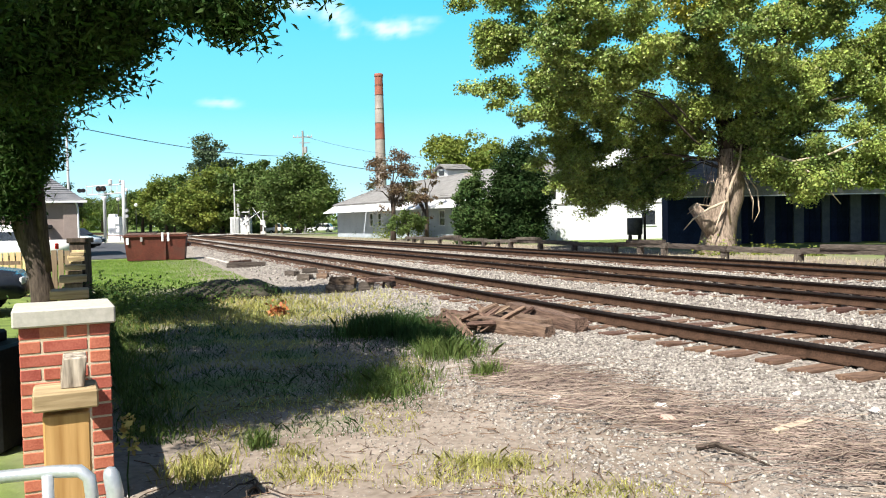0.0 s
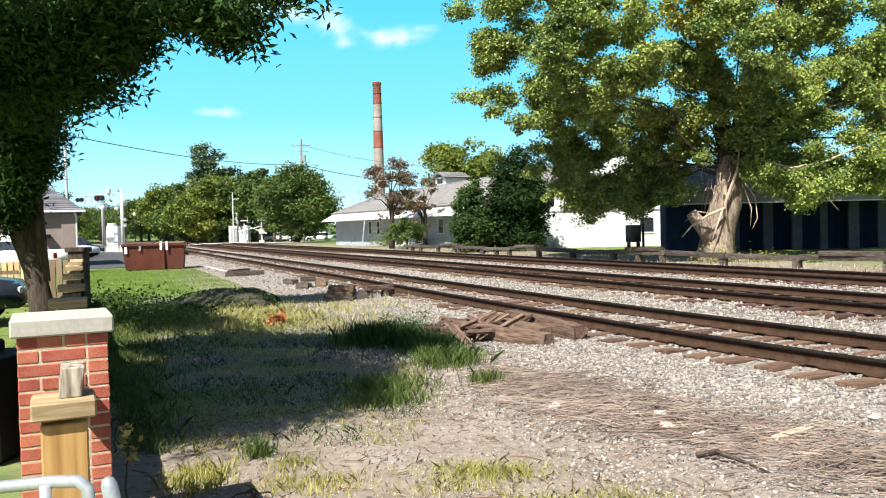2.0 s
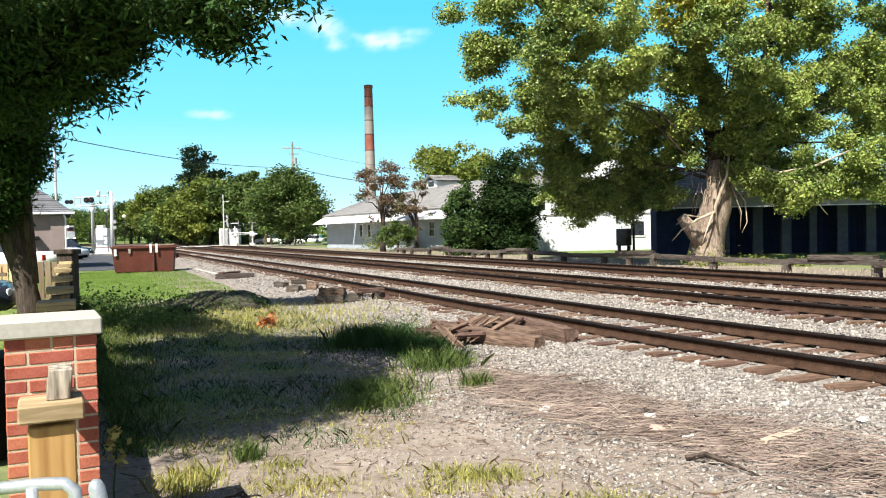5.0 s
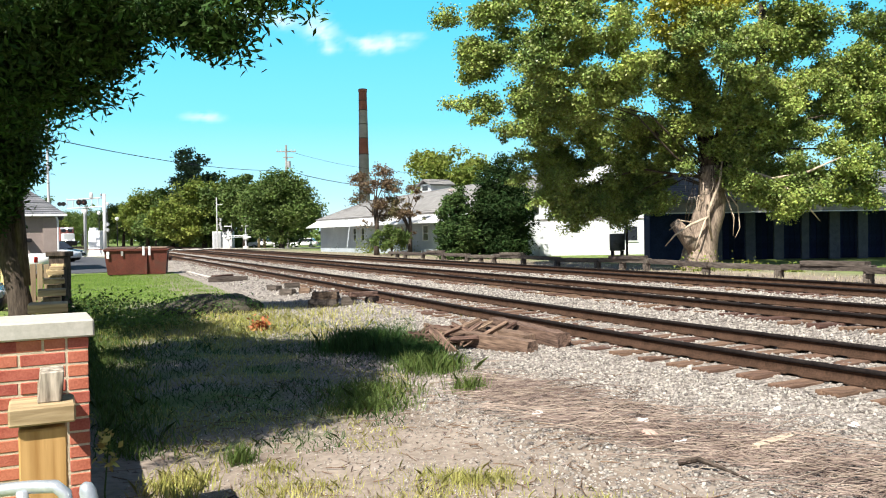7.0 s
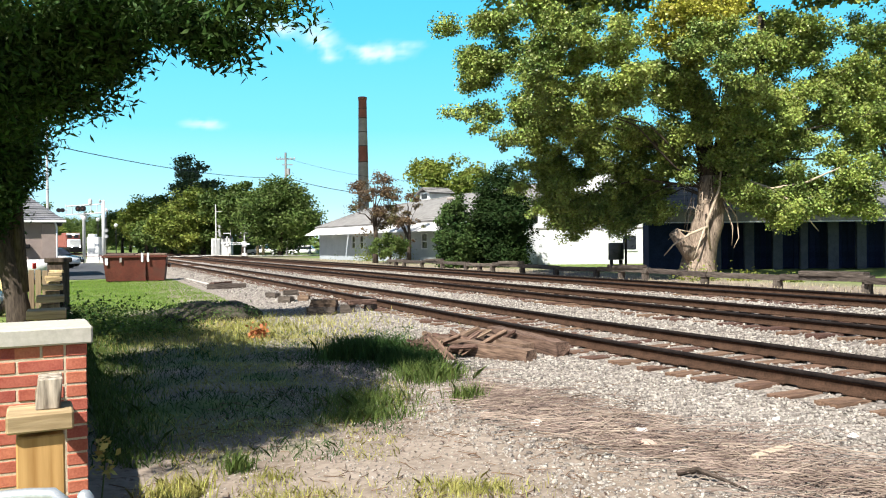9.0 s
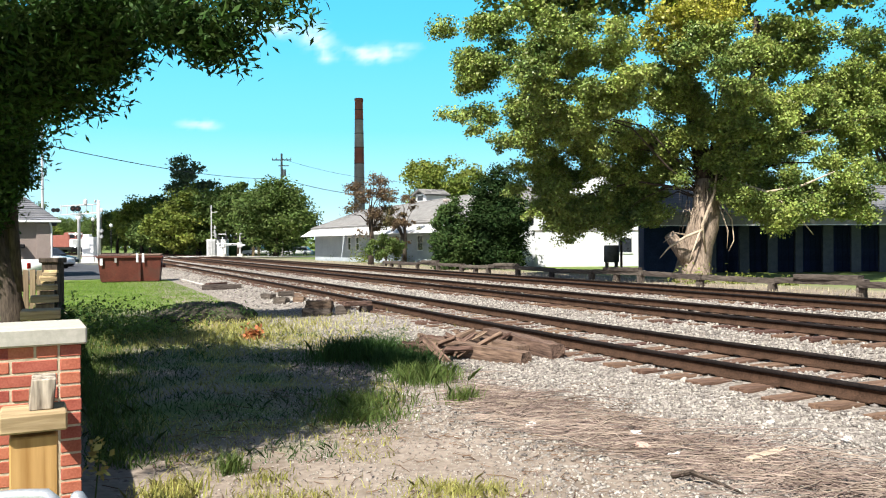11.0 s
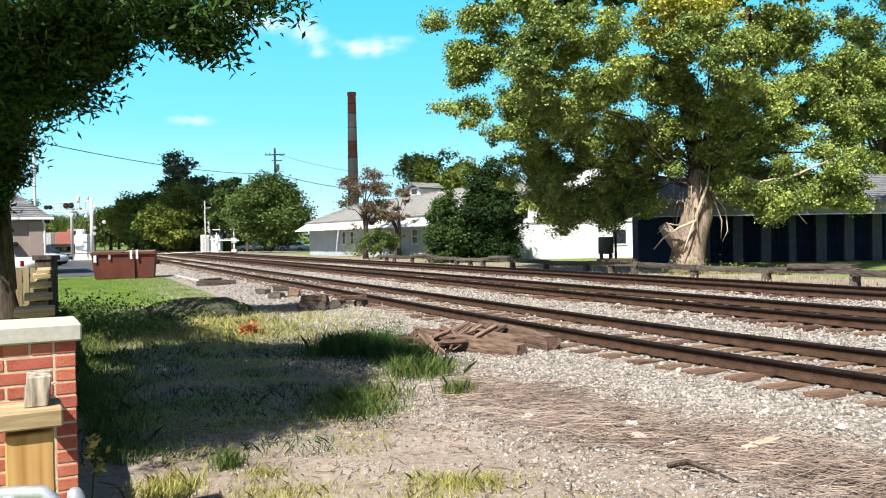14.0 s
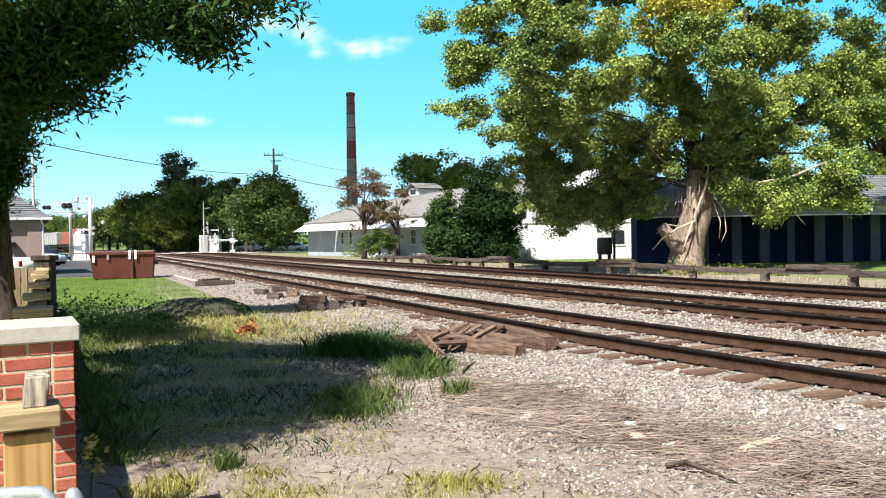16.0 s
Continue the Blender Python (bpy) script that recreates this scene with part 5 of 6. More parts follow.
    for px, py, r, h, mat in ((10.2, 29.6, 0.9, 0.5, M_LEAFY), (11.8, 29.2, 0.7, 0.35, M_LEAFY), (-5.2, 73, 1.2, 1.3, M_LEAFY), (-1.9, 66, 1.6, 0.9, M_LEAFY), (-7.8, 80, 1.0, 1.2, M_LEAFF), (12.9, 27.9, 0.5, 0.3, M_LEAFY)):
        pts = np.stack([rng.normal(px, r * 0.5, 420), rng.normal(py, r * 0.4, 420), np.abs(rng.normal(0, h * 0.5, 420)) + 0.15], 1)
        tagged(new("shrub", leaf_mesh("shrub", pts, 0.05 + 0.10 * h, mat, 0.6)), "low yellow-green shrub beyond the tracks", "shrub", "shrubs beyond the tracks")


def build_stalks():
    """Long dry stalks strewn over the gravel edge."""
    n = 1700
    cx = rng.uniform(0.45, 3.6, n)
    cy = 7.5 - 1.45 * (cx - 1.15) + rng.normal(0, 0.55, n)
    k = (cy > 4.2) & (across(cx, cy)[1] < -1.1)
    cx, cy = cx[k], cy[k]
    n = len(cx)
    a = radians(4) - 0.10 * (cx - 1) + rng.normal(0, 0.55, n)
    L = rng.uniform(0.18, 0.75, n)
    w = rng.uniform(0.0018, 0.0040, n)
    bow = rng.normal(0, 0.14, n) * L
    rows = []
    for t in (-0.5, 0.0, 0.5):
        off = bow * (1 - (2 * t) ** 2)
        x = cx + np.cos(a) * L * t - np.sin(a) * off
        y = cy + np.sin(a) * L * t + np.cos(a) * off
        z = ground_z(x, y) + 0.03 + rng.uniform(0, 0.05, n) * (0.4 if t else 1)
        for sx, sz in ((-1, 0), (1, 0), (0, 1.6)):
            rows.append(np.stack([x - np.sin(a) * w * sx, y + np.cos(a) * w * sx, z + w * sz], 1))
    v = np.stack(rows, 1).reshape(-1, 3)
    base = (np.arange(n) * 9)[:, None]
    f = np.concatenate([base + np.array(q) for q in ((0, 1, 4, 3), (1, 2, 5, 4), (2, 0, 3, 5), (3, 4, 7, 6), (4, 5, 8, 7), (5, 3, 6, 8))])
    tagged(new("dry_stalks", mesh_from_arrays("dry_stalks", v, f, M_STRAW)), "long dry brown stalks strewn over the gravel", "straw", kind="stuff")
    n = 420
    cx, cy = rng.uniform(-2.2, 2.2, n), rng.uniform(4.3, 9.0, n)
    a, L, w = rng.uniform(0, 6.283, n), rng.uniform(0.05, 0.28, n), rng.uniform(0.0015, 0.004, n)
    bow = rng.normal(0, 0.12, n) * L
    rows = []
    for t in (-0.5, 0.0, 0.5):
        off = bow * (1 - (2 * t) ** 2)
        x, y = cx + np.cos(a) * L * t - np.sin(a) * off, cy + np.sin(a) * L * t + np.cos(a) * off
        z = ground_z(x, y) + 0.006 + rng.uniform(0, 0.012, n)
        for sx, sz in ((-1, 0), (1, 0), (0, 1.6)):
            rows.append(np.stack([x - np.sin(a) * w * sx, y + np.cos(a) * w * sx, z + w * sz], 1))
    v = np.stack(rows, 1).reshape(-1, 3)
    base = (np.arange(n) * 9)[:, None]
    f = np.concatenate([base + np.array(q) for q in ((0, 1, 4, 3), (1, 2, 5, 4), (2, 0, 3, 5), (3, 4, 7, 6), (4, 5, 8, 7), (5, 3, 6, 8))])
    tagged(new("twig_litter", mesh_from_arrays("twig_litter", v, f, M_TIE)), "thin reddish twigs lying on bare dirt", "twigs", kind="stuff")
    n = 900
    x, y = rng.uniform(-2.5, 2.0, n), rng.uniform(4.5, 8.5, n)
    pts = np.stack([x, y, ground_z(x, y) + 0.012], 1)
    tagged(new("litter", leaf_mesh("litter", pts, 0.05, M_STRAW, 0.3, up=3.0)), "small dry leaves and bits on the dirt", "litter", kind="stuff")
    x, y = rng.uniform(-2.0, 3.0, 7000), rng.uniform(4.4, 9.0, 7000)
    scatter_stones("pebbles", x, y, ground_z(x, y) + 0.003, rng.uniform(0.007, 0.022, 7000), M_PEBBLE, "small loose pebbles on bare dirt")


# ---- buildings ----
def wall_with_openings(name, w, h, d, openings, mat, parent, label=""):
    """A wall in the xz plane from x 0 to w, y 0 to d, with rectangular openings (x0, x1, z0, z1) through it."""
    xs = sorted({0, w, *[o[0] for o in openings], *[o[1] for o in openings]})
    zs = sorted({0, h, *[o[2] for o in openings], *[o[3] for o in openings]})
    bm = bmesh.new()
    for a, b in zip(xs, xs[1:]):
        for c, e in zip(zs, zs[1:]):
            if any(o[0] <= a and b <= o[1] and o[2] <= c and e <= o[3] for o in openings):
                continue
            box(bm, ((a + b) / 2, d / 2, (c + e) / 2), (b - a, d, e - c))
    bmesh.ops.remove_doubles(bm, verts=bm.verts, dist=0.0005)
    return part(name, bm, mat, parent, label)


def window(x0, x1, z0, z1, y, parent):
    """A framed pane set into an opening."""
    win = part("window", boxes((((x0 + x1) / 2, y + 0.09, (z0 + z1) / 2), (x1 - x0, 0.01, z1 - z0))), M_GLASS, parent, "dark window pane")
    bm = boxes(((x0 + 0.04, y + 0.05, (z0 + z1) / 2), (0.08, 0.08, z1 - z0)), ((x1 - 0.04, y + 0.05, (z0 + z1) / 2), (0.08, 0.08, z1 - z0)), (((x0 + x1) / 2, y + 0.05, z1 - 0.04), (x1 - x0 - 0.16, 0.08, 0.08)),
               (((x0 + x1) / 2, y + 0.05, z0 + 0.04), (x1 - x0 - 0.16, 0.08, 0.08)), (((x0 + x1) / 2, y + 0.05, (z0 + z1) / 2), (x1 - x0 - 0.16, 0.06, 0.05)))
    part("window_frame", bm, M_WHITE, win)


def roof_slope(name, a, b, c, d, mat, parent, rows=14, thick=0.12, lift=0.03):
    """A slope of overlapping shingle courses between eave a-b and ridge d-c."""
    a, b, c, d = (Vector(v) for v in (a, b, c, d))
    n = (b - a).cross(d - a).normalized()
    if n.z < 0:
        n = -n
    bm = bmesh.new()
    L = (b - a).length
    cols = max(2, int(L / 1.2))
    for r in range(rows):
        t0, t1 = r / rows, (r + 1.12) / rows
        for q in range(cols):
            s0, s1 = q / cols, (q + 1) / cols
            def at(s, t, up):
                return a.lerp(b, s).lerp(d.lerp(c, s), min(t, 1.0)) + n * up
            j = 0.006 * ((q * 7 + r * 3) % 5)
            top = [bm.verts.new(p) for p in (at(s0, t0, lift + j), at(s1, t0, lift + j), at(s1, t1, 0.002), at(s0, t1, 0.002))]
            low = [bm.verts.new(p) for p in (at(s0, t0, 0.0), at(s1, t0, 0.0))]
            bm.faces.new(top)
            bm.faces.new((low[0], low[1], top[1], top[0]))
    base = [bm.verts.new(p - n * 0.004) for p in (a, b, c, d)]
    under = [bm.verts.new(p - n * thick) for p in (a, b, c, d)]
    bm.faces.new(base)
    bm.faces.new(under[::-1])
    for k in range(4):
        bm.faces.new((base[k], base[(k + 1) % 4], under[(k + 1) % 4], under[k]))
    return part(name, bm, mat, parent)


def siding(x0, x1, z0, z1, y, step, mat, parent, label="", gable=None):
    """Lapped boards, each course a part. gable: (centre, half width, foot, peak) that narrows the courses."""
    z = z0
    while z < z1 - 0.02:
        a, b = x0, x1
        if gable and z > gable[2]:
            k = 1 - (z + step - gable[2]) / (gable[3] - gable[2])
            if k <= 0.02:
                break
            a, b = max(a, gable[0] - gable[1] * k), min(b, gable[0] + gable[1] * k)
        h = min(step, z1 - z)
        bm = boxes((((a + b) / 2, y, z + h / 2), (b - a, 0.02, h - 0.004), None))
        for v in bm.verts:
            if v.co.y < y and v.co.z < z + h / 2:
                v.co.y -= 0.006
        part("board", bm, mat, parent, label)
        z += step


def build_long_building():
    """The long low white building with a grey roof; its front runs along x in its own space."""
    a, b = Vector((-11.0, 83.8)), Vector((6.4, 53.5))
    L = (b - a).length
    rz = math.atan2(b.y - a.y, b.x - a.x)
    t = thing("long_building", Matrix.Translation((a.x, a.y, 0.12)) @ Matrix.Rotation(rz, 4, "Z"), "long low white building with a grey shingle roof", "building")
    H = 2.95
    wins = [(8.0, 8.8, 1.1, 2.4), (9.8, 10.6, 1.1, 2.4), (18.5, 19.5, 1.1, 2.4), (21.5, 22.5, 1.1, 2.4), (28.0, 29.0, 1.1, 2.4)]
    # front wall takes the colour that holds the awning's shade
    wall_with_openings("wall", L, H, 0.2, wins, M_WALLSHADE, t, "white wall with the awning's shade put into its colour")
    for w in wins:
        window(*w, 0.0, t)
    part("end_wall", boxes(((0.1, 5.1, H / 2), (0.2, 9.8, H))), M_WHITE, t)
    part("end_wall", boxes(((L - 0.1, 5.1, H / 2), (0.2, 9.8, H))), M_WHITE, t)
    part("back_wall", boxes(((L / 2, 10.1, H / 2), (L, 0.2, H))), M_WHITE, t)
    # white metal awning along the eave, in bays
    n = 9
    for k in range(n):
        x0, x1 = -0.2 + (L + 0.4) * k / n, -0.2 + (L + 0.4) * (k + 1) / n - (0.25 if k == 1 else 0.05)
        bm = bmesh.new()
        v = [bm.verts.new(p) for p in ((x0, -1.5, H - 0.45), (x1, -1.5, H - 0.45), (x1, -0.1, H + 0.32), (x0, -0.1, H + 0.32))]
        f = bm.faces.new(v)
        r = bmesh.ops.extrude_face_region(bm, geom=[f])
        for q in r["geom"]:
            if isinstance(q, bmesh.types.BMVert):
                q.co.z += 0.06
        bmesh.ops.recalc_face_normals(bm, faces=bm.faces)
        part("awning", bm, M_PIPEWHITE, t, "pale metal awning panel")
    roof_slope("roof", (-0.4, -0.35, H + 0.42), (L + 0.4, -0.35, H + 0.42), (L + 0.4, 5.0, 6.15), (-0.4 + 1.2, 5.0, 5.35), M_SHINGLE, t, 16)
    roof_slope("roof", (L + 0.4, 10.4, H + 0.3), (-0.4, 10.4, H + 0.3), (-0.4 + 1.2, 5.0, 5.35), (L + 0.4, 5.0, 6.15), M_SHINGLE, t, 8)
    # vents on the slope
    for x, k in ((20.5, 0.72), (23.2, 0.60), (26.0, 0.66), (28.6, 0.55)):
        part("roof_vent", boxes(((x, -0.35 + 5.35 * k, H + 0.42 + 2.6 * k + 0.1), (0.5, 0.5, 0.22)), bevel=0.04), M_CHIMGREY, t)
    # gabled dormer
    d = part("dormer", boxes(((13.0, 6.4, 5.7), (2.0, 2.2, 1.4))), M_WHITE, t, "white dormer with a dark opening")
    part("dormer_opening", boxes(((12.9, 5.28, 6.0), (1.0, 0.04, 0.45))), M_GLASS, d)
    roof_slope("dormer_roof", (11.7, 5.0, 6.3), (11.7, 7.8, 6.3), (13.0, 7.8, 6.85), (13.0, 5.0, 6.85), M_SHINGLE, d, 4)
    roof_slope("dormer_roof", (14.3, 7.8, 6.3), (14.3, 5.0, 6.3), (13.0, 5.0, 6.85), (13.0, 7.8, 6.85), M_SHINGLE, d, 4)


def build_white_house():
    x0, x1, y, z = 7.7, 16.4, 54.0, 0.13
    cx = 12.4
    t = thing("white_house", Matrix.Translation((0, y, z)), "white house with lapped siding and a grey gable roof", "house")
    bm = bmesh.new()
    v = [bm.verts.new(p) for p in ((x0, 0.03, 0), (x1, 0.03, 0), (x1, 0.03, 4.6), (cx, 0.03, 7.0), (x0, 0.03, 4.6))]
    f = bm.faces.new(v)
    r = bmesh.ops.extrude_face_region(bm, geom=[f])
    for q in r["geom"]:
        if isinstance(q, bmesh.types.BMVert):
            q.co.y += 9.0
    bmesh.ops.recalc_face_normals(bm, faces=bm.faces)
    part("wall", bm, M_WHITE, t)
    siding(x0, x1, 0.0, 2.42, 0.015, 0.20, M_WHITE, t)
    part("trim_board", boxes((((x0 + x1) / 2, -0.01, 2.47), (x1 - x0, 0.06, 0.10))), M_FASCIA, t)
    siding(x0, x1, 2.52, 7.0, 0.015, 0.20, M_WHITE, t, "", (cx, (x1 - x0) / 2 + 0.2, 4.6, 7.0))
    roof_slope("roof", (x0 - 0.5, -0.4, 4.45), (x0 - 0.5, 9.4, 4.45), (cx, 9.4, 7.15), (cx, -0.4, 7.15), M_SHINGLE, t, 12)
    roof_slope("roof", (x1 + 0.5, 9.4, 4.45), (x1 + 0.5, -0.4, 4.45), (cx, -0.4, 7.15), (cx, 9.4, 7.15), M_SHINGLE, t, 12)
    w = part("window", boxes(((13.9, -0.02, 1.45), (0.9, 0.05, 0.9))), M_GLASS, t, "dark low window")
    part("window_frame", boxes(((13.4, -0.03, 1.45), (0.08, 0.08, 1.0)), ((14.4, -0.03, 1.45), (0.08, 0.08, 1.0)), ((13.9, -0.03, 1.97), (1.08, 0.08, 0.07)), ((13.9, -0.03, 0.93), (1.08, 0.08, 0.07))), M_WHITE, w)
    t = thing("steel_tank", Matrix.Translation((10.1, 42.0, 0.15)), "dark rusty drum on a low stand", "tank")
    smooth(part("drum", tube(bmesh.new(), [(0, 0, 0.55), (0, 0, 0.57), (0, 0, 1.42), (0, 0, 1.46)], [0.30, 0.40, 0.40, 0.34], 20), M_DRUM, t))
    for x in (-0.25, 0.25):
        part("leg", boxes(((x, 0, 0.27), (0.08, 0.5, 0.55))), M_BARKD, t)
    part("post", tube(bmesh.new(), [(0.52, 0, 0), (0.52, 0, 2.1)], [0.07, 0.06], 8), M_BARKD, t)


def build_blue_shed():
    """The long dark-blue open shed with its row of posts under a deep eave."""
    x0, x1, y, z = 11.3, 31.0, 40.0, 0.12
    t = thing("blue_shed", Matrix.Translation((0, y, z)), "long navy shed with grey posts under a deep eave", "shed")
    part("wall", boxes((((x0 + x1) / 2, 1.1, 1.4), (x1 - x0, 0.15, 2.8))), M_BLUE, t, "navy boarded wall")
    part("wall", boxes(((x0 + 0.9, 0.55, 1.3), (1.8, 0.9, 2.6))), M_BLUE, t, "dark blue end bay")
    part("back_wall", boxes((((x0 + x1) / 2 + 1.2, 8.0, 1.4), (x1 - x0 - 2.4, 0.15, 2.8))), M_BLUE, t)
    part("end_wall", boxes(((0, 3.55, 1.4), (0.15, 7.0, 2.8), Matrix.Translation((x0 + 0.1, 1.0, 0)) @ Matrix.Rotation(-math.atan2(2.3, 6.9), 4, "Z"))), M_BLUE, t)
    board = mesh_of("board", boxes(((0, 0, 1.4), (0.27, 0.03, 2.76)), bevel=0.005), M_BLUE)
    k = x0 + 1.95
    while k < x1 - 0.2:
        o = new("board", board)
        o.parent = t
        o.matrix_basis = Matrix.Translation((k, 1.005, 0))
        k += 0.285
    for x, w in ((14.75, 0.42), (16.4, 0.5), (17.85, 0.5), (19.2, 0.38), (20.7, 0.55), (22.15, 0.5), (23.6, 0.5), (25.1, 0.5), (26.6, 0.5), (28.1, 0.5)):
        part("post", boxes(((x, 0.10, 1.28), (w, 0.16, 2.56)), bevel=0.01), M_BLUEGREY, t, "blue-grey painted post")
    # fascia boards and eave
    n = 7
    for q in range(n):
        a, b = x0 - 0.7 + (x1 - x0 + 0.7) * q / n, x0 - 0.7 + (x1 - x0 + 0.7) * (q + 1) / n
        part("fascia", boxes((((a + b) / 2, -1.55, 2.74), (b - a - 0.012, 0.05, 0.62)), bevel=0.006), M_FASCIA, t, "weathered grey fascia board")
    part("drip_edge", boxes((((x0 + x1) / 2, -1.59, 2.43), (x1 - x0 + 1.2, 0.06, 0.05))), M_WHITE, t)
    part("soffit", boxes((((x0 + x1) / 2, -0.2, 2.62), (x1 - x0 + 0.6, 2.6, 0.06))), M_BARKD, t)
    roof_slope("roof", (x0 - 0.8, -1.7, 3.04), (x1 + 0.4, -1.7, 3.04), (x1 + 0.4, 4.2, 4.75), (x0 + 2.2, 4.2, 4.75), M_SHINGLED, t, 14)
    roof_slope("roof", (x1 + 0.4, 8.6, 3.12), (x0 + 1.6, 8.6, 3.12), (x0 + 2.2, 4.2, 4.75), (x1 + 0.4, 4.2, 4.75), M_SHINGLED, t, 8)
    roof_slope("roof", (x0 + 1.6, 8.6, 3.12), (x0 - 0.8, -1.7, 3.04), (x0 + 2.2, 4.1, 4.75), (x0 + 2.2, 4.3, 4.75), M_SHINGLED, t, 8)


def build_tan_building():
    x1, y = -20.55, 45.0
    t = thing("tan_building", Matrix.Translation((x1, y, 0)) @ Matrix.Rotation(radians(25), 4, "Z"), "low tan stucco building with a grey hip roof", "building")
    part("wall", boxes(((-4.5, 4, 1.55), (9.0, 8, 3.1))), M_TAN, t)
    part("pilaster", boxes(((-0.35, -0.06, 1.5), (0.7, 0.12, 3.0)), bevel=0.01), M_TAN, t)
    part("gutter", boxes(((-4.4, -0.38, 3.12), (9.9, 0.12, 0.13)), bevel=0.02), M_WHITE, t, "white gutter")
    part("downpipe", tube(bmesh.new(), [(-0.02, -0.2, 3.05), (0.06, -0.1, 2.8), (0.06, -0.1, 0.1)], [0.05] * 3, 8), M_WHITE, t)
    part("wall_lamp", boxes(((-1.5, -0.2, 1.75), (0.5, 0.35, 0.22)), bevel=0.04), M_BLACK, t)
    roof_slope("roof", (-9.4, -0.4, 3.18), (0.45, -0.4, 3.18), (-1.5, 3.2, 4.75), (-7.5, 3.2, 4.75), M_SHINGLED, t, 12)
    roof_slope("roof", (0.45, -0.4, 3.18), (0.45, 8.4, 3.18), (-1.5, 4.8, 4.75), (-1.5, 3.2, 4.75), M_SHINGLED, t, 12)
    roof_slope("roof", (0.45, 8.4, 3.18), (-9.4, 8.4, 3.18), (-7.5, 4.8, 4.75), (-1.5, 4.8, 4.75), M_SHINGLED, t, 6)
    part("roof_ridge", boxes(((-4.5, 4.0, 4.74), (6.2, 1.7, 0.08))), M_SHINGLED, t)


def build_chimney():
    t = thing("factory_chimney", Matrix.Translation((-11.35, 150, 0)), "tall round brick chimney in red and grey bands", "chimney")
    for z0, z1, mat in ((0, 12.6, M_CHIMGREY), (12.6, 17.0, M_CHIMGREY), (17.0, 20.0, M_CHIMRED), (20.0, 25.2, M_CHIMGREY), (25.2, 28.6, M_CHIMRED)):
        r0, r1 = 1.15 - 0.4 * z0 / 29, 1.15 - 0.4 * z1 / 29
        smooth(part("shaft_band", tube(bmesh.new(), [(0, 0, z0), (0, 0, (z0 + z1) / 2), (0, 0, z1)], [r0, (r0 + r1) / 2, r1], 28, cap=False), mat, t))
    smooth(part("crown_ring", tube(bmesh.new(), [(0, 0, 28.6), (0, 0, 28.7), (0, 0, 29.2), (0, 0, 29.25)], [0.76, 0.83, 0.83, 0.74], 28), M_CHIMRED, t))
    for z in (13.0, 17.0, 20.0, 22.6, 25.2, 27.0):
        r = 1.15 - 0.4 * z / 29 + 0.02
        part("iron_band", tube(bmesh.new(), [(0, 0, z), (0, 0, z + 0.14)], [r, r], 28, cap=False), M_BARKD, t)


# ---- along the tracks ----
def build_guard_rail():
    """Old timbers laid on short posts along the far side."""
    spots = []
    s0 = float(across(12.9, 24.5)[0][0])
    for k in range(13):
        spots.append(line_at(s0 + 3.05 * k - 6.1, 12.35 + 0.05 * math.sin(k)))
    for k, (x, y, dx, dy) in enumerate(spots):
        x, y, dx, dy = float(x), float(y), float(dx), float(dy)
        g = thing("timber_rail", Matrix.Translation((x, y, gz(x, y))) @ Matrix.Rotation(math.atan2(dy, dx), 4, "Z"), "weathered timber rail on short posts beyond the tracks", "guard rail", "timber rails along the track")
        o = part("beam", timber(3.02, 0.26, 0.17, 60 + k, 0.6), M_OLDWOOD, g)
        o.matrix_basis = pose(1.5, 0, 0.36 + 0.03 * math.sin(k * 2.1), 2 * math.sin(k), 0.9 * math.sin(k * 1.7), 0.8 * math.cos(k * 3.0))
        for xx in (0.15,) if k % 4 else (0.15, 1.6):
            o = part("short_post", timber(0.55, 0.2, 0.2, 90 + k, 0.4), M_OLDWOOD, g)
            o.matrix_basis = pose(xx, 0, 0.06, 0, 90, 4 * math.sin(k))
        if k % 3 == 1:
            o = part("top_timber", timber(2.1, 0.24, 0.14, 120 + k, 0.6), M_OLDWOOD, g)
            o.matrix_basis = pose(1.2, 0.05, 0.51, 0, 0.5, 1.5)


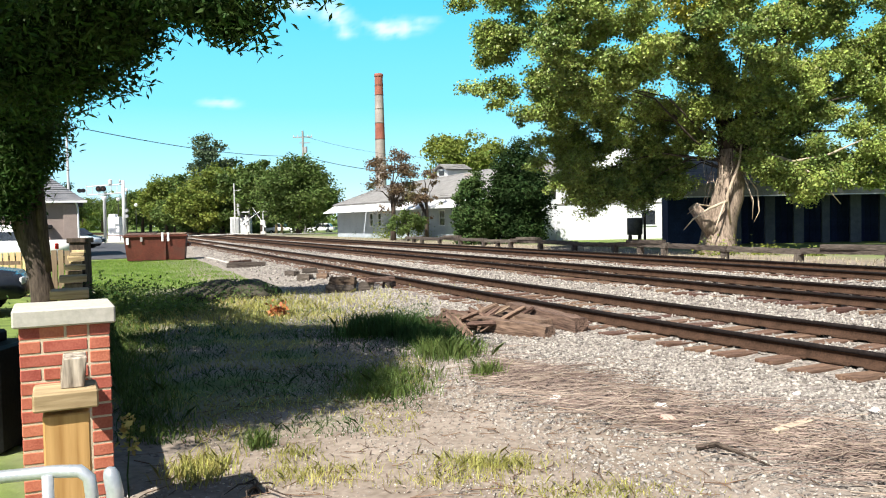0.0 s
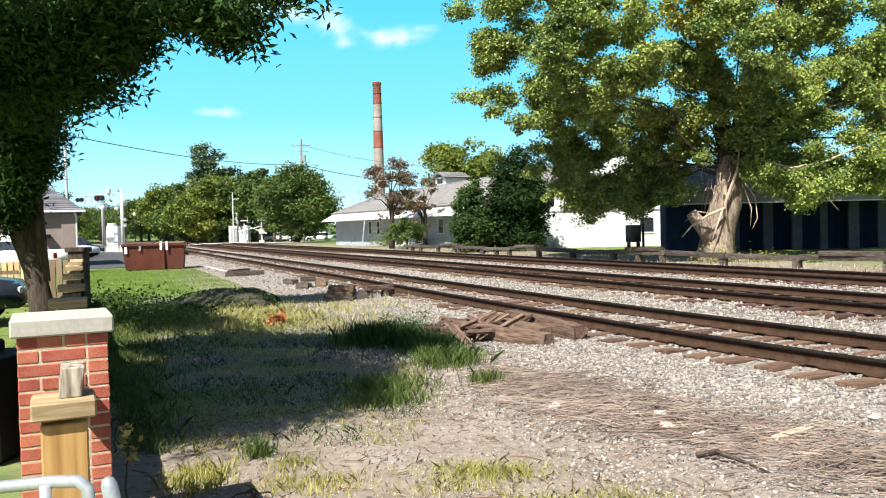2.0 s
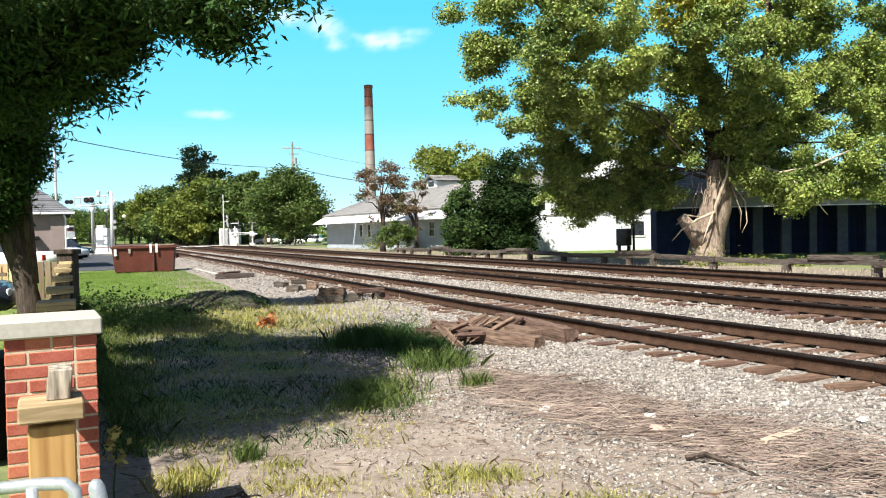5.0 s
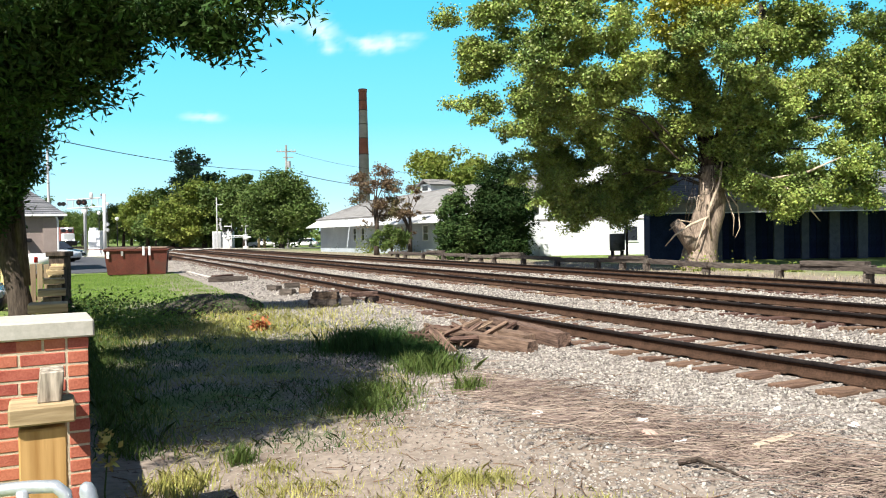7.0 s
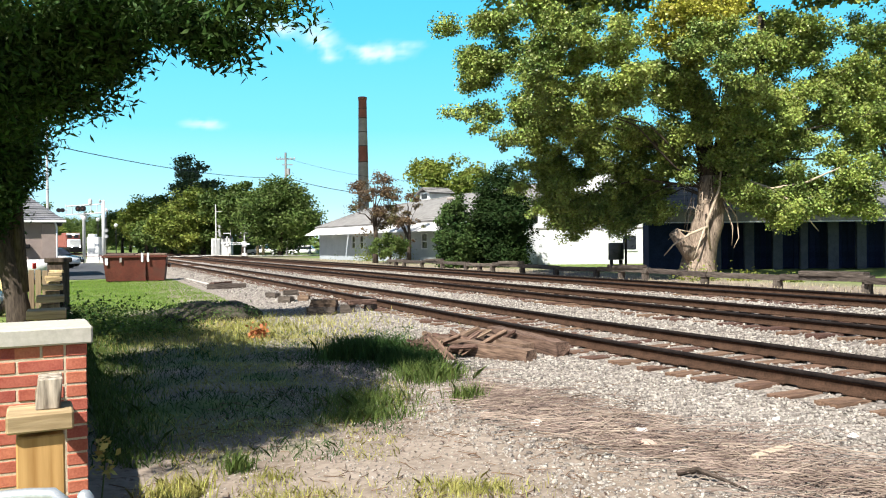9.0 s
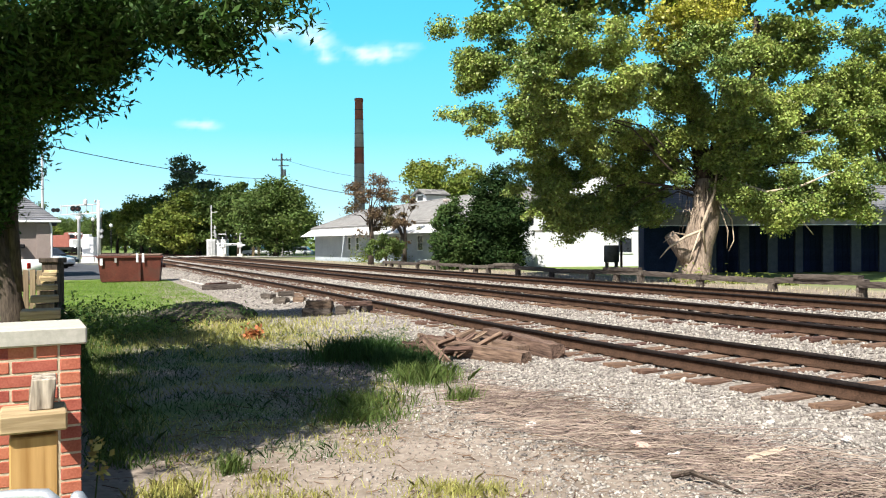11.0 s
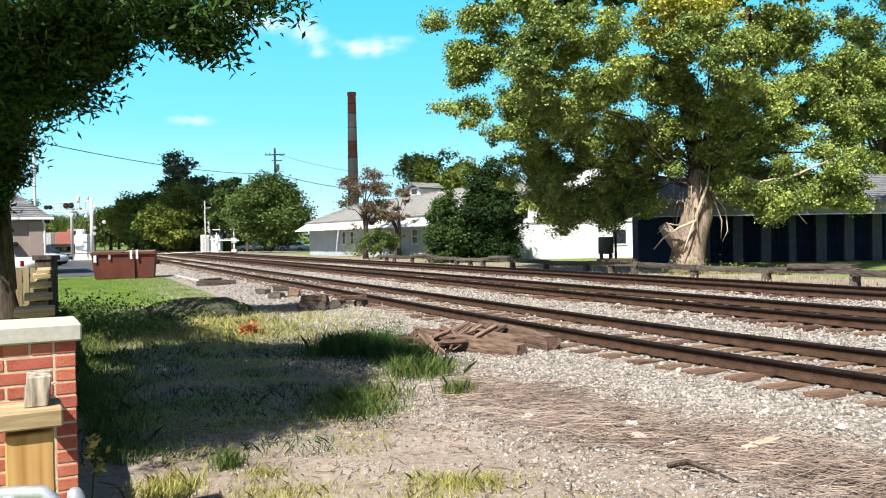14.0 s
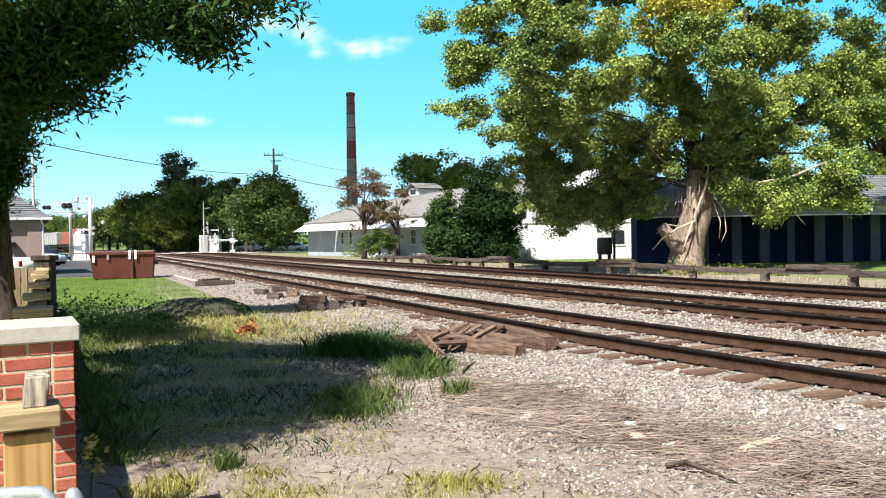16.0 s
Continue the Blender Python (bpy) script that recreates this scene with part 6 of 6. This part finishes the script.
def build_dumpster():
    d = thing("dumpster", Matrix.Translation((-13.8, 38.6, 0)) @ Matrix.Rotation(radians(15), 4, "Z"), "rust-red steel dumpster standing on the grass", "dumpster")
    bm = bmesh.new()
    rings = [[bm.verts.new((sx * (1.28 + 0.10 * k) - (0.0 if sx > 0 else 0.03 * k), sy * (0.82 + 0.08 * k), 0.06 + 1.14 * k)) for sx, sy in ((-1, -1), (1, -1), (1, 1), (-1, 1))] for k in (0, 1)]
    for k in range(4):
        bm.faces.new((rings[0][k], rings[0][(k + 1) % 4], rings[1][(k + 1) % 4], rings[1][k]))
    bm.faces.new(rings[0][::-1])
    inner = [bm.verts.new((v.co.x * 0.96, v.co.y * 0.95, 1.2)) for v in rings[1]]
    floor_ = [bm.verts.new((v.co.x * 0.9, v.co.y * 0.9, 0.5)) for v in rings[1]]
    for k in range(4):
        bm.faces.new((rings[1][k], rings[1][(k + 1) % 4], inner[(k + 1) % 4], inner[k]))
        bm.faces.new((inner[k], inner[(k + 1) % 4], floor_[(k + 1) % 4], floor_[k]))
    bm.faces.new(floor_)
    part("body", bm, M_RUSTRED, d, "rust-red steel body")
    part("rim", boxes(((0, -0.93, 1.2), (2.9, 0.09, 0.09)), ((0, 0.93, 1.2), (2.9, 0.09, 0.09)), ((-1.4, 0, 1.2), (0.09, 1.8, 0.09)), ((1.4, 0, 1.2), (0.09, 1.8, 0.09)), bevel=0.015), M_RUSTRED, d)
    for x, w in ((-0.72, 1.34), (0.68, 1.34)):
        bm = boxes(((x, 0.0, 1.30), (w, 1.8, 0.045), Matrix.Rotation(radians(2.0 if x < 0 else 1.2), 4, "X")), bevel=0.012)
        part("lid", bm, M_TIMBER, d, "brown hinged lid")
    for x in (0.42,):
        part("rib", boxes(((x, -0.9, 0.62), (0.10, 0.12, 1.16)), bevel=0.01), M_RUSTRED, d)
        for dx in (-0.10, 0.16):
            part("reflector", boxes(((x + dx, -1.0, 1.16), (0.10, 0.02, 0.42))), M_WHITE, d, "white reflective strip")
    part("reflector", boxes(((-1.24, -0.955, 0.98), (0.12, 0.02, 0.32))), M_WHITE, d, "white reflective strip")
    part("reflector", boxes(((-0.62, -0.955, 1.05), (0.10, 0.02, 0.22))), M_FASCIA, d)
    for x in (-1.15, 1.15):
        for y in (-0.65, 0.65):
            part("wheel", boxes(((x, y, 0.035), (0.18, 0.1, 0.07)), bevel=0.02), M_TYRE, d)
    part("fork_pocket", boxes(((1.47, 0, 0.75), (0.12, 1.3, 0.16)), bevel=0.01), M_RUSTRED, d)


def build_paving():
    def sheet(name, pts, z, mat, label, cat, kind="structure"):
        bm = bmesh.new()
        f = bm.faces.new([bm.verts.new((x, y, z)) for x, y in pts])
        r = bmesh.ops.extrude_face_region(bm, geom=[f])
        for q in r["geom"]:
            if isinstance(q, bmesh.types.BMVert):
                q.co.z -= 0.1
        bmesh.ops.recalc_face_normals(bm, faces=bm.faces)
        return whole(name, bm, mat, Matrix(), label, cat, kind=kind)
    sheet("car_park", [(-70, 41.2), (-17.2, 41.2), (-16.2, 42.5), (-30.5, 84), (-70, 88)], 0.03, M_ASPHALT, "smooth blue-grey asphalt car park", "asphalt")
    sheet("pavement", [(-68, 88.2), (-30.3, 84.3), (-31.5, 90), (-68, 93)], 0.06, M_CONCRETE, "pale concrete strip before the crossing", "pavement")
    # level crossing: a strip that climbs over the rails
    sc = float(across(-36, 104)[0][0])
    us = [-60, -12, -3, -0.9, 10.4, 14, 60]
    zs = [0.03, 0.05, 0.2, 0.30, 0.44, 0.3, 0.05]
    v, f = [], []
    for u, z in zip(us, zs):
        for s in (sc - 4.5, sc + 4.5):
            x, y, _, _ = line_at(s, 0.0)
            _, _, dx, dy = line_at(sc, 0.0)
            v.append((float(x) + dy * u, float(y) - dx * u, z))
    for k in range(len(us) - 1):
        f.append((2 * k, 2 * k + 1, 2 * k + 3, 2 * k + 2))
    tagged(new("road", mesh_from_arrays("road", np.array(v), np.array(f), M_CONCRETE)), "pale worn road over the level crossing", "road", kind="structure")
    # low kerb logs along the grass
    whole("edge_board", boxes(((0, 0, 0.03), (0.12, 7.0, 0.1)), bevel=0.01), M_CONCRETE, pose(-10.3, 36.5, 0, 0, 0, 24), "pale edging board at the edge of the grass", "edging")


def build_signals():
    x0 = -33.8
    g = thing("signal_gantry", Matrix.Translation((x0, 85, 0)), "silver cantilever with crossing lights over the road", "signal gantry")
    smooth(part("mast", tube(bmesh.new(), [(0, 0, 0), (0, 0, 6.6)], [0.2, 0.17], 12), M_SILVER, g))
    smooth(part("mast", tube(bmesh.new(), [(-2.05, 0, 0), (-2.05, 0, 4.5), (-2.05, 0, 5.0)], [0.17, 0.15, 0.36], 12), M_SILVER, g))
    part("mast_foot", boxes(((0, 0, 0.35), (0.6, 0.6, 0.7)), bevel=0.05), M_SILVER, g)
    for z in (5.15, 6.05):
        part("truss_chord", tube(bmesh.new(), [(-3.9, 0, z - 0.05), (0, 0, z + 0.15)], [0.07, 0.07], 8), M_SILVER, g)
    for k in range(7):
        x = -3.9 + 0.65 * k
        part("truss_strut", tube(bmesh.new(), [(x, 0, 5.12), (x + (0.0 if k % 2 else 0.02), 0, 6.2)], [0.05, 0.05], 6), M_SILVER, g)
    for x in (-2.55, -2.05):
        s = part("signal_head", tube(bmesh.new(), [(x, -0.1, 5.75), (x, -0.22, 5.75), (x, -0.3, 5.75)], [0.30, 0.30, 0.22], 16), M_BLACK, g, "round black signal head")
        part("lens", tube(bmesh.new(), [(x, -0.30, 5.75), (x, -0.33, 5.75)], [0.07, 0.06], 12), M_RUSTRED, s)
    for x in (-4.6, -4.2):
        part("signal_head", tube(bmesh.new(), [(x, -0.1, 5.6), (x, -0.28, 5.6)], [0.24, 0.2], 12), M_BLACK, g)
    part("bracket", tube(bmesh.new(), [(-4.7, 0, 5.6), (-3.7, 0, 5.6)], [0.05, 0.05], 6), M_SILVER, g)
    part("bell", boxes(((-1.35, 0, 6.45), (0.36, 0.3, 0.6)), bevel=0.08), M_SILVER, g)
    part("lamp_unit", boxes(((-0.3, -0.1, 6.5), (0.2, 0.25, 0.3)), bevel=0.05), M_GALV, g)
    for z in (2.8, 3.4):
        part("signal_head", tube(bmesh.new(), [(0.35, -0.1, z), (0.35, -0.3, z)], [0.2, 0.17], 12), M_GALV, g)
    part("cross_rail", tube(bmesh.new(), [(-2.2, 0, 0.75), (0.1, 0, 0.75)], [0.05, 0.05], 6), M_RUSTRED, g)
    c = thing("signal_cabinet", Matrix.Translation((-36.2, 88.5, 0)), "white steel signal cabinet beside the crossing", "cabinet")
    part("body", boxes(((0, 0, 1.55), (1.25, 1.0, 2.5)), bevel=0.03), M_WHITE, c)
    part("roof_cap", boxes(((-0.2, 0, 2.95), (0.7, 0.8, 0.32)), bevel=0.04), M_WHITE, c)
    part("plinth", boxes(((0, 0, 0.15), (1.5, 1.2, 0.3))), M_CONCRETE, c)
    for px, d, h in ((-0.4045, 92, 4.6), (-0.3825, 99, 4.1), (-0.394, 104, 6.2)):
        p = thing("street_lamp", Matrix.Translation((px * d, d, 0)), "slim street lamp with a white globe", "street lamp", "globe street lamps")
        smooth(part("pole", tube(bmesh.new(), [(0, 0, 0), (0, 0, h)], [0.06, 0.04], 8), M_BLACK, p))
        bm = bmesh.new()
        bmesh.ops.create_uvsphere(bm, u_segments=12, v_segments=8, radius=0.22)
        for v in bm.verts:
            v.co.z += h + 0.25
        smooth(part("globe", bm, M_WHITE, p))
    # the equipment on the far side
    c = thing("signal_cabinet", Matrix.Translation((-30.2, 120, 0.1)), "large silver signal cabinet at the crossing", "cabinet")
    part("body", boxes(((0, 0, 1.45), (2.9, 1.6, 2.5)), bevel=0.04), M_SILVER, c)
    part("plinth", boxes(((0, 0, 0.1), (3.1, 1.8, 0.25))), M_CONCRETE, c)
    part("door", boxes(((-0.6, -0.82, 1.4), (1.1, 0.04, 2.1)), bevel=0.01), M_GALV, c)
    part("side_mast", tube(bmesh.new(), [(1.45, -0.9, 0), (1.45, -0.9, 3.9)], [0.05, 0.05], 6), M_GALV, c)
    p = thing("signal_mast", Matrix.Translation((-30.7, 118.4, 0.1)), "slim silver mast with small signal heads", "mast")
    part("pole", tube(bmesh.new(), [(0, 0, 0), (0, 0, 7.7)], [0.11, 0.09], 8), M_SILVER, p)
    part("arm", tube(bmesh.new(), [(0, 0, 6.6), (0.9, 0, 6.7)], [0.05, 0.05], 6), M_SILVER, p)
    for z, x in ((4.5, 0.55), (3.7, 0.5), (3.2, 0.6)):
        part("signal_head", boxes(((x, 0, z), (0.3, 0.3, 0.65)), bevel=0.06), M_GALV, p)
        part("bracket", tube(bmesh.new(), [(0, 0, z), (x, 0, z)], [0.04, 0.04], 6), M_GALV, p)


ARMS = []


def crossing_gate(x, y, sgn, length, label, post):
    g = thing("crossing_gate", Matrix.Translation((x, y, 0.15)), label, "crossing gate", "crossing gates")
    part("mast", tube(bmesh.new(), [(0, 0, 0), (0, 0, post)], [0.12, 0.09], 8), M_SILVER, g)
    part("mechanism", boxes(((0, 0, 1.75), (0.7, 0.6, 0.7)), bevel=0.08), M_SILVER, g)
    part("foot", boxes(((0, 0, 0.25), (0.7, 0.7, 0.5)), bevel=0.06), M_CONCRETE, g)
    part("cross_arm", boxes(((0, -0.1, 3.3), (1.1, 0.05, 0.14)), bevel=0.02), M_SILVER, g)
    for k in (-0.55, 0.55):
        part("signal_head", tube(bmesh.new(), [(k, -0.1, 2.75), (k, -0.28, 2.75)], [0.26, 0.22], 12), M_BLACK, g)
    arm = part("arm", boxes(((sgn * length / 2, -0.4, 0), (length, 0.06, 0.08)), ((-sgn * 0.5, -0.4, 0), (0.6, 0.12, 0.2)), bevel=0.01), M_WHITE, g, "white gate arm")
    ARMS.append((arm, sgn))
    return g


def build_gates():
    crossing_gate(-25.1, 112.0, -1, 2.5, "white crossing gate beside the silver cabinet", 4.5)
    crossing_gate(-28.0, 114.0, 1, 2.6, "white crossing gate with its arm over the road", 2.9)
    for x in (-23.7, -22.9):
        whole("bollard", tube(bmesh.new(), [(0, 0, 0), (0, 0, 1.5), (0, 0, 1.6)], [0.2, 0.2, 0.1], 10), M_PICKETY, Matrix.Translation((x, 114, 0.1)), "pale yellow steel bollard", "bollard", "bollards at the crossing")


def car(m, paint, label, kind_="car", L=4.6, H=1.6, W=1.85):
    """A simple car with its lower body, cabin, glass, wheels and lights; the nose points to +x."""
    t = thing("parked_" + kind_, m, label, kind_)
    prof = [(-L / 2, 0.35), (-L / 2, 0.9), (-L / 2 + 0.1, 1.02), (L * 0.2, 1.0), (L / 2 - 0.15, 0.82), (L / 2, 0.6), (L / 2, 0.35)]
    if kind_ == "pickup":
        prof = [(-L / 2, 0.45), (-L / 2, 1.12), (L * 0.22, 1.12), (L / 2 - 0.1, 1.02), (L / 2, 0.75), (L / 2, 0.42)]
    def extrude(pr, w, taper=0.0):
        bm = bmesh.new()
        a = [bm.verts.new((x, -w / 2 + taper * (1 if z > 1.2 else 0), z)) for x, z in pr]
        b = [bm.verts.new((x, w / 2 - taper * (1 if z > 1.2 else 0), z)) for x, z in pr]
        bm.faces.new(a)
        bm.faces.new(b[::-1])
        for k in range(len(pr)):
            bm.faces.new((a[k], b[k], b[(k + 1) % len(pr)], a[(k + 1) % len(pr)]))
        bmesh.ops.recalc_face_normals(bm, faces=bm.faces)
        return bm
    bm = extrude(prof, W)
    bmesh.ops.bevel(bm, geom=list(bm.edges), offset=0.05, segments=2, affect="EDGES")
    smooth(part("body", bm, paint, t))
    cab = [(-L * 0.42, 0.98), (-L * 0.34, H), (L * 0.05, H), (L * 0.24, 0.98)] if kind_ == "car" else [(-L * 0.08, 1.08), (-L * 0.05, H), (L * 0.14, H), (L * 0.28, 1.08)]
    bm = extrude(cab, W * 0.9, 0.12)
    bmesh.ops.bevel(bm, geom=list(bm.edges), offset=0.04, segments=1, affect="EDGES")
    smooth(part("cabin", bm, paint, t))
    sc = [(x * 0.96 + 0.0, 1.04 + (z - 0.98) * 0.80) for x, z in cab]
    part("side_window", extrude(sc, W * 0.9 + 0.02, 0.12), M_GLASS, t)
    part("windscreen", extrude([(cab[2][0] + 0.03, H - 0.1), (cab[3][0] - 0.05, 1.08), (cab[3][0] + 0.02, 1.06), (cab[2][0] + 0.07, H - 0.05)], W * 0.76), M_GLASS, t)
    part("rear_window", extrude([(cab[0][0] + 0.02, 1.08), (cab[1][0] - 0.01, H - 0.08), (cab[1][0] - 0.04, H - 0.08), (cab[0][0] - 0.03, 1.08)], W * 0.74), M_GLASS, t)
    for x in (-L * 0.31, L * 0.31):
        for y in (-1, 1):
            w = part("wheel", tube(bmesh.new(), [(x, y * (W / 2 - 0.2), 0.34), (x, y * (W / 2 + 0.02), 0.34)], [0.34, 0.34], 18), M_TYRE, t)
            part("rim", tube(bmesh.new(), [(x, y * (W / 2 + 0.015), 0.34), (x, y * (W / 2 + 0.035), 0.34)], [0.2, 0.18], 14), M_GALV, w)
    for y in (-1, 1):
        part("tail_light", boxes(((-L / 2 - 0.01, y * W * 0.42, 0.86), (0.06, 0.2, 0.26)), bevel=0.02), M_REDLENS, t)
        part("headlight", boxes(((L / 2 - 0.03, y * W * 0.36, 0.68), (0.06, 0.34, 0.14)), bevel=0.02), M_SILVER, t)
    part("bumper", boxes(((-L / 2 - 0.04, 0, 0.5), (0.1, W * 0.95, 0.2)), bevel=0.03), M_GALV, t)
    return t


def build_cars():
    car(pose(-29.9, 64, 0.03, 0, 0, -14), M_CARWHITE, "white parked car on the asphalt beyond the tan building", "car", 4.7, 1.75)
    car(pose(-32.0, 70, 0.03, 0, 0, -14), M_CARGREY, "dark parked car behind a white one", "car", 4.4, 1.6)
    car(pose(-19.6, 37.5, 0.0, 0, 0, 160), M_CARWHITE, "white pickup with a red tail light behind the fence", "pickup", 5.4, 1.85)
    car(pose(-10.3, 15.0, 0.0, 0, 0, 20), M_CARGREY, "dark parked car with chrome bumper beside the fence", "car", 4.5, 1.45)
    car(pose(-26.5, 133, 0.0, 0, 0, 172), M_CARWHITE, "white pickup waiting under the trees at the crossing", "pickup", 5.6, 1.9)
    car(pose(-20.0, 131, 0.0, 0, 0, 175), M_CARWHITE, "white car parked under the round tree", "car", 4.6, 1.6)
    car(pose(-24.6, 42.5, 0.0, 0, 0, 10), M_CARWHITE, "white car with a red tail light by the tan building", "car", 4.5, 1.6)


def build_poles():
    p = thing("utility_pole", Matrix.Translation((-21.5, 125, 0)), "grey wooden utility pole with a crossarm", "utility pole", "utility poles")
    part("pole", tube(bmesh.new(), [(0, 0, 0), (0, 0, 16.1)], [0.24, 0.15], 10), M_FASCIA, p)
    part("crossarm", boxes(((0, 0, 15.1), (3.0, 0.14, 0.16))), M_FASCIA, p)
    part("crossarm", boxes(((0.3, 0, 14.2), (1.6, 0.14, 0.14))), M_FASCIA, p)
    for x in (-1.4, -0.8, 0.8, 1.4):
        part("insulator", tube(bmesh.new(), [(x, 0, 15.15), (x, 0, 15.45)], [0.06, 0.05], 8), M_SILVER, p)
    part("transformer", tube(bmesh.new(), [(0.42, -0.1, 12.6), (0.42, -0.1, 13.6)], [0.28, 0.28], 12), M_GALV, p)
    p = thing("utility_pole", Matrix.Translation((-27.95, 60, 0)), "slim pale mast behind the tan building", "utility pole", "utility poles")
    part("pole", tube(bmesh.new(), [(0, 0, 0), (0, 0, 11.5)], [0.11, 0.08], 10), M_SILVER, p)
    def wire(a, b, sag, r, label):
        a, b = Vector(a), Vector(b)
        pts = [a.lerp(b, k / 24) - Vector((0, 0, sag * 4 * (k / 24) * (1 - k / 24))) for k in range(25)]
        whole("overhead_wire", tube(bmesh.new(), pts, [r] * 25, 5), M_BLACK, Matrix(), label, "wire", "overhead wires")
    wire((-27.95, 60.0, 9.35), (-21.5, 125, 12.2), 0.75, 0.035, "black overhead cable slung between two poles")
    wire((-21.5, 125, 12.2), (-2.5, 96, 7.3), 0.5, 0.045, "black overhead cable running to the long building")
    wire((-21.5, 125, 15.3), (2.0, 115, 10.6), 0.9, 0.022, "thin overhead wire running to the long building")
    wire((-27.95, 60.0, 9.35), (-30, 20, 9.6), 0.5, 0.035, "black overhead cable slung past the tan building")


# ---- the approaching train ----
TRAIN = []


def build_train():
    def bogie(t, x):
        b = part("bogie", boxes(((x, 0, 0.62), (2.6, 2.1, 0.45)), bevel=0.05), M_BLACK, t)
        for dx in (-0.9, 0.9):
            for y in (-0.75, 0.75):
                part("wheel", tube(bmesh.new(), [(x + dx, y - 0.07, 0.46), (x + dx, y + 0.07, 0.46)], [0.46, 0.46], 14), M_RAIL, b)
    red, pale = M_LOCO, M_SILVER
    t = thing("locomotive", Matrix(), "red and white diesel locomotive with a lit headlight", "locomotive")
    part("underframe", boxes(((0, 0, 1.2), (17.5, 2.9, 0.5)), bevel=0.04), M_BLACK, t)
    part("long_hood", boxes(((-2.6, 0, 2.75), (11.6, 2.2, 2.6)), bevel=0.1), red, t)
    part("cab", boxes(((4.9, 0, 2.95), (3.0, 3.0, 3.1)), bevel=0.12), red, t, "red cab with white front")
    part("nose", boxes(((7.2, 0, 2.25), (1.7, 2.4, 1.7)), bevel=0.15), M_WHITE, t, "white short nose")
    part("windscreen", boxes(((6.41, -0.65, 3.7), (0.04, 0.95, 0.7)), ((6.41, 0.65, 3.7), (0.04, 0.95, 0.7))), M_GLASS, t)
    part("front_panel", boxes(((6.415, 0, 4.25), (0.04, 2.7, 0.36))), M_WHITE, t)
    part("headlight", tube(bmesh.new(), [(6.42, 0, 4.2), (6.5, 0, 4.2)], [0.22, 0.22], 14), M_LAMP, t, "glowing headlight")
    for y in (-0.8, 0.8):
        part("ditch_light", tube(bmesh.new(), [(8.6, y, 1.6), (8.68, y, 1.6)], [0.14, 0.14], 12), M_LAMP, t)
    part("pilot", boxes(((8.75, 0, 0.85), (0.2, 2.8, 0.9)), bevel=0.05), M_BLACK, t)
    part("fuel_tank", boxes(((-0.5, 0, 0.75), (4.5, 2.5, 0.7)), bevel=0.15), M_BLACK, t)
    part("roof_fan", tube(bmesh.new(), [(-6, 0, 4.05), (-6, 0, 4.25)], [0.6, 0.6], 14), M_BLACK, t)
    bogie(t, 5.6)
    bogie(t, -5.6)
    TRAIN.append((t, 0.0))
    first = None
    for k in range(6):
        if first is None:
            c = thing("hopper_wagon", Matrix(), "grey ribbed hopper wagon behind the locomotive", "wagon", "wagons of the train")
            part("hopper_body", boxes(((0, 0, 2.75), (15.2, 3.0, 2.6)), bevel=0.12), M_GALV, c)
            part("frame", boxes(((0, 0, 1.2), (16.2, 2.6, 0.35)), bevel=0.04), M_BLACK, c)
            for i in range(11):
                for y in (-1.53, 1.53):
                    part("rib", boxes(((-7.2 + 1.44 * i, y, 2.7), (0.14, 0.1, 2.4))), M_SILVER, c)
            bogie(c, 5.8)
            bogie(c, -5.8)
            first = c
        else:
            c = copy_thing(first, Matrix())
        TRAIN.append((c, 17.6 + 17.0 * k))


def motions():
    # the cloud drifts with the wind, its shade reaching the woods after some seconds
    for ob in CLOUDS:
        over = CLOUD_HEIGHT / -SUN.z
        walk(ob, [(t, Matrix.Translation((2.5 * (t - 16) + 1 - SUN.x * over, 122 - 4.0 * (t - 16) - SUN.y * over, CLOUD_HEIGHT))) for t in (0.0, 8.0, 16.0)])
    # two gate arms come down in the first four seconds
    for (arm, sgn), angles in zip(ARMS, ((58, 42, 22, 8, 0, 0), (34, 22, 12, 5, 0, 0))):
        walk(arm, [(t, pose(0, 0, 1.75 if sgn < 0 else 1.95, 0, -sgn * a, 0)) for t, a in zip((0, 1, 2, 3, 4, 16), angles)])
    # the train rolls along the first track towards the crossing
    x, y = -57.5, 145.0
    s_end = float(across(x, y)[0][0])
    for t, back in TRAIN:
        rows = []
        for k in range(17):
            s = s_end + 2.8 * (16 - k) + back + 18.5
            px, py, dx, dy = line_at(s, 0.75)
            rows.append((float(k), Matrix.Translation((float(px), float(py), 0.31)) @ Matrix.Rotation(math.atan2(-dy, -dx), 4, "Z")))
        walk(t, rows)


# ---- put it together ----
build_sky()
build_cloud()
build_ground()
build_paving()
build_long_building()
build_white_house()
build_blue_shed()
build_tan_building()
build_chimney()
build_trees()
build_dumpster()
build_guard_rail()
build_signals()
build_gates()
build_poles()
build_cars()
build_train()
build_lamp_post()
build_fence()
build_barrier()
build_timbers()
build_grass()
build_stalks()
build_ballast()
build_tracks()
build_pier()
motions()
